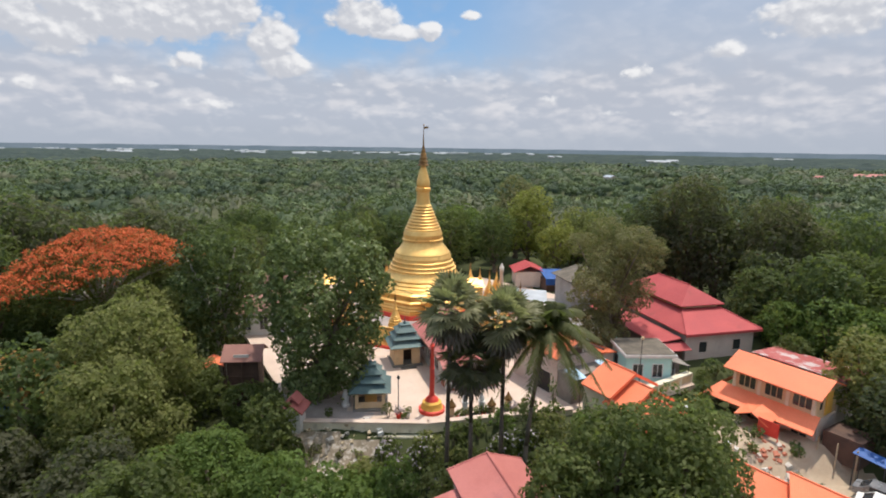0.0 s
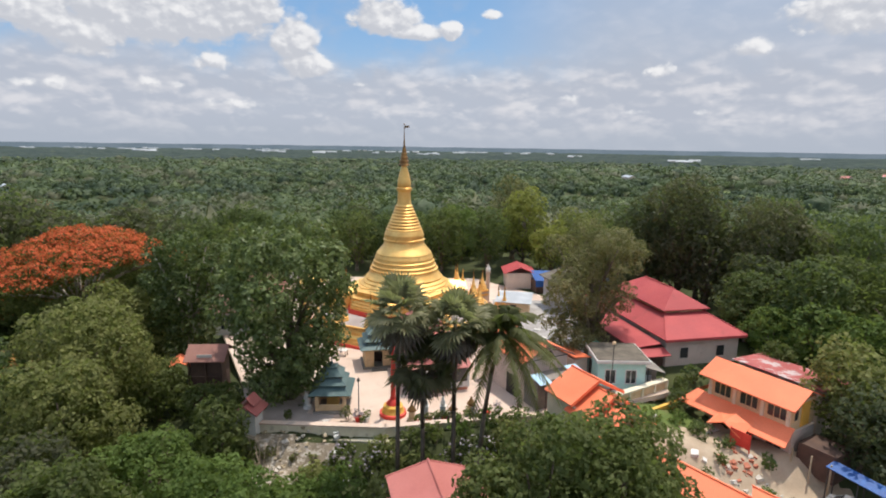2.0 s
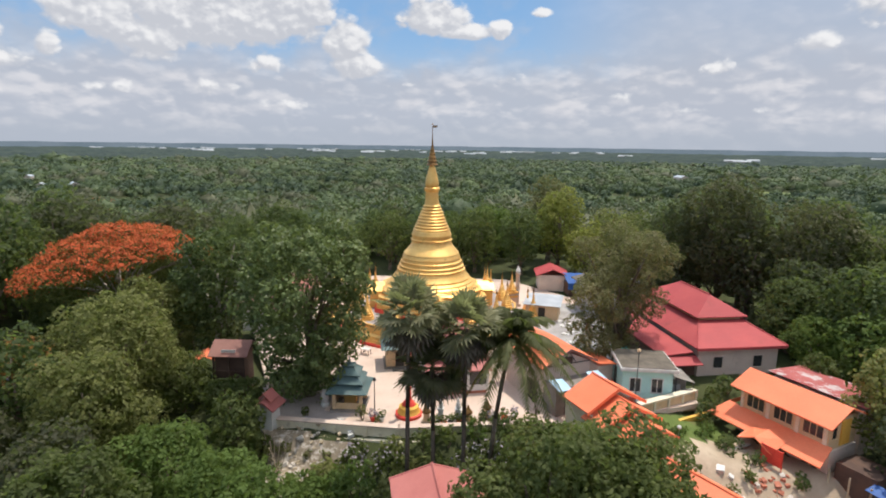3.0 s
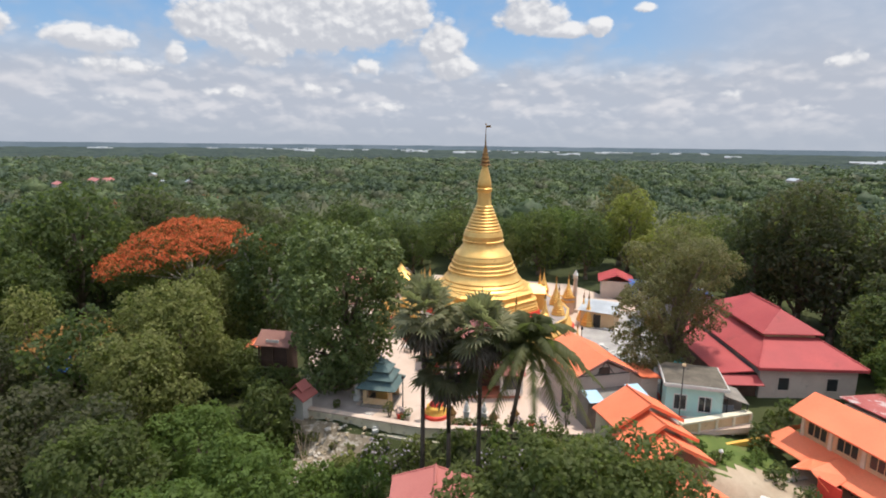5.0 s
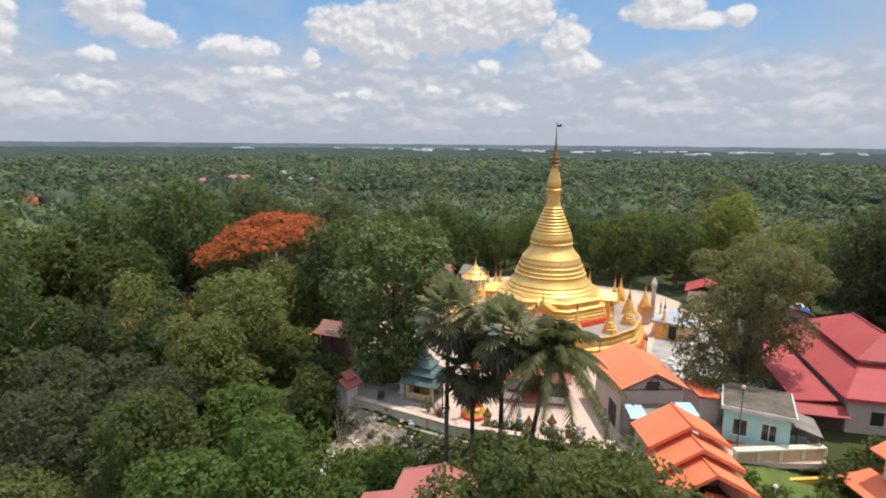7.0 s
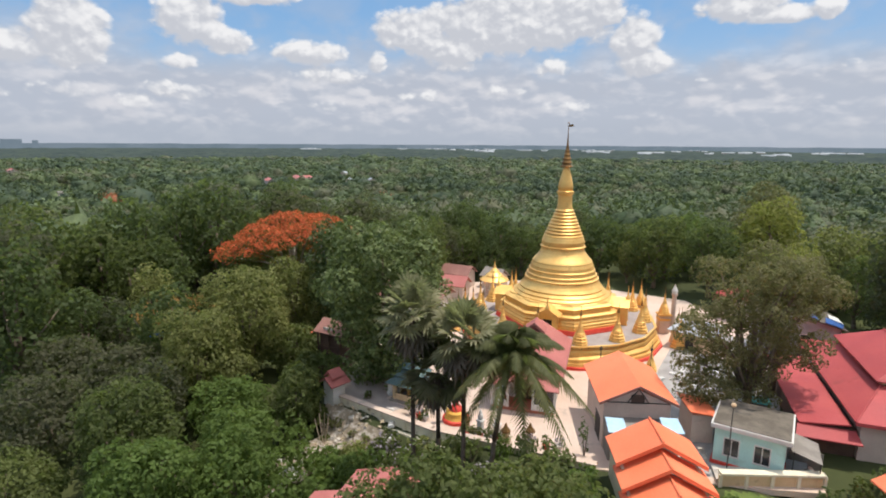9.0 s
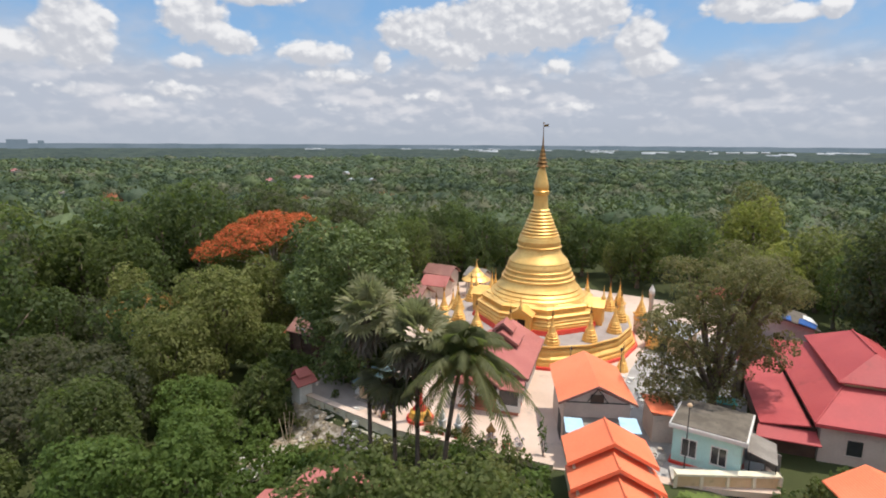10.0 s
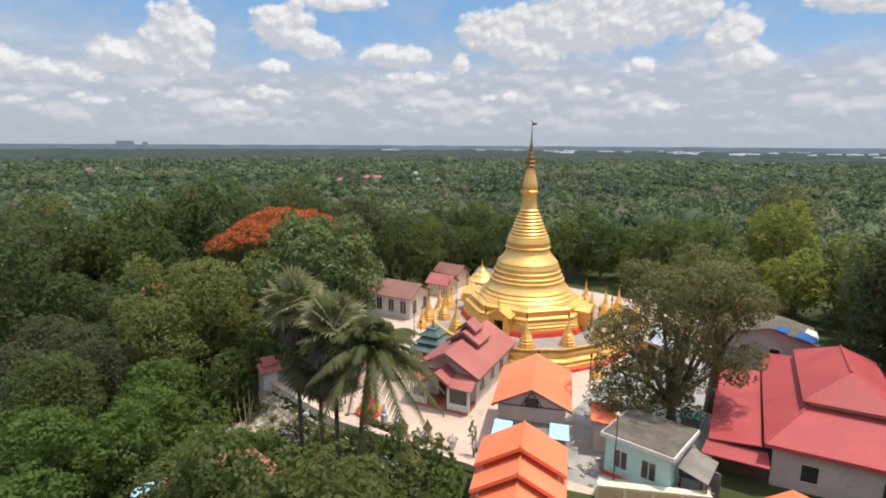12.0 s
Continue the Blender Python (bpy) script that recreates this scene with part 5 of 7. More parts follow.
def tree(name, label, x, y, radius, height, base, leaf_mat, bark, seed, count=13, lobe=None, leaf=0.42, density=5.0, group="trees", limbs=7, droop=0.3, cap=None, z=None, shape="", top=None, turn=None):
    rng = np.random.default_rng(seed)
    z = float(ground_z(x, y)) if z is None else z
    height = top - z if top else height
    spin = rng.uniform(0, 360)
    t = thing(name, label, "tree", x, y, z, spin if turn is None else turn, group)
    lobe = lobe or radius * 0.42
    if shape == "leaning umbrella":
        # flat on one side, drooping low along local -x on the other
        lobes = []
        for k in range(count):
            u = math.sqrt((k + 0.5) / count) * radius
            lx, ly = u * math.cos(k * 2.39996), u * math.sin(k * 2.39996)
            sag = 0.072 * max(0.0, 1.0 - lx) ** 2 + 0.016 * max(0.0, lx) ** 2 + 0.040 * ly * ly
            lobes.append((lx, ly, height - lobe * 0.5 - sag + rng.uniform(-0.45, 0.45), lobe * rng.uniform(0.75, 1.2), 0.42))
    elif shape == "broken":
        # a flat open head over hanging lower masses, with gaps between
        lobes = [(0.2, 0.1, height * 0.30, 1.1, 1.2), (-0.6, -0.4, height * 0.42, 1.2, 1.1)]
        for cx, cy, cz, spread, rise, m in ((0.4, 0.6, 0.83, 5.6, 1.9, 24), (3.4, 3.6, 0.72, 2.6, 1.6, 7), (-3.7, -3.4, 0.52, 2.6, 2.2, 12), (-3.4, -3.2, 0.27, 2.3, 1.8, 12), (0.0, 0.0, 0.24, 2.0, 2.2, 9), (3.2, 2.6, 0.46, 2.3, 2.4, 9), (-1.2, 3.2, 0.6, 2.2, 1.8, 6), (0.5, -1.0, 0.55, 2.6, 2.0, 7)):
            for k in range(m):
                u = math.sqrt((k + 0.5) / m) * spread
                lobes.append((cx + u * math.cos(k * 2.39996), cy + u * math.sin(k * 2.39996), height * cz + rng.uniform(-rise, rise) - 0.035 * u * u, lobe * rng.uniform(0.55, 1.1), 0.8))
    elif shape == "umbrella":
        lobes = []
        for k in range(count):
            u = math.sqrt((k + 0.5) / count)
            a = k * 2.39996
            lobes.append((radius * u * math.cos(a), radius * u * math.sin(a), height - lobe * 0.5 - (height - base) * 0.52 * u ** 2.2 + rng.uniform(-0.4, 0.4), lobe * rng.uniform(0.8, 1.2), 0.5))
    elif shape == "lobed":
        # a full head of separate rounded masses, narrowing towards the foot
        lobes = [(0, 0, base + (height - base) * 0.62, radius * 0.5, 0.95), (0, 0, base + (height - base) * 0.32, radius * 0.36, 1.1)]
        for k in range(count):
            u = (k + 0.5) / count
            prof = min(1.0, 0.44 + 0.85 * u) * math.sqrt(max(0.0, 1 - max(0.0, (u - 0.62) / 0.42) ** 2))
            a = k * 2.39996 + rng.uniform(-0.3, 0.3)
            rr = (radius - lobe * 0.7) * prof * rng.uniform(0.72, 1.05)
            lobes.append((rr * math.cos(a), rr * math.sin(a), base + lobe * 0.7 + (height - base - lobe * 1.6) * u + rng.uniform(-0.5, 0.5), lobe * rng.uniform(0.6, 1.25), 0.85))
    else:
        lobes = spread_lobes(rng, radius, height, base, count, lobe)
    trunk = Form()
    r0 = 0.028 * height + 0.08
    lean = rng.uniform(-0.6, 0.6, 2)
    tb = max(base, 0.14 * height)
    fork = (lean[0] * 0.5, lean[1] * 0.5, tb * 0.9)
    trunk.bent([(0, 0, -0.6), (lean[0] * 0.2, lean[1] * 0.2, tb * 0.45), fork, (lean[0], lean[1], base + (height - base) * 0.6)], r0 * 1.15, r0 * 0.35, 9)
    for k in range(limbs):
        lx, ly, lz, lr, _ = lobes[int(k * (len(lobes) - 1) / limbs)]
        s = (fork[0], fork[1], tb * (0.75 + 0.5 * k / limbs))
        mid = (lx * 0.45 + rng.uniform(-0.3, 0.3), ly * 0.45 + rng.uniform(-0.3, 0.3), s[2] + (lz - s[2]) * 0.6)
        trunk.bent([s, mid, (lx, ly, lz)], r0 * 0.45, r0 * 0.12, 6)
    part("trunk", trunk, bark, t, smooth=True)
    at, out = crown_points(rng, lobes, density / (leaf * leaf) * 0.18)
    all_at, all_out = at, out
    if shape == "leaning umbrella":
        # green leaves under the blossom
        under = [(lx * 0.88, ly * 0.88, lz - rng.uniform(1.0, 5.2), lr * 1.15, 0.7) for lx, ly, lz, lr, _ in lobes if lx < 0.6 * radius]
        ua, uo = crown_points(rng, under, density / (leaf * leaf) * 0.14)
        all_at, all_out = np.concatenate([at, ua]), np.concatenate([out, uo])
    v, q = leaves(rng, all_at, all_out, leaf * 1.45, leaf * 1.0, droop)
    part("crown", quick_mesh("crown", v, q, 4), leaf_mat, t)
    if cap:
        top = (out[:, 2] > cap[1]) & (at[:, 2] > base + (height - base) * cap[2])
        reps = np.concatenate([at[top] + out[top] * 0.12 + rng.normal(0, 0.14, (top.sum(), 3)) + np.array([0, 0, 0.1]) for _ in range(3)])
        v, q = leaves(rng, reps, np.concatenate([out[top]] * 3), leaf * 1.3, leaf * 1.2, 0.1, 0.5)
        part("blossom", quick_mesh("blossom", v, q, 4), cap[0], t, "orange-red flowers over the crown")
    return t


def fan_palm(x, y, height, seed, label, skirt=True, green=None):
    """A toddy palm: straight dark trunk, a ball of stiff fans, a skirt of dead ones."""
    rng = np.random.default_rng(seed)
    z = float(ground_z(x, y))
    t = thing("palm_tree", label, "tree", x, y, z, 0, "palms")
    lean = rng.uniform(-0.25, 0.25, 2)
    part("trunk", Form().bent([(0, 0, -0.5), (lean[0] * 0.3, lean[1] * 0.3, height * 0.5), (lean[0], lean[1], height)], 0.2, 0.15, 9), BARK_DARK, t, smooth=True)
    top = np.array([lean[0], lean[1], height])

    def fans(n, els, reach, blades, size, mat, name):
        vs, fs = [], []
        for k in range(n):
            a, e = k * 2.39996 + rng.uniform(-0.3, 0.3), radians(els[0] + (els[1] - els[0]) * (k + 0.5) / n + rng.uniform(-8, 8))
            d = np.array([math.cos(a) * math.cos(e), math.sin(a) * math.cos(e), math.sin(e)])
            side = np.array([-math.sin(a), math.cos(a), 0.0])
            up = np.cross(d, side) * -1
            hub = top + d * reach * rng.uniform(0.8, 1.15)
            stem = side * 0.03
            b = len(vs)
            vs += [top - stem, top + stem, hub + stem, hub - stem]
            fs += [b, b + 1, b + 2, b + 3]
            roll = rng.uniform(-0.5, 0.5)
            s2 = side * math.cos(roll) + up * math.sin(roll)
            for j in range(blades):
                th = (j / (blades - 1) - 0.5) * radians(230)
                w = d * math.cos(th) + s2 * math.sin(th)
                ln = size * (0.75 + 0.25 * math.cos(th)) * rng.uniform(0.88, 1.08)
                nrm = np.cross(w, d * -math.sin(th) + s2 * math.cos(th))
                wid = np.cross(nrm, w) * size * 0.08
                tip = hub + w * ln - np.array([0, 0, 0.12 * ln * rng.uniform(0.2, 1.8)])
                midp = hub + w * ln * 0.55 + nrm * 0.05
                b = len(vs)
                vs += [hub, midp + wid, tip, midp - wid]
                fs += [b, b + 1, b + 2, b + 3]
        part(name, quick_mesh(name, np.array(vs), np.array(fs), 4), mat, t)

    fans(30, (86, -34), 1.65, 19, 1.75, green or LEAF_PALM, "fronds")
    if skirt:
        fans(26, (-38, -86), 1.6, 12, 1.7, LEAF_DRY, "dead_fronds")
    return t


def coconut_palm(x, y, height, lean, seed):
    rng = np.random.default_rng(seed)
    z = float(ground_z(x, y))
    t = thing("coconut_palm", "tall leaning coconut palm with long arching fronds", "tree", x, y, z, 0, "palms")
    pts = [(lean[0] * u * u, lean[1] * u * u, height * u - (0.5 if u == 0 else 0)) for u in (0, 0.25, 0.5, 0.75, 1)]
    part("trunk", Form().bent(pts, 0.22, 0.14, 9), BARK, t, smooth=True)
    top = np.array(pts[-1])
    for k in range(32):
        a = k * 2.39996 + rng.uniform(-0.25, 0.25)
        e = radians(80 - 118 * (k / 31) + rng.uniform(-8, 8))
        ln = rng.uniform(4.7, 6.0)
        d = np.array([math.cos(a) * math.cos(e), math.sin(a) * math.cos(e), math.sin(e)])
        side = np.array([-math.sin(a), math.cos(a), 0.0])
        spine = [top + d * ln * s - np.array([0, 0, 1.0]) * (ln * 0.66 * s ** 2.0) for s in np.linspace(0, 1, 9)]
        vs, fs = [], []
        for i in range(8):
            w0, w1 = 0.06 * (1 - i / 9), 0.06 * (1 - (i + 1) / 9)
            b = len(vs)
            vs += [spine[i] - side * w0, spine[i] + side * w0, spine[i + 1] + side * w1, spine[i + 1] - side * w1]
            fs += [b, b + 1, b + 2, b + 3]
        for j in range(64):
            s = 0.1 + 0.9 * (j // 2) / 32
            i = min(7, int(s * 8))
            p = spine[i] + (spine[i + 1] - spine[i]) * (s * 8 - i)
            along = spine[i + 1] - spine[i]
            along = along / np.linalg.norm(along)
            out = (side if j % 2 else -side) + along * 0.55 + np.array([0, 0, -0.55 + rng.uniform(-0.25, 0.2)])
            out /= np.linalg.norm(out)
            bl = 1.3 * math.sin(math.pi * (0.2 + 0.75 * s)) * rng.uniform(0.85, 1.1)
            wd = along * 0.12
            b = len(vs)
            vs += [p - wd, p + wd, p + out * bl * 0.6 + wd * 0.6, p + out * bl - np.array([0, 0, 0.12 * bl])]
            fs += [b, b + 1, b + 2, b + 3]
        part("frond", quick_mesh("frond", np.array(vs), np.array(fs), 4), LEAF_COCO, t)
    for k in range(7):
        a = k * 0.9
        part("coconut", Form().lathe([(0.02, -0.16), (0.12, -0.08), (0.14, 0.02), (0.08, 0.13), (0.02, 0.17)], 8, cx=top[0] + 0.25 * math.cos(a), cy=top[1] + 0.25 * math.sin(a)).mesh("coconut", True), LEAF_YELLOW, t).location = (0, 0, top[2] - 0.3)


# trees by name: place, crown radius, height over its foot, bare stem, leaves
tree("fig_tree", "large round dense fig tree with glossy green leaves by the pagoda", -9.9, -26.2, 7.3, 0, 0.2, LEAF_GLOSS, BARK, 11, 76, 1.75, 0.31, 5.4, top=18.9, shape="lobed", limbs=12)
tree("fig_tree", "second dense green tree beside the large fig tree", -23.4, -18.4, 5.3, 0, 3.4, LEAF_GLOSS, BARK_PALE, 12, 44, 1.7, 0.32, 4.6, top=17.2, shape="lobed", limbs=12)
tree("flame_tree", "spreading flame tree with orange-red blossom and pale bare limbs", -40.5, -11.0, 11.6, 0, 6.0, LEAF_MID, BARK_PALE, 13, 150, 1.5, 0.2, 1.25, cap=(FLAME, 0.25, -0.8), shape="leaning umbrella", limbs=16, top=14.9, turn=-24)
tree("flame_tree", "lower flame tree with fading orange blossom among green leaves", -36.5, -33.5, 5.0, 0, 4.0, LEAF_RAIN, BARK_PALE, 22, 26, 1.5, 0.32, 3.4, cap=(FLAME_DIM, 0.8, 0.4), shape="umbrella", top=6.6)
tree("rain_tree", "broad olive-green tree with drooping feathery foliage", -26.6, -31.6, 6.4, 0, 0.6, LEAF_RAIN, BARK, 14, 34, 2.1, 0.26, 4.2, droop=0.7, top=11.4)
tree("rain_tree", "olive-yellow feathery tree on the slope", -24.2, -39.0, 5.6, 0, 0.4, LEAF_RAIN, BARK, 23, 28, 1.9, 0.25, 4.4, droop=0.7, top=8.6)
tree("broad_tree", "fresh green leafy tree on the slope below the court", -16.2, -41.4, 4.2, 0, 0.4, LEAF_SAP, BARK, 15, 24, 1.6, 0.25, 4.6, top=4.0)
tree("broad_tree", "fresh green leafy tree on the slope below the court", -10.6, -45.2, 3.6, 0, 0.4, LEAF_SAP, BARK, 24, 18, 1.5, 0.25, 4.4, top=4.4)
tree("broad_tree", "fresh green leafy tree on the slope below the court", -5.6, -48.8, 3.4, 0, 1.0, LEAF_SAP, BARK, 45, 16, 1.5, 0.25, 4.4, top=5.0)
tree("broad_tree", "mid-green leafy tree on the slope", -17.0, -50.6, 4.6, 0, 1.0, LEAF_MID, BARK, 25, 22, 1.8, 0.25, 4.4, top=7.0)
tree("dark_tree", "deep green tree in the shade of the slope", -22.4, -46.6, 4.2, 0, 0.6, LEAF_BROWN, BARK, 46, 20, 1.8, 0.26, 4.4, top=5.6)
tree("dark_tree", "deep green tree in the shade of the slope", -30.6, -43.6, 4.8, 0, 0.6, LEAF_BROWN, BARK, 47, 20, 1.9, 0.28, 4.2, top=5.0)
tree("dark_tree", "dull brown-green tree at the foot of the slope", -29.0, -52.0, 5.0, 0, 0.6, LEAF_BROWN, BARK, 63, 22, 1.9, 0.26, 4.2, top=4.6)
tree("dark_tree", "dull brown-green tree at the foot of the slope", -38.0, -46.0, 5.2, 0, 0.6, LEAF_BROWN, BARK, 64, 22, 1.9, 0.28, 4.2, top=4.4)
tree("dark_tree", "dull green tree on the slope before the flame tree", -35.5, -24.5, 4.6, 0, 0.6, LEAF_BROWN, BARK, 65, 20, 1.8, 0.28, 4.2, top=5.6)
tree("dark_tree", "dull green tree at the foot of the slope", -22.0, -57.5, 4.6, 0, 0.6, LEAF_MID, BARK, 66, 20, 1.8, 0.25, 4.2, top=1.6)
tree("rain_tree", "yellow-green feathery tree between the fig and flame trees", -29.0, -22.0, 5.0, 0, 0.8, LEAF_RAIN, BARK, 67, 30, 1.6, 0.25, 4.2, droop=0.7, top=10.6)
tree("broad_tree", "mid-green tree under the flame tree", -36.5, -17.5, 4.4, 0, 0.6, LEAF_MID, BARK, 68, 22, 1.6, 0.28, 4.0, top=7.6)
tree("dark_tree", "deep green tree under the flame tree", -46.0, -15.0, 4.8, 0, 0.6, LEAF_DARK, BARK, 69, 22, 1.7, 0.3, 4.0, top=7.0)
tree("dark_tree", "deep green tree behind the second fig tree", -31.5, -10.5, 4.6, 0, 0.6, LEAF_DARK, BARK, 70, 22, 1.7, 0.3, 4.0, top=9.0)
tree("broad_tree", "dense green tree beside the red roof", 8.7, -50.3, 3.2, 0, 1.0, LEAF_MID, BARK, 73, 20, 1.4, 0.25, 4.6, top=8.0)
tree("broad_tree", "low green tree beside the red roof", 9.2, -52.8, 2.7, 0, 0.8, LEAF_MID, BARK, 72, 16, 1.3, 0.25, 4.4, top=4.6)
tree("broad_tree", "dense green tree before the red roof", 13.0, -54.8, 3.7, 0, 1.0, LEAF_MID, BARK, 71, 20, 1.6, 0.25, 4.4, top=6.8)
tree("broad_tree", "fresh green leafy tree at the foot of the slope", -9.6, -53.2, 4.4, 0, 0.6, LEAF_SAP, BARK, 56, 20, 1.7, 0.25, 4.4, top=5.4)
tree("broad_tree", "fresh green leafy tree at the foot of the slope", -2.4, -56.4, 3.8, 0, 0.6, LEAF_SAP, BARK, 57, 18, 1.6, 0.25, 4.4, top=4.2)
tree("broad_tree", "green leafy tree at the foot of the slope", 4.2, -56.0, 3.8, 0, 0.6, LEAF_MID, BARK, 58, 18, 1.6, 0.25, 4.4, top=3.2)
tree("broad_tree", "dense green tree between the red roof and the stairway", 16.6, -48.2, 4.8, 12.8, 2.0, LEAF_MID, BARK, 16, 22, 1.9, 0.25, 4.8)
tree("broad_tree", "dense green tree in front of the court", 14.6, -43.4, 4.2, 9.4, 1.0, LEAF_MID, BARK, 26, 18, 1.8, 0.25, 4.8)
tree("broad_tree", "dense green tree in front of the court", 12.2, -49.8, 3.7, 0, 2.0, LEAF_MID, BARK, 17, 22, 1.6, 0.25, 4.8, top=10.6)
tree("broad_tree", "dense green tree beside the stairway roofs", 19.6, -45.0, 3.4, 9.4, 1.0, LEAF_MID, BARK, 27, 15, 1.6, 0.25, 4.8)
tree("feathery_tree", "tall thin olive tree with feathery see-through crown", 24.2, -13.2, 7.8, 17.2, -0.6, LEAF_DUSTY, BARK, 18, 56, 1.7, 0.18, 3.9, droop=0.7, limbs=14, shape="broken", turn=0)
tree("bare_tree", "half-bare grey branching tree beside the feathery tree", 25.8, -6.8, 3.8, 16.6, 6.0, LEAF_OLIVE, BARK, 28, 20, 1.4, 0.18, 1.0, limbs=18)
tree("dark_tree", "massive dark spreading tree behind the monastery house", 44.0, 9.0, 8.5, 21.5, 2.0, LEAF_UMBER, BARK, 19, 34, 2.5, 0.34, 3.4)
tree("dark_tree", "massive dark spreading tree behind the monastery house", 55.0, 3.0, 8.0, 19.0, 2.0, LEAF_UMBER, BARK, 20, 34, 2.4, 0.36, 3.4)
tree("dark_tree", "dark round tree behind the outbuildings", 52.0, -13.0, 5.5, 12.0, 1.0, LEAF_DARK, BARK, 29, 18, 2.2, 0.4, 4.0)
tree("yellow_tree", "bright yellow-green leafy tree behind the court", 23.0, 38.0, 7.0, 17.5, 1.0, LEAF_YELLOW, BARK, 21, 20, 2.3, 0.45, 3.6)
tree("yellow_tree", "bright yellow-green leafy tree behind the court", 27.0, 27.0, 4.2, 11.0, 1.5, LEAF_YELLOW, BARK, 35, 16, 1.8, 0.42, 3.6)
tree("rain_tree", "dark green tree behind the pagoda", 15.0, 32.0, 4.6, 13.5, 1.5, LEAF_DARK, BARK, 36, 20, 2.2, 0.42, 3.4)
tree("dark_tree", "mid-green tree close behind the pagoda", 5.5, 33.0, 5.2, 12.5, 1.0, LEAF_MID, BARK, 37, 20, 2.4, 0.45, 3.6)
tree("dark_tree", "dense green tree behind the long hall", -6.0, 36.0, 5.4, 11.5, 1.0, LEAF_DARK, BARK, 38, 18, 2.4, 0.45, 3.6)
tree("broad_tree", "low green tree beside the gate shrine", -16.2, -30.0, 2.8, 0, 0.2, LEAF_MID, BARK, 39, 14, 1.5, 0.28, 4.8, top=2.2)
tree("broad_tree", "low green tree beside the gate shrine", -12.9, -36.2, 2.7, 0, 0.4, LEAF_MID, BARK, 40, 18, 1.4, 0.26, 4.8, top=4.4)
tree("broad_tree", "deep green tree in the wood below the hut", -22.8, -27.8, 3.1, 0, 0.2, LEAF_MID, BARK, 41, 18, 1.4, 0.28, 4.4, top=4.2)
tree("yellow_tree", "yellow-green leafy tree behind the court", 33.0, 34.0, 5.4, 13.0, 1.0, LEAF_RAIN, BARK, 48, 20, 2.2, 0.42, 3.4)
tree("olive_tree", "pale olive tree behind the court", 22.0, 48.0, 6.5, 19.5, 2.0, LEAF_DUSTY, BARK, 49, 20, 2.4, 0.42, 3.4)
tree("sap_tree", "small fresh green tree beside the monastery house", 46.8, -13.4, 3.0, 6.4, 0.3, LEAF_SAP, BARK, 60, 16, 1.4, 0.28, 4.4)
tree("dark_tree", "dark tree beside the monastery house", 47.4, -7.0, 4.0, 9.6, 0.3, LEAF_DARK, BARK, 61, 18, 1.7, 0.3, 4.4)
tree("broad_tree", "small green tree between the houses", 44.6, -18.6, 2.2, 4.4, 0.2, LEAF_MID, BARK, 62, 14, 1.2, 0.26, 4.6)
tree("dark_tree", "dense tree with shade in its leaf colour beside the grey house", 38.5, 10.0, 6.2, 17.5, 0.8, LEAF_SHADE, BARK, 59, 22, 2.3, 0.36, 4.0)
tree("sap_tree", "fresh green leafy tree behind the pagoda", 10.0, 46.0, 4.8, 12.0, 1.0, LEAF_SAP, BARK, 50, 18, 2.2, 0.42, 3.4)
tree("dark_tree", "dark tree beside the monastery house", 49.5, -4.5, 5.2, 11.5, 0.5, LEAF_SHADE, BARK, 51, 18, 2.1, 0.36, 4.0)
tree("dark_tree", "dark tree beside the monastery house", 50.0, 14.0, 6.5, 16.0, 1.0, LEAF_DARK, BARK, 52, 18, 2.5, 0.42, 3.6)
tree("broad_tree", "mid-green tree beside the monastery house", 58.5, -9.0, 5.0, 12.5, 0.5, LEAF_MID, BARK, 53, 18, 2.1, 0.36, 4.0)
tree("sap_tree", "light green tree above the outbuildings", 53.0, -21.0, 4.0, 9.0, 0.5, LEAF_SAP, BARK, 54, 16, 1.8, 0.32, 4.0)
tree("dark_tree", "dark tree overhanging the blue shelter", 43.6, -34.0, 3.6, 8.4, 0.5, LEAF_SHADE, BARK, 55, 16, 1.6, 0.3, 4.4)

tree("rain_tree", "yellow-green feathery tree behind the two-storey house", 45.4, -29.0, 4.4, 9.4, 0.5, LEAF_RAIN, BARK, 42, 18, 1.9, 0.34, 4.2)
tree("dark_tree", "dark tree overhanging the open shed", 46.5, -37.0, 4.0, 9.0, 0.5, LEAF_SHADE, BARK, 43, 16, 1.8, 0.34, 4.2)
tree("sap_tree", "light green tree above the outbuildings", 50.0, -17.5, 4.0, 8.0, 0.5, LEAF_SAP, BARK, 44, 16, 1.9, 0.38, 3.8)

fan_palm(2.1, -37.8, 15.6, 31, "tall toddy palm with a round head of stiff grey-green fans")
fan_palm(4.2, -37.2, 11.0, 32, "lower toddy palm with a skirt of dead dark fans", green=LEAF_BROWN)
fan_palm(6.7, -37.6, 14.6, 33, "tall toddy palm with a skirt of dead fans")
coconut_palm(8.8, -37.4, 13.9, (1.6, 0.3), 34)

# ---- the wood round the hill ----
CLEAR = [(-30, -5), (-17.5, -23.5), (-13, -33), (0, -34.5), (14, -33), (17, -38), (22, -46), (34, -52), (44, -44), (46, -34), (47, -16), (47, 8), (33, 22), (14, 29), (-16, 29), (-31, 15)]


def inside(x, y, poly=CLEAR):
    hit = False
    for i in range(len(poly)):
        (x0, y0), (x1, y1) = poly[i], poly[i - 1]
        if (y0 > y) != (y1 > y) and x < (x1 - x0) * (y - y0) / (y1 - y0) + x0:
            hit = not hit
    return hit


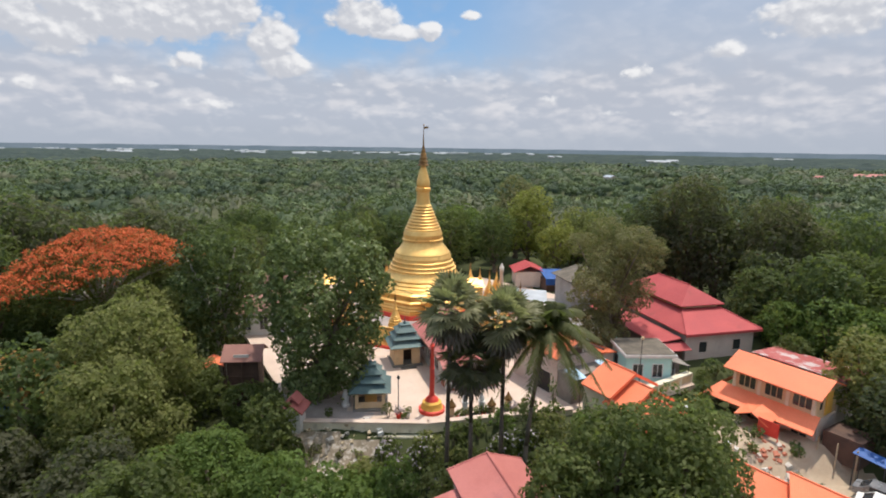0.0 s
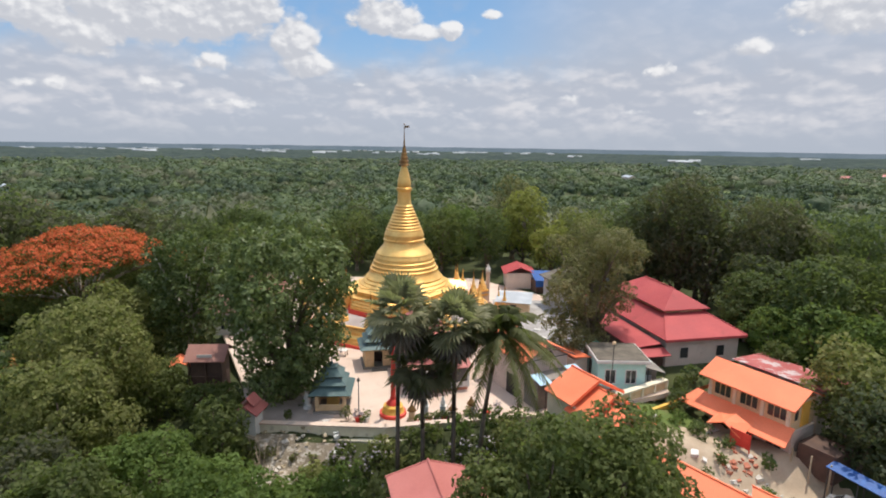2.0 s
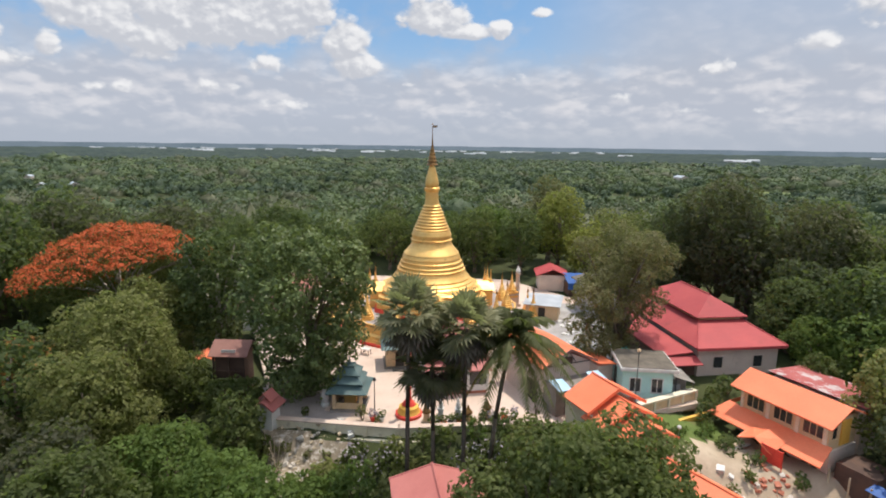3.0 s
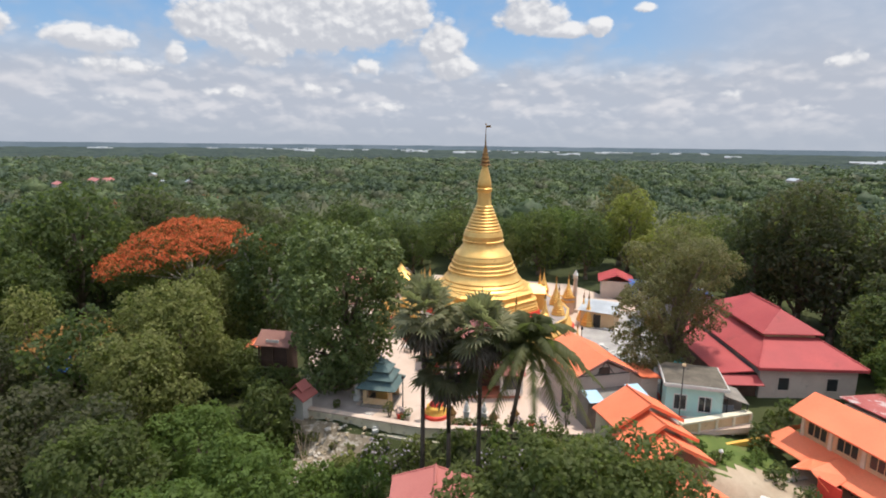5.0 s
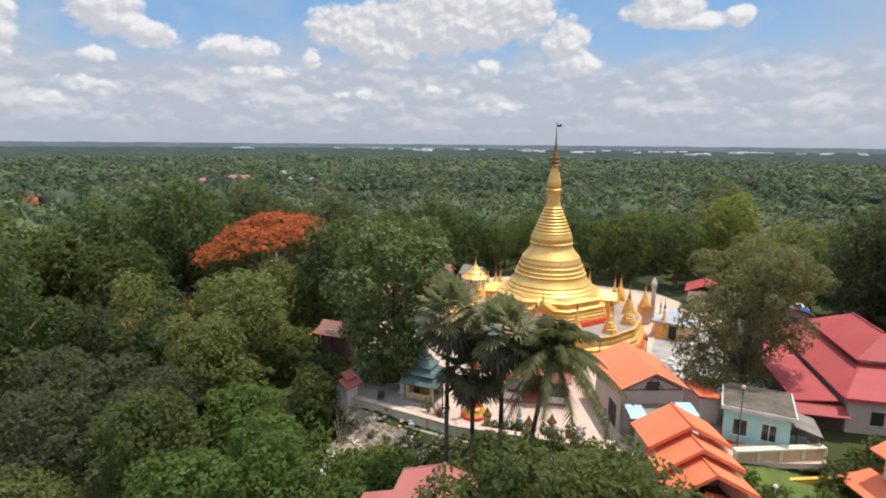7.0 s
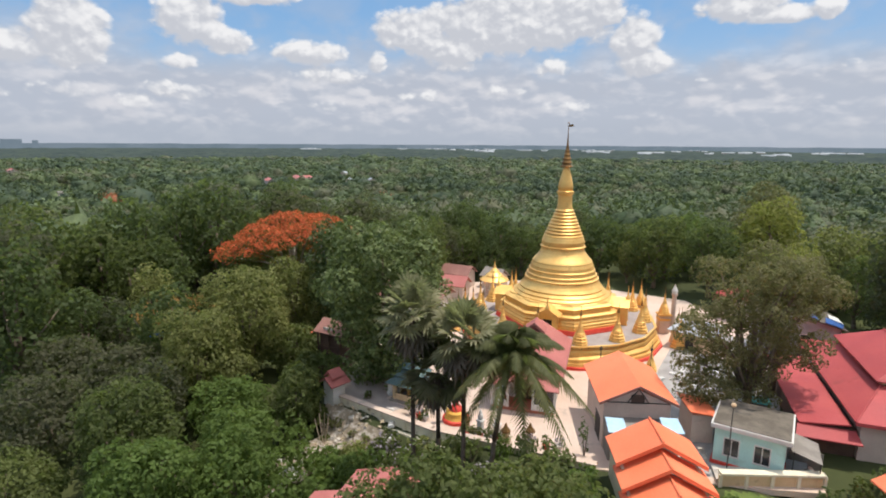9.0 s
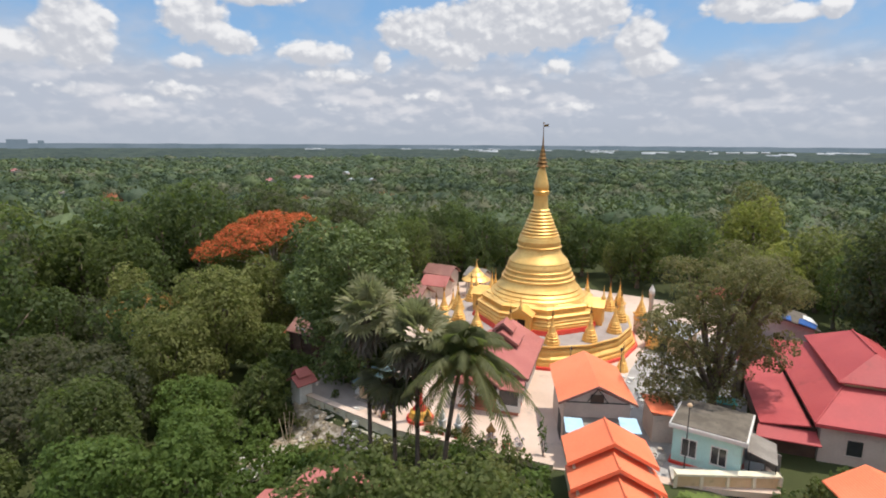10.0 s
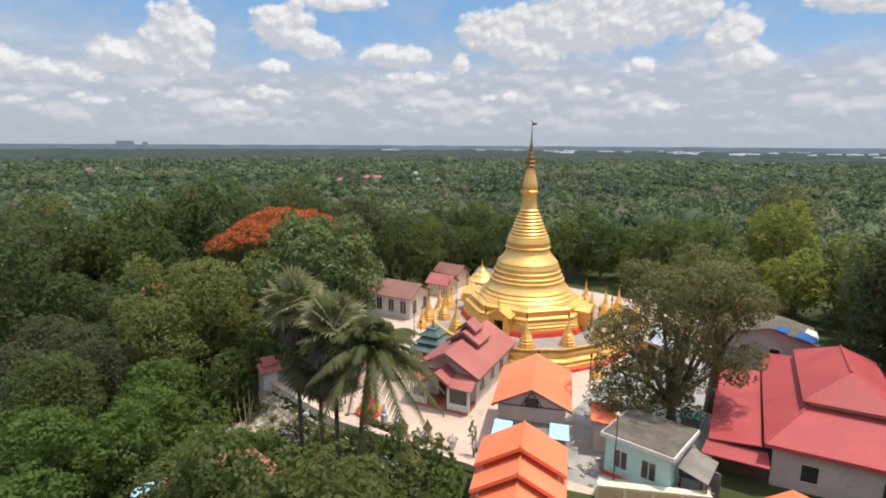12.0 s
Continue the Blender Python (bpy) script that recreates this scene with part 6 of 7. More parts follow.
def in_view(x, y):
    """Whether the walk ever looks that way."""
    a0 = math.degrees(math.atan2(-x, y + 80.0))
    a1 = math.degrees(math.atan2(-(x - 39.0), y + 62.5))
    return y > -62 and a0 > -47 and a1 < 88


def plant_wood():
    rng = np.random.default_rng(77)
    kinds = [
        ("broad_tree", "leafy mid-green tree in the wood round the hill", LEAF_MID, 5.0, 12.5, 0.36), ("broad_tree", "leafy mid-green tree in the wood round the hill", LEAF_MID, 4.3, 11.0, 0.36),
        ("dark_tree", "deep green round tree in the wood round the hill", LEAF_DARK, 5.2, 13.0, 0.36), ("brown_tree", "dull brown-green tree in the wood round the hill", LEAF_BROWN, 4.4, 11.5, 0.34),
        ("sap_tree", "fresh green tree in the wood round the hill", LEAF_SAP, 4.4, 11.0, 0.36), ("olive_tree", "yellow-olive feathery tree in the wood round the hill", LEAF_RAIN, 4.8, 12.0, 0.34),
    ]
    protos = [tree(n, l, 0, 0, r, h, 1.2, m, BARK, 100 + i, 15, r * 0.4, lf, 3.0, "wood", z=0, droop=0.5 if m is LEAF_RAIN else 0.3) for i, (n, l, m, r, h, lf) in enumerate(kinds)]
    near, far = [], []
    placed = [(o.matrix_basis.translation.x, o.matrix_basis.translation.y) for o in bpy.data.objects if o.get("category") == "tree" and o.name.split(".")[0] != "palm_tree" and o not in protos]
    step = 6.6
    for i in range(-22, 23):
        for k in range(-12, 26):
            x, y = i * step + rng.uniform(-2.2, 2.2), k * step + rng.uniform(-2.2, 2.2)
            if not in_view(x, y) or inside(x, y) or math.hypot(x, y) > 135:
                continue
            if math.hypot(x + 41, y + 13) < 14 or (x > -43 and x < -24 and -36 < y < -12) or y < -50 or (y < -33 and -13 < x < 47) or (-25 < x < -13 and -38 < y < -19):
                continue
            if min((x - a) ** 2 + (y - b) ** 2 for a, b in placed) < 24:
                continue
            (near if math.hypot(x - 5, y + 25) < 78 else far).append((x, y))
    west, east = np.array([0.10, 0.09, 0.38, 0.31, 0.05, 0.07]), np.array([0.24, 0.16, 0.28, 0.12, 0.10, 0.10])
    used = set()
    for x, y in near:
        k = int(rng.choice(6, p=west if x < -20 else east))
        s = rng.uniform(0.78, 1.18) * (0.8 if x < -24 and -42 < y < -8 and x > -52 else 1.12 if x < -20 and y < 10 else 0.78 if y > 15 else 1.0)
        m = pose(x, y, float(ground_z(x, y)), 0, 0, rng.uniform(0, 360)) @ Matrix.Diagonal((s, s, s * rng.uniform(0.9, 1.12), 1))
        if k in used:
            copy_thing(protos[k], m)
        else:
            protos[k].matrix_basis = m
            used.add(k)
    return far


FAR_TREES = plant_wood()


def lumpy_crown(rng, leaves_n):
    """A unit crown (radius 1, height 1.5) as a dark core and loose leaf diamonds."""
    lobes = [(0, 0, 0.75, 0.62, 0.85)] + [(0.5 * math.cos(a), 0.5 * math.sin(a), 0.7 + rng.uniform(-0.25, 0.35), rng.uniform(0.34, 0.5), 0.85) for a in rng.uniform(0, 6.28, 7)]
    at, out = crown_points(rng, lobes, 40, 0.1)
    top = at[:, 2] > 0.25
    at, out = at[top], out[top]
    pick = rng.permutation(len(at))[:leaves_n]
    return at[pick], out[pick]


def dome(rng, n_az=6, rows=2):
    """A broad low-poly core of a crown, of unit size and uneven."""
    vs, fs = [], []
    ph = rng.uniform(0, 6.28, 2)
    for i in range(rows + 1):
        e = radians(-22 + 106 * i / rows)
        for k in range(n_az):
            a = k * math.tau / n_az + i * 0.4
            lump = 1 + 0.14 * math.sin(2 * a + ph[0] + 3 * e) + 0.1 * math.sin(3 * a + ph[1] - 4 * e) + rng.uniform(-0.2, 0.2)
            vs.append((math.cos(a) * math.cos(e) * lump, math.sin(a) * math.cos(e) * lump, 0.45 + math.sin(e) * 0.85 * lump))
    for i in range(rows):
        for k in range(n_az):
            fs += [i * n_az + k, i * n_az + (k + 1) % n_az, (i + 1) * n_az + (k + 1) % n_az, (i + 1) * n_az + k]
    return np.array(vs), np.array(fs)


FIELDS = ((150, 500, 62, 46), (330, 620, 90, 60), (470, 560, 70, 55), (60, 640, 50, 34), (-180, 610, 60, 30))


def build_fields():
    for i, (fx, fy, fa, fb) in enumerate(FIELDS):
        f, n = Form(), 40
        for k in range(n):
            a = k * math.tau / n
            wob = 0.93 + 0.06 * math.sin(3 * a + i) + 0.04 * math.sin(7 * a)
            f.v.append((fx + fa * wob * math.cos(a), fy + fb * wob * math.sin(a), float(ground_z(fx, fy)) + 0.6))
        f.f.append(tuple(range(n)))
        setting("field_%d" % (i + 1), f, MEADOW, "light green open field in the far wood", "field")


build_fields()


def build_woods():
    rng = np.random.default_rng(5)
    # leaves in a crown and their length, thinner and larger with distance
    GRADES = {"close": (150, 1.1), "near": (100, 1.5), "middle": (42, 2.7), "far": (15, 5.2)}
    leafy = {g: [lumpy_crown(rng, n) for _ in range(6)] for g, (n, _) in GRADES.items()}
    cores = [dome(rng) for _ in range(9)]
    sets = [dict(lv=[], lq=[], dv=[], dq=[], ln=0, dn=0) for _ in range(5)]

    def put(x, y, reach, bloom=False):
        tone = 1.3 * noise.noise(Vector((x * 0.012, y * 0.012, 0.3))) + rng.normal(0, 0.36)
        k = 4 if bloom else 1 if tone < -0.28 else 0 if tone < 0.22 else 2 if tone < 0.5 else 3
        S = sets[k]
        s = 5.8 * math.exp(rng.normal(0, 0.28)) * {"close": 1.0, "near": 1.0, "middle": 1.2, "far": 1.9}[reach]
        h = s * rng.uniform(0.6, 0.95) * (0.65 if reach == "far" else 1.0)
        a = rng.uniform(0, 6.28)
        R = np.array([[math.cos(a), -math.sin(a), 0], [math.sin(a), math.cos(a), 0], [0, 0, 1]]) * np.array([s, s, h])[:, None]
        off = np.array([x, y, float(ground_z(x, y)) + rng.uniform(0.0, 5.0)])
        dv, dq = cores[int(rng.integers(9))]
        S["dv"].append(dv * 0.74 @ R.T + off)
        S["dq"].append(dq + S["dn"])
        S["dn"] += len(dv)
        at, out = leafy[reach][int(rng.integers(6))]
        length = GRADES[reach][1]
        v, q = leaves(rng, at @ R.T + off, out, length, length * 0.8, 0.2, 0.4)
        S["lv"].append(v)
        S["lq"].append(q + S["ln"])
        S["ln"] += len(v)

    for x, y in FAR_TREES:
        put(x, y, "close")
    # outwards in rings, wider apart with distance
    r = 125.0
    while r < 1750:
        gap = 8.6 + (r - 125) * 0.010
        n = int(math.tau * r / gap)
        for k in range(n):
            a = k * math.tau / n + rng.uniform(-0.6, 0.6) * gap / r
            rr = r + rng.uniform(-0.7, 0.7) * gap
            x, y = rr * math.cos(a), rr * math.sin(a)
            if not in_view(x, y) or (math.hypot(x, y) < 135 and r < 135):
                continue
            if any(((x - fx) / fa) ** 2 + ((y - fy) / fb) ** 2 < 1 for fx, fy, fa, fb in FIELDS):
                continue
            field = noise.noise(Vector((x * 0.004, y * 0.004, 7.7)))
            if r > 420 and field > 0.46:
                continue
            put(x, y, "close" if r < 220 else "near" if r < 400 else "middle" if r < 850 else "far")
        r += gap * 0.92
    for x, y, n in ((-440, 48, 9), (-455, 168, 5), (-350, 252, 3), (-290, 335, 2), (-235, 258, 5), (-330, 255, 4), (-425, 165, 7), (-205, 120, 2)):
        for _ in range(n):
            put(x + rng.normal(0, 9), y + rng.normal(0, 6), "close", True)
    for k, S in enumerate(sets):
        for v, q, nm in ((S["lv"], S["lq"], "far_wood_leaves"), (S["dv"], S["dq"], "far_wood")):
            if v:
                ob = new(nm, quick_mesh(nm, np.concatenate(v), np.concatenate(q), 4, nm == "far_wood"))
                ob.data.materials.append(WOODS[k])
                tagged(ob, "tree crowns of the wood stretching over the plain", "woods", kind="stuff")
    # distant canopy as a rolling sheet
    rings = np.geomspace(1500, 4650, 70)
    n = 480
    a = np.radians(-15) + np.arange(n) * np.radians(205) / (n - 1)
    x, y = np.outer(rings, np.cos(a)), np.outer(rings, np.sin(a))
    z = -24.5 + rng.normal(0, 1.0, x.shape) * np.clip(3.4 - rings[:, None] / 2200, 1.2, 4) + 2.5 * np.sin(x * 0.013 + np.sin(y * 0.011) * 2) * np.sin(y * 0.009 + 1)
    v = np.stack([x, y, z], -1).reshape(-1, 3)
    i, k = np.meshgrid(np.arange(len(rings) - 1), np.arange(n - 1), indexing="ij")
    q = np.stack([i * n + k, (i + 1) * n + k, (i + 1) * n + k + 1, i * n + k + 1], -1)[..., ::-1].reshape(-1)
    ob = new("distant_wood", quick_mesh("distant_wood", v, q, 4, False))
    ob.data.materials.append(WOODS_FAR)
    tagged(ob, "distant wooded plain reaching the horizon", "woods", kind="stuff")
    # the last line of land: a glowing strip, haze put into its colour
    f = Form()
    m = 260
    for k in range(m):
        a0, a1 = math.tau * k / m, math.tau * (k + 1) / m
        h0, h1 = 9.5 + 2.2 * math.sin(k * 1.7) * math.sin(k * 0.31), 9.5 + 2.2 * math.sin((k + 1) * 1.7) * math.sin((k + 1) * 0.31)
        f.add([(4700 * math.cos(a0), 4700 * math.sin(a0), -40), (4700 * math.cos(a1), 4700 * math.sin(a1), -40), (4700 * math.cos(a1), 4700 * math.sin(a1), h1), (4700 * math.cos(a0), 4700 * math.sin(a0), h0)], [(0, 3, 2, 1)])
    setting("backdrop", f, HORIZON, "glowing strip painted haze blue along the horizon", "backdrop")


build_woods()

# ---- shrubs and yards ----


def shrub(name, label, x, y, r, h, mat, seed, leaf=0.26, density=4.0, bloom=None, z=None, group="shrubs"):
    rng = np.random.default_rng(seed)
    z = float(ground_z(x, y)) if z is None else z
    t = thing(name, label, "shrub", x, y, z, rng.uniform(0, 360), group)
    lobes = [(rng.uniform(-0.6, 0.6) * r, rng.uniform(-0.6, 0.6) * r, h * rng.uniform(0.3, 0.72), r * rng.uniform(0.4, 0.62), 0.85 * h / (2 * r) + 0.35) for _ in range(7)]
    at, out = crown_points(rng, lobes, density / (leaf * leaf) * 0.18)
    above = at[:, 2] > 0
    at, out = at[above], out[above]
    v, q = leaves(rng, at, out, leaf * 1.5, leaf, 0.3)
    part("foliage", quick_mesh("foliage", v, q, 4), mat, t)
    stems = Form()
    for k in range(4):
        a = k * 1.6
        stems.tube((0, 0, -0.3), (0.5 * r * math.cos(a), 0.5 * r * math.sin(a), h * 0.6), 0.05, 0.02, 5)
    part("stem", stems, BARK, t)
    if bloom:
        k = rng.permutation(len(at))[: len(at) // 3]
        v, q = leaves(rng, at[k] + out[k] * 0.1, out[k], leaf, leaf * 0.9, 0.1)
        blossom = part("blossom", quick_mesh("blossom", v, q, 4), bloom, t, "pale blossom")
        tagged(blossom, "pale blossom", kind="stuff")
    return t


def plant_shrubs():
    rng = np.random.default_rng(9)
    wall_foot = [
        (-2.6, -35.4, 1.7, 2.6, LEAF_MID, PALE_BLOOM), (-0.2, -35.6, 1.6, 2.8, LEAF_MID, PALE_BLOOM), (7.0, -35.0, 1.5, 2.9, LEAF_MID, PALE_BLOOM), (9.6, -34.6, 1.5, 3.0, LEAF_MID, PALE_BLOOM),
        (2.2, -36.0, 1.8, 2.6, LEAF_RAIN, None), (4.6, -35.6, 1.8, 2.7, LEAF_MID, None), (12.0, -34.0, 1.8, 3.4, LEAF_RAIN, None), (14.3, -33.8, 1.6, 3.2, LEAF_SAP, None),
        (16.0, -36.2, 1.8, 3.4, LEAF_MID, None), (0.6, -34.2, 1.2, 2.0, LEAF_RAIN, None), (3.0, -33.9, 1.2, 2.3, LEAF_MID, None), (5.2, -33.5, 1.2, 2.2, LEAF_MID, None),
        (7.6, -33.1, 1.2, 2.4, LEAF_SAP, None), (9.9, -32.6, 1.2, 2.6, LEAF_DARK, None), (15.6, -34.6, 1.4, 3.0, LEAF_SAP, None),
    ]
    west_slope = [
        (-4.6, -39.4, 2.0, 2.2, LEAF_SAP, None), (-6.4, -40.0, 1.4, 1.6, LEAF_SAP, None), (-1.6, -39.6, 2.4, 3.2, LEAF_SAP, None), (-4.0, -43.6, 2.2, 3.2, LEAF_SAP, None),
        (-1.2, -44.0, 2.0, 2.6, LEAF_SAP, None), (-7.4, -42.6, 2.2, 3.6, LEAF_SAP, None), (-1.4, -47.6, 2.2, 3.4, LEAF_SAP, None), (-11.2, -38.6, 2.2, 3.4, LEAF_SAP, None),
        (-9.6, -44.8, 1.8, 2.6, LEAF_SAP, None), (-6.2, -45.6, 2.0, 3.2, LEAF_SAP, None), (-8.0, -37.4, 0.5, 0.6, LEAF_OLIVE, None), (-10.0, -39.6, 0.7, 1.0, LEAF_MID, None),
        (-8.9, -40.6, 0.5, 0.7, LEAF_SAP, None),
    ]
    east_slope = [
        (1.2, -40.2, 2.2, 3.0, LEAF_RAIN, None), (4.0, -40.0, 2.0, 2.8, LEAF_MID, None), (8.4, -42.0, 2.2, 3.4, LEAF_MID, None), (7.4, -38.4, 2.2, 3.0, LEAF_SAP, None),
        (15.8, -40.0, 2.2, 4.0, LEAF_RAIN, None), (10.6, -37.0, 1.8, 2.6, LEAF_MID, None), (13.2, -38.0, 2.2, 3.4, LEAF_MID, None), (18.5, -39.5, 2.0, 3.6, LEAF_MID, None),
        (20.4, -42.5, 2.2, 3.8, LEAF_MID, None), (21.5, -46.5, 2.6, 4.4, LEAF_MID, None), (8.5, -47.0, 2.4, 4.6, LEAF_SAP, None), (10.8, -39.8, 2.0, 3.2, LEAF_RAIN, None),
        (5.8, -39.2, 1.8, 2.6, LEAF_MID, None),
    ]
    path_edge = [
        (-4.4, -37.4, 1.6, 2.2, LEAF_RAIN, None), (-3.4, -35.6, 1.1, 1.6, LEAF_MID, PALE_BLOOM), (-9.4, -34.4, 0.8, 1.1, LEAF_OLIVE, None),
        (-6.6, -39.0, 1.5, 2.0, LEAF_SAP, None), (-5.6, -34.6, 0.5, 0.7, LEAF_RAIN, None),
        (-5.2, -36.6, 1.5, 1.5, LEAF_RAIN, None), (-12.2, -35.6, 2.0, 2.8, LEAF_RAIN, None), (-9.8, -36.0, 0.6, 0.8, LEAF_MID, None), (-7.2, -34.7, 0.5, 0.7, LEAF_OLIVE, None),
        (-10.6, -34.6, 0.7, 1.0, LEAF_DARK, None),
    ]
    gardens = [
        (24.6, -29.4, 0.8, 1.0, LEAF_SAP, None), (26.0, -30.4, 0.7, 0.8, LEAF_SAP, None), (25.4, -31.4, 0.6, 1.2, LEAF_MID, None), (29.8, -27.4, 0.8, 1.0, LEAF_SAP, None),
        (30.4, -30.2, 0.9, 1.2, LEAF_DARK, None), (31.4, -28.8, 1.0, 1.6, LEAF_DARK, None), (31.6, -23.6, 1.2, 2.4, LEAF_DARK, None), (30.4, -24.6, 1.3, 2.3, LEAF_DARK, None),
        (30.2, -25.9, 0.8, 1.4, LEAF_MID, None), (26.8, -29.0, 0.6, 0.6, LEAF_SAP, None), (28.8, -28.6, 0.7, 0.7, LEAF_SAP, None), (31.2, -33.4, 0.7, 1.3, LEAF_MID, None),
        (29.4, -34.8, 0.6, 1.2, LEAF_MID, None), (32.4, -31.6, 0.8, 1.4, LEAF_DARK, None), (35.4, -33.6, 0.9, 1.5, LEAF_DARK, None), (34.6, -35.4, 0.6, 0.9, LEAF_SAP, None),
    ]
    gardens += [(35.0, -19.3, 1.2, 2.0, LEAF_DARK, None), (38.0, -19.6, 1.3, 2.2, LEAF_DARK, None), (41.0, -18.8, 1.3, 2.3, LEAF_MID, None), (33.2, -20.6, 1.0, 1.6, LEAF_MID, None), (43.6, -17.6, 1.3, 2.4, LEAF_DARK, None)]
    court_edge = [
        (12.2, -32.1, 1.2, 2.6, LEAF_MID, None), (-9.0, -30.6, 0.5, 0.9, LEAF_MID, None), (-3.2, -30.9, 0.6, 1.6, LEAF_OLIVE, None), (-1.8, -31.2, 0.4, 0.8, LEAF_MID, None),
        (7.4, -31.6, 0.6, 1.5, LEAF_OLIVE, None), (9.4, -30.8, 0.7, 1.4, LEAF_OLIVE, None), (10.8, -30.2, 0.6, 1.6, LEAF_DARK, None),
    ]
    spots = wall_foot + west_slope + east_slope + path_edge + gardens + court_edge
    for i, (x, y, r, h, m, b) in enumerate(spots):
        what = "pale-flowering bush below the court wall" if b else "leafy green shrub beside the court wall" if y > -34 and x < 16 else "leafy green shrub on the slope" if x < 22 else "leafy green garden shrub by the houses"
        inside_court = y > -32.2 and x < 14
        shrub("shrub", what, x, y, r, h, m, 300 + i, 0.2 if r < 1.2 else 0.27, 3.6, b, 0.0 if inside_court else None)
    # clipped creeper on the shed's corner
    shrub("creeper", "tall narrow dark creeper on the shed corner", 13.3, -28.6, 0.5, 3.6, LEAF_DARK, 399, 0.22, 4.0, None, 0.0)


plant_shrubs()


def stones(name, label, x, y, z, spread, n, size, mat, seed, flat=0.7):
    """A heap of broken pieces, each angular; one heap is one thing, its pieces parts."""
    rng = np.random.default_rng(seed)
    t = thing(name, label, "rubble", x, y, z, 0, "rubble heaps")
    protos = []
    for _ in range(4):
        f = Form()
        pts = [(sx * rng.uniform(0.6, 1.0), sy * rng.uniform(0.6, 1.0), sz * rng.uniform(0.5, 0.9) * flat) for sz in (-1, 1) for sy in (-1, 1) for sx in (-1, 1)]
        f.add(pts, [(0, 2, 3, 1), (4, 5, 7, 6), (0, 1, 5, 4), (2, 6, 7, 3), (0, 4, 6, 2), (1, 3, 7, 5)])
        me = f.mesh("stone")
        me.materials.append(mat)
        protos.append(me)
    for k in range(n):
        ob = new("stone", protos[int(rng.integers(4))])
        ob.parent = t
        s = size * rng.uniform(0.4, 1.4)
        px, py = rng.normal(0, spread, 2)
        ob.matrix_basis = pose(px, py, float(ground_z(x + px, y + py) - ground_z(x, y)) + s * 0.35, rng.uniform(-25, 25), rng.uniform(-25, 25), rng.uniform(0, 360)) @ Matrix.Scale(s, 4)


def yards():
    def sheet(name, poly, mat, label, lift=0.05):
        f = Form()
        xs = [p[0] for p in poly]
        ys = [p[1] for p in poly]
        n = 26
        idx = {}
        for i in range(n + 1):
            for k in range(n + 1):
                x, y = min(xs) + (max(xs) - min(xs)) * i / n, min(ys) + (max(ys) - min(ys)) * k / n
                idx[i, k] = len(f.v)
                f.v.append((x, y, float(ground_z(x, y)) + lift))
        for i in range(n):
            for k in range(n):
                a = f.v[idx[i, k]]
                if inside(a[0] + 0.2, a[1] + 0.2, poly):
                    f.f.append((idx[i, k], idx[i + 1, k], idx[i + 1, k + 1], idx[i, k + 1]))
        setting(name, f, mat, label, "ground", True)

    sheet("yard_1", [(23.5, -33.0), (33.5, -27.0), (45, -38), (45, -52), (30, -52), (22, -42)], SAND, "bare sandy yard strewn with rubble before the houses", 0.12)
    sheet("yard_2", [(22.8, -32.4), (24.2, -27.2), (31.0, -23.4), (32.6, -27.0), (26.0, -32.8)], GRASS, "small grassy garden below the terrace wall", 0.07)
    sheet("yard_3", [(-12.0, -33.2), (-3.5, -33.9), (-6.4, -37.0), (-7.4, -48.0), (-10.4, -48.0), (-10.6, -36.0)], LITTER, "eroded sandy path with litter below the wall", 0.3)
    k = thing("garden_kerb", "low brick kerb along the garden's edge", "kerb", 25.6, -32.6, -2.0, 29)
    part("kerb", Form().box(0, 9.0, -0.12, 0.12, -1.4, 0.25), BRICK, k)
    part("coping", Form().box(0, 9.0, -0.2, 0.2, 0.25, 0.33), STONE, k)
    stones("stone_heap", "heap of pale broken stone in the yard", 33.6, -35.6, float(ground_z(33.6, -35.6)), 1.1, 26, 0.34, STONE, 1)
    stones("stone_heap", "heap of pale broken stone in the yard", 30.0, -35.4, float(ground_z(30, -35.4)), 0.9, 22, 0.3, WHITE, 2)
    stones("brick_heap", "heap of broken red brick in the yard", 33.0, -33.6, float(ground_z(33, -33.6)), 0.8, 26, 0.22, BRICK, 3)
    stones("stone_heap", "scattered pale stones on the path below the wall", -9.0, -42.0, float(ground_z(-9, -42)) + 0.25, 1.0, 30, 0.22, WHITE, 4)
    stones("stone_heap", "scattered pale stones on the path below the wall", -8.6, -36.4, float(ground_z(-8.6, -36.4)) + 0.25, 1.4, 18, 0.22, STONE, 5)
    stones("stone_heap", "scattered pale blocks below the wall", -4.0, -34.4, float(ground_z(-4, -34.4)), 1.3, 10, 0.24, WHITE, 6)
    stones("stone_heap", "small pale rubble strewn along the path below the wall", -8.4, -38.6, float(ground_z(-8.4, -38.6)) + 0.25, 1.5, 60, 0.16, STONE, 14)
    stones("stone_heap", "broken stone strewn along the path below the wall", -7.6, -35.2, float(ground_z(-7.6, -35.2)) + 0.25, 1.8, 50, 0.16, WALL_TAN, 15)
    stones("stone_heap", "small pale rubble strewn along the path below the wall", -9.2, -45.4, float(ground_z(-9.2, -45.4)) + 0.25, 1.4, 50, 0.18, WHITE, 16)
    stones("stone_heap", "pale rubble below the wall's foot", -5.4, -34.9, float(ground_z(-5.4, -34.9)), 1.4, 40, 0.14, STONE, 17)
    stones("stone_heap", "rubble beside the turquoise house", 21.2, -23.6, 0.0, 0.9, 16, 0.25, STONE, 7)
    stones("stone_heap", "pale rubble strewn along the lane", 20.8, -14.0, 0.0, 1.7, 40, 0.3, WHITE, 8)
    stones("stone_heap", "pale rubble strewn along the lane", 18.6, -9.0, 0.0, 1.6, 34, 0.3, WHITE, 9)


yards()


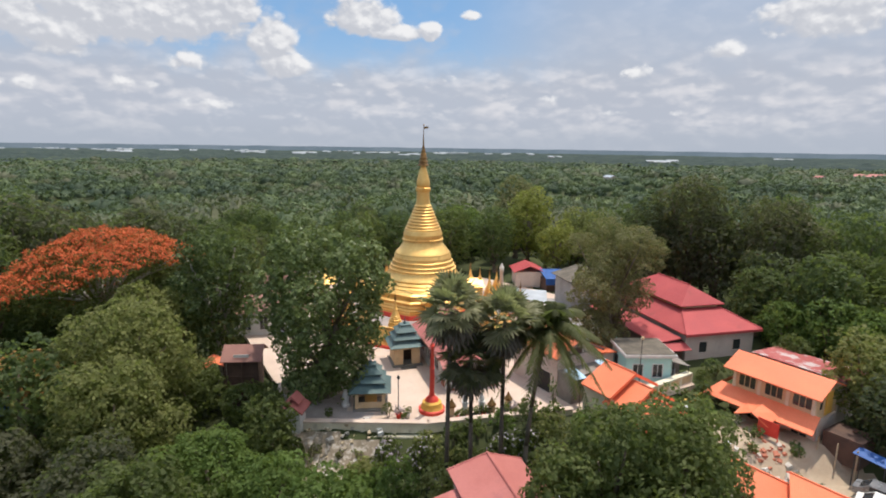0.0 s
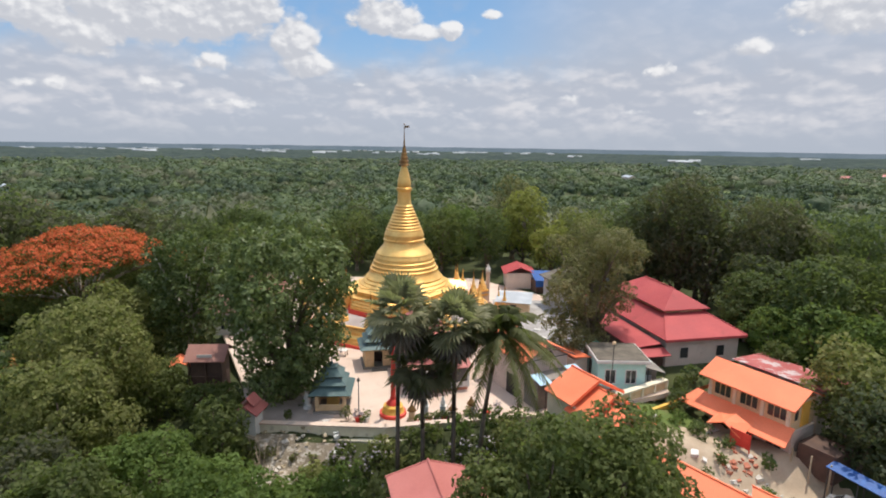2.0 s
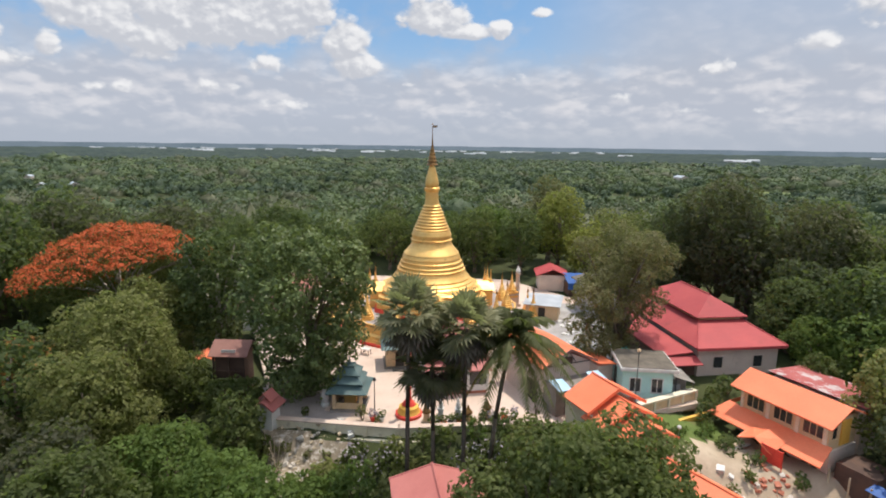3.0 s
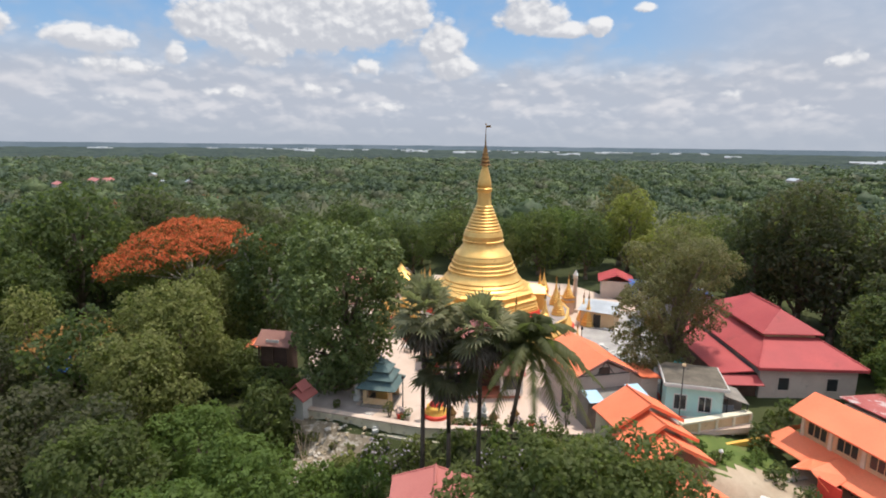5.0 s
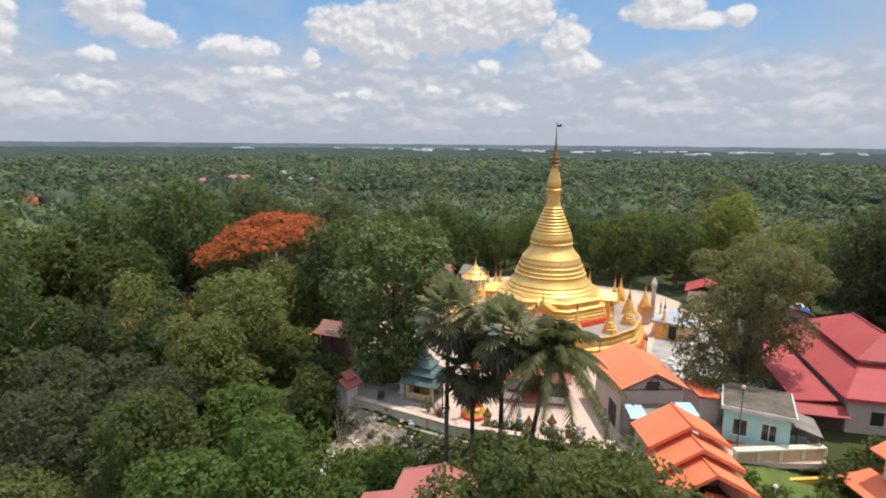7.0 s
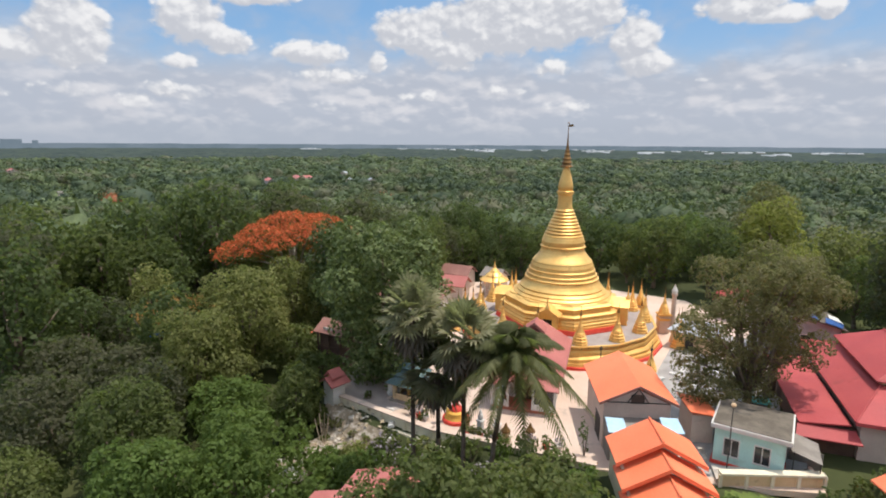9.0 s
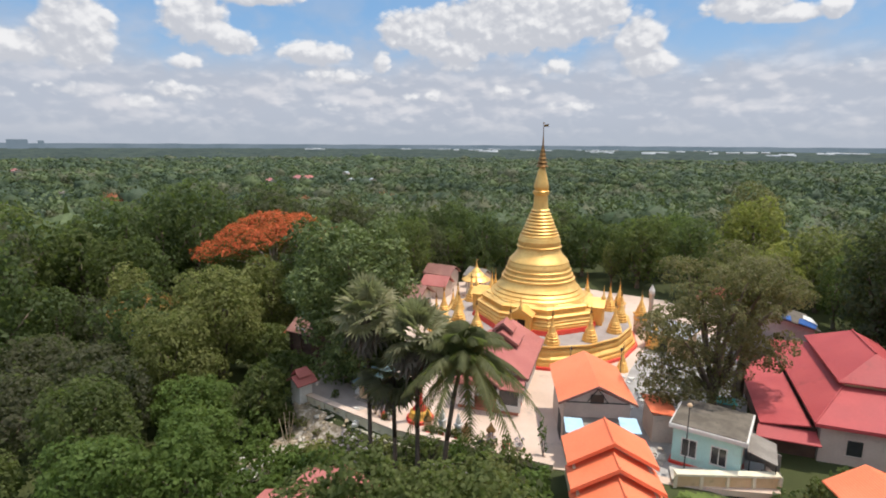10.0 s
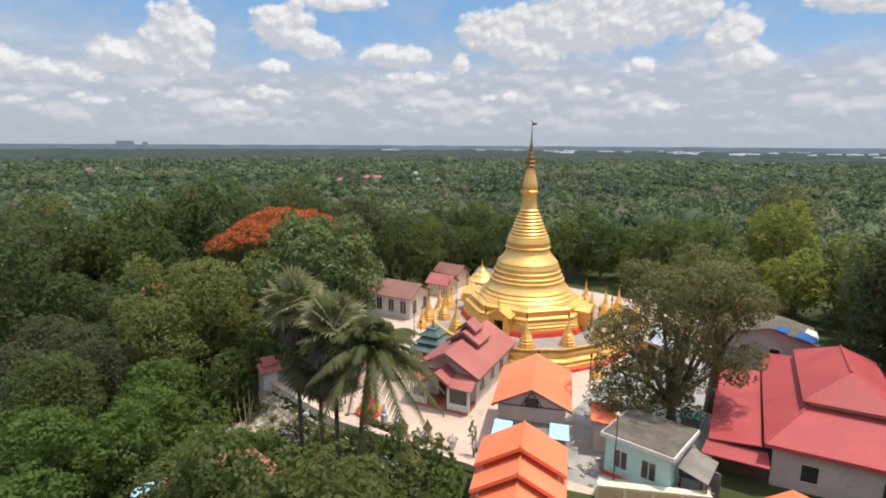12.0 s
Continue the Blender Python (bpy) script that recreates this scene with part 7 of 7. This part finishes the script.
def far_places():
    rng = np.random.default_rng(21)

    def house(x, y, w, l, h, roof, wall, label, category="house", group="far houses", rz=0.0, z=None):
        t = thing("far_house", label, category, x, y, (float(ground_z(x, y)) if z is None else z), rz, group)
        part("wall", gable_wall(Form(), -w / 2, w / 2, -l / 2, l / 2, 0, h, h + w * 0.2), wall, t)
        part("roof", gable(Form(), -w / 2 - 0.5, w / 2 + 0.5, -l / 2 - 0.5, l / 2 + 0.5, h - 0.1, h + w * 0.26), roof, t)

    for x, y, w, l, h, roof, rz in ((-530, 440, 14, 40, 14, ROOF_PINK, 60), (-500, 425, 12, 18, 17, ROOF_PINK, 10), (-520, 385, 12, 34, 14, ROOF_PINK, 60), (-450, 450, 10, 16, 14, ROOF_ZINC, 30), (-430, 470, 10, 14, 14, ROOF_ZINC, 50),
                                    (690, 860, 16, 24, 15, ROOF_PINK, 0), (830, 930, 18, 46, 15, ROOF_PINK, 40), (870, 950, 16, 30, 15, ROOF_PINK, 40), (-235, 120, 12, 26, 13, ROOF_ZINC, 70), (-990, 245, 16, 44, 15, ROOF_RUST, 80), (-985, 285, 14, 30, 15, ROOF_RUST, 80),
                                    (-560, 560, 9, 14, 15, ROOF_ZINC, 20), (-510, 150, 4, 4, 17, CONCRETE, 0), (300, 800, 14, 30, 15, ROOF_ZINC, 10)):
        house(x, y, w * 0.8, l * 0.8, h * 0.72, roof, BEIGE, "pale house with a pitched roof standing in the far wood", rz=rz)
    # long white works sheds near the horizon
    # azimuth, spread, distance, how many
    for a0, spread, d0, many in ((31.0, 3.2, 4350, 12), (28.6, 1.3, 3500, 4), (36.5, 2.0, 4400, 4), (24.0, 1.5, 4300, 5), (17.4, 0.8, 3300, 4), (18.0, 2.2, 4300, 6), (12.6, 1.6, 3500, 6), (5.0, 2.4, 3700, 7), (1.0, 1.4, 3300, 4),
                                 (-3.0, 2.0, 4100, 6), (-9.0, 2.4, 4000, 5), (-13.0, 1.0, 3000, 3), (-24.0, 1.2, 2300, 4), (-34.0, 2.5, 3900, 3), (47.0, 2.0, 4300, 3), (8.5, 2.0, 4400, 5)):
        for _ in range(many):
            a, d = radians(a0 + rng.uniform(-1, 1) * spread), d0 * rng.uniform(0.86, 1.03)
            house(-math.sin(a) * d, math.cos(a) * d, rng.uniform(12, 20), rng.uniform(16, 80), rng.uniform(2.5, 5.0), ROOF_WHITE, ROOF_WHITE if rng.random() < 0.6 else CONCRETE, "long low pale works shed near the horizon", "warehouse", "far warehouses", 90 + math.degrees(a) + rng.uniform(-12, 12), -25.0)
    # towers share the horizon's glowing haze colour
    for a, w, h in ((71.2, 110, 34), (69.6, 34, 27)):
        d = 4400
        t = thing("far_tower", "tower block on the horizon, glowing in haze blue", "building", -math.sin(radians(a)) * d, math.cos(radians(a)) * d, -30, a, "far towers")
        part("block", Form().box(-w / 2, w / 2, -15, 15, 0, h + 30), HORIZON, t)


far_places()


def parked_cars():
    for x, y, rz, mat, what in ((39.6, -39.0, -52, CAR, "dark grey parked car in the sandy yard"), (37.6, -41.6, -48, WHITE, "white parked car in the sandy yard")):
        z = float(ground_z(x, y)) + 0.05
        c = thing("car", what, "car", x, y, z, rz, "parked cars")
        side = [(-2.1, 0.35), (2.1, 0.35), (2.15, 0.75), (1.3, 0.92), (0.75, 1.42), (-1.0, 1.45), (-1.7, 0.98), (-2.15, 0.9)]
        n = len(side)
        f = Form().add([(px, w, pz) for w in (-0.82, 0.82) for px, pz in side], [tuple(range(n)), tuple(range(2 * n - 1, n - 1, -1))] + [(i, n + i, n + (i + 1) % n, (i + 1) % n) for i in range(n)])
        part("body", f, mat, c)
        part("windscreen", Form().plate([(1.27, -0.7, 0.96), (1.27, 0.7, 0.96), (0.78, 0.66, 1.4), (0.78, -0.66, 1.4)], 0.02), GLASS, c)
        part("rear_window", Form().plate([(-1.68, 0.7, 1.02), (-1.68, -0.7, 1.02), (-1.03, -0.66, 1.45), (-1.03, 0.66, 1.45)], 0.02), GLASS, c)
        for s in (-1, 1):
            part("side_window", Form().box(-0.95, 0.7, s * 0.83 - 0.012, s * 0.83 + 0.012, 0.98, 1.36), GLASS, c)
        for px in (-1.3, 1.35):
            for s in (-1, 1):
                wh = part("wheel", Form().tube((px, s * 0.66, 0.32), (px, s * 0.86, 0.32), 0.32, 0.32, 18), DARK, c)
                part("rim", Form().tube((px, s * 0.855, 0.32), (px, s * 0.875, 0.32), 0.18, 0.18, 12), ROOF_ZINC, wh)


parked_cars()


# ---- small things on the court, lane and garden ----


def flower_pot(x, y, z, mat, plant, seed, size=0.28):
    t = thing("flower_pot", "potted plant standing on the court" if z > -0.5 else "potted plant in the garden", "plant pot", x, y, z, 0, "flower pots")
    part("pot", Form().lathe([(size * 0.6, 0), (size * 0.95, size * 1.3), (size * 1.05, size * 1.32), (size * 1.05, size * 1.5), (size * 0.85, size * 1.5), (size * 0.8, size * 1.3)], 12), mat, t)
    rng = np.random.default_rng(seed)
    at, out = crown_points(rng, [(0, 0, size * 2.6, size * 1.4, 1.0)], 60)
    v, q = leaves(rng, at, out, 0.22, 0.12, 0.3)
    tagged(part("plant", quick_mesh("plant", v, q, 4), plant, t), "small leafy plant", kind="stuff")


def small_things():
    rng = np.random.default_rng(31)
    for k in range(9):
        flower_pot(3.4 + k * 0.42 + rng.uniform(-0.1, 0.1), -31.3 + k * 0.12 + rng.uniform(-0.15, 0.15), 0.0, (RED, DARK, WHITE)[k % 3], (LEAF_MID, LEAF_DARK, LEAF_OLIVE)[k % 3], 500 + k)
    for k, (x, y) in enumerate(((-2.2, -30.9), (-1.4, -30.9), (9.0, -29.9), (10.2, -29.4), (11.2, -28.9), (8.2, -30.2))):
        flower_pot(x, y, 0.0, (RED, WHITE, DARK)[k % 3], (PALE_BLOOM, LEAF_MID)[k % 2], 520 + k, 0.32)
    # offering stands, bell frame
    for x, y, rz in ((6.8, -30.4, 10), (2.9, -30.7, -8), (8.6, -29.2, 20)):
        o = thing("offering_stand", "small tan stone offering stand on the court", "stand", x, y, 0, rz, "offering stands")
        part("plinth", Form().box(-0.4, 0.4, -0.4, 0.4, 0, 0.3), WALL_TAN, o)
        part("shaft", Form().box(-0.25, 0.25, -0.25, 0.25, 0.3, 1.1), TAN, o)
        part("top", Form().lathe([(0.45, 1.1), (0.45, 1.2), (0.2, 1.5), (0.05, 1.9)], 8, OCT), GOLD_DARK, o)
    # bamboo poles leaning by the path
    for k in range(6):
        b = thing("bamboo_pole", "weathered bamboo pole leaning beside the path", "pole", -10.2 + 0.25 * k, -35.6 - 0.3 * k, float(ground_z(-10, -35.6)), 0, "bamboo poles")
        part("pole", Form().tube((0, 0, -0.2), (rng.uniform(-0.9, 0.9), rng.uniform(-0.6, 0.6), rng.uniform(2.2, 3.4)), 0.05, 0.035, 6), SAND, b)
    # lamps
    for x, y, z, h, mat, what in ((26.1, -30.4, -2.0, 2.6, WHITE, "thin white garden lamp post beside the lawn"), (23.7, -24.4, 0.0, 5.6, IRON, "dark pole with a bulb lamp at the turquoise house")):
        l = thing("lamp_post", what, "lamp", x, y, z, 0, "yard posts")
        part("post", Form().tube((0, 0, -0.6), (0, 0, h), 0.055, 0.04), mat, l)
        if mat is not TAN:
            part("lamp_head", Form().lathe([(0.03, h), (0.17, h + 0.08), (0.2, h + 0.2), (0.12, h + 0.32), (0.02, h + 0.36)], 12), WHITE if mat is WHITE else TAN, l)
    # lane: tank under a turquoise sheet, sacks, boards, planks
    k = thing("covered_tank", "low tank under a turquoise sheet beside the lane", "tank", 25.2, -10.8, 0, 15)
    part("body", Form().box(-0.8, 0.8, -0.6, 0.6, 0, 0.9), CONCRETE, k)
    part("sheet", Form().plate([(-0.95, -0.75, 0.95), (0.95, -0.75, 0.9), (0.9, 0.75, 1.05), (-0.9, 0.75, 1.1)], 0.05), TEAL_SHEET, k)
    for i in range(14):
        x, y = 17.4 + rng.uniform(0, 4.4), -12.0 + rng.uniform(-2.0, 14)
        s = thing("cement_sack", "pale cement sack lying on the lane", "sack", x, y, 0, rng.uniform(0, 180), "cement sacks")
        part("sack", Form().add([(px * w, py * w2, pz) for pz, w, w2 in ((0, 0.42, 0.26), (0.1, 0.5, 0.32), (0.22, 0.36, 0.2)) for px, py in ((-1, -1), (1, -1), (1, 1), (-1, 1))],
                                [(3, 2, 1, 0), (8, 9, 10, 11)] + [(r * 4 + c, r * 4 + (c + 1) % 4, r * 4 + 4 + (c + 1) % 4, r * 4 + 4 + c) for r in (0, 1) for c in range(4)]), WHITE, s)
    for i in range(8):
        x, y = 18.4 + rng.uniform(0, 5), -17.0 + rng.uniform(0, 9)
        s = thing("plank", "grey scaffold plank lying on the lane", "plank", x, y, 0.0, rng.uniform(0, 180), "scaffold planks")
        part("board", Form().box(-1.5, 1.5, -0.11, 0.11, 0.0, 0.05), STONE if i % 2 else WOOD, s)
    # nets and boards piled in the lean-to
    for i in range(6):
        s = thing("board_stack", "grey boards and netting piled by the turquoise house", "boards", 28.3 + rng.uniform(0, 1.4), -22.6 + i * 0.55, 0.0, rng.uniform(-20, 30), "piled boards")
        part("board", Form().box(-0.7, 0.7, -0.04, 0.04, -1.0, rng.uniform(0.6, 1.6)), CONCRETE if i % 2 else ROOF_ZINC, s)


small_things()
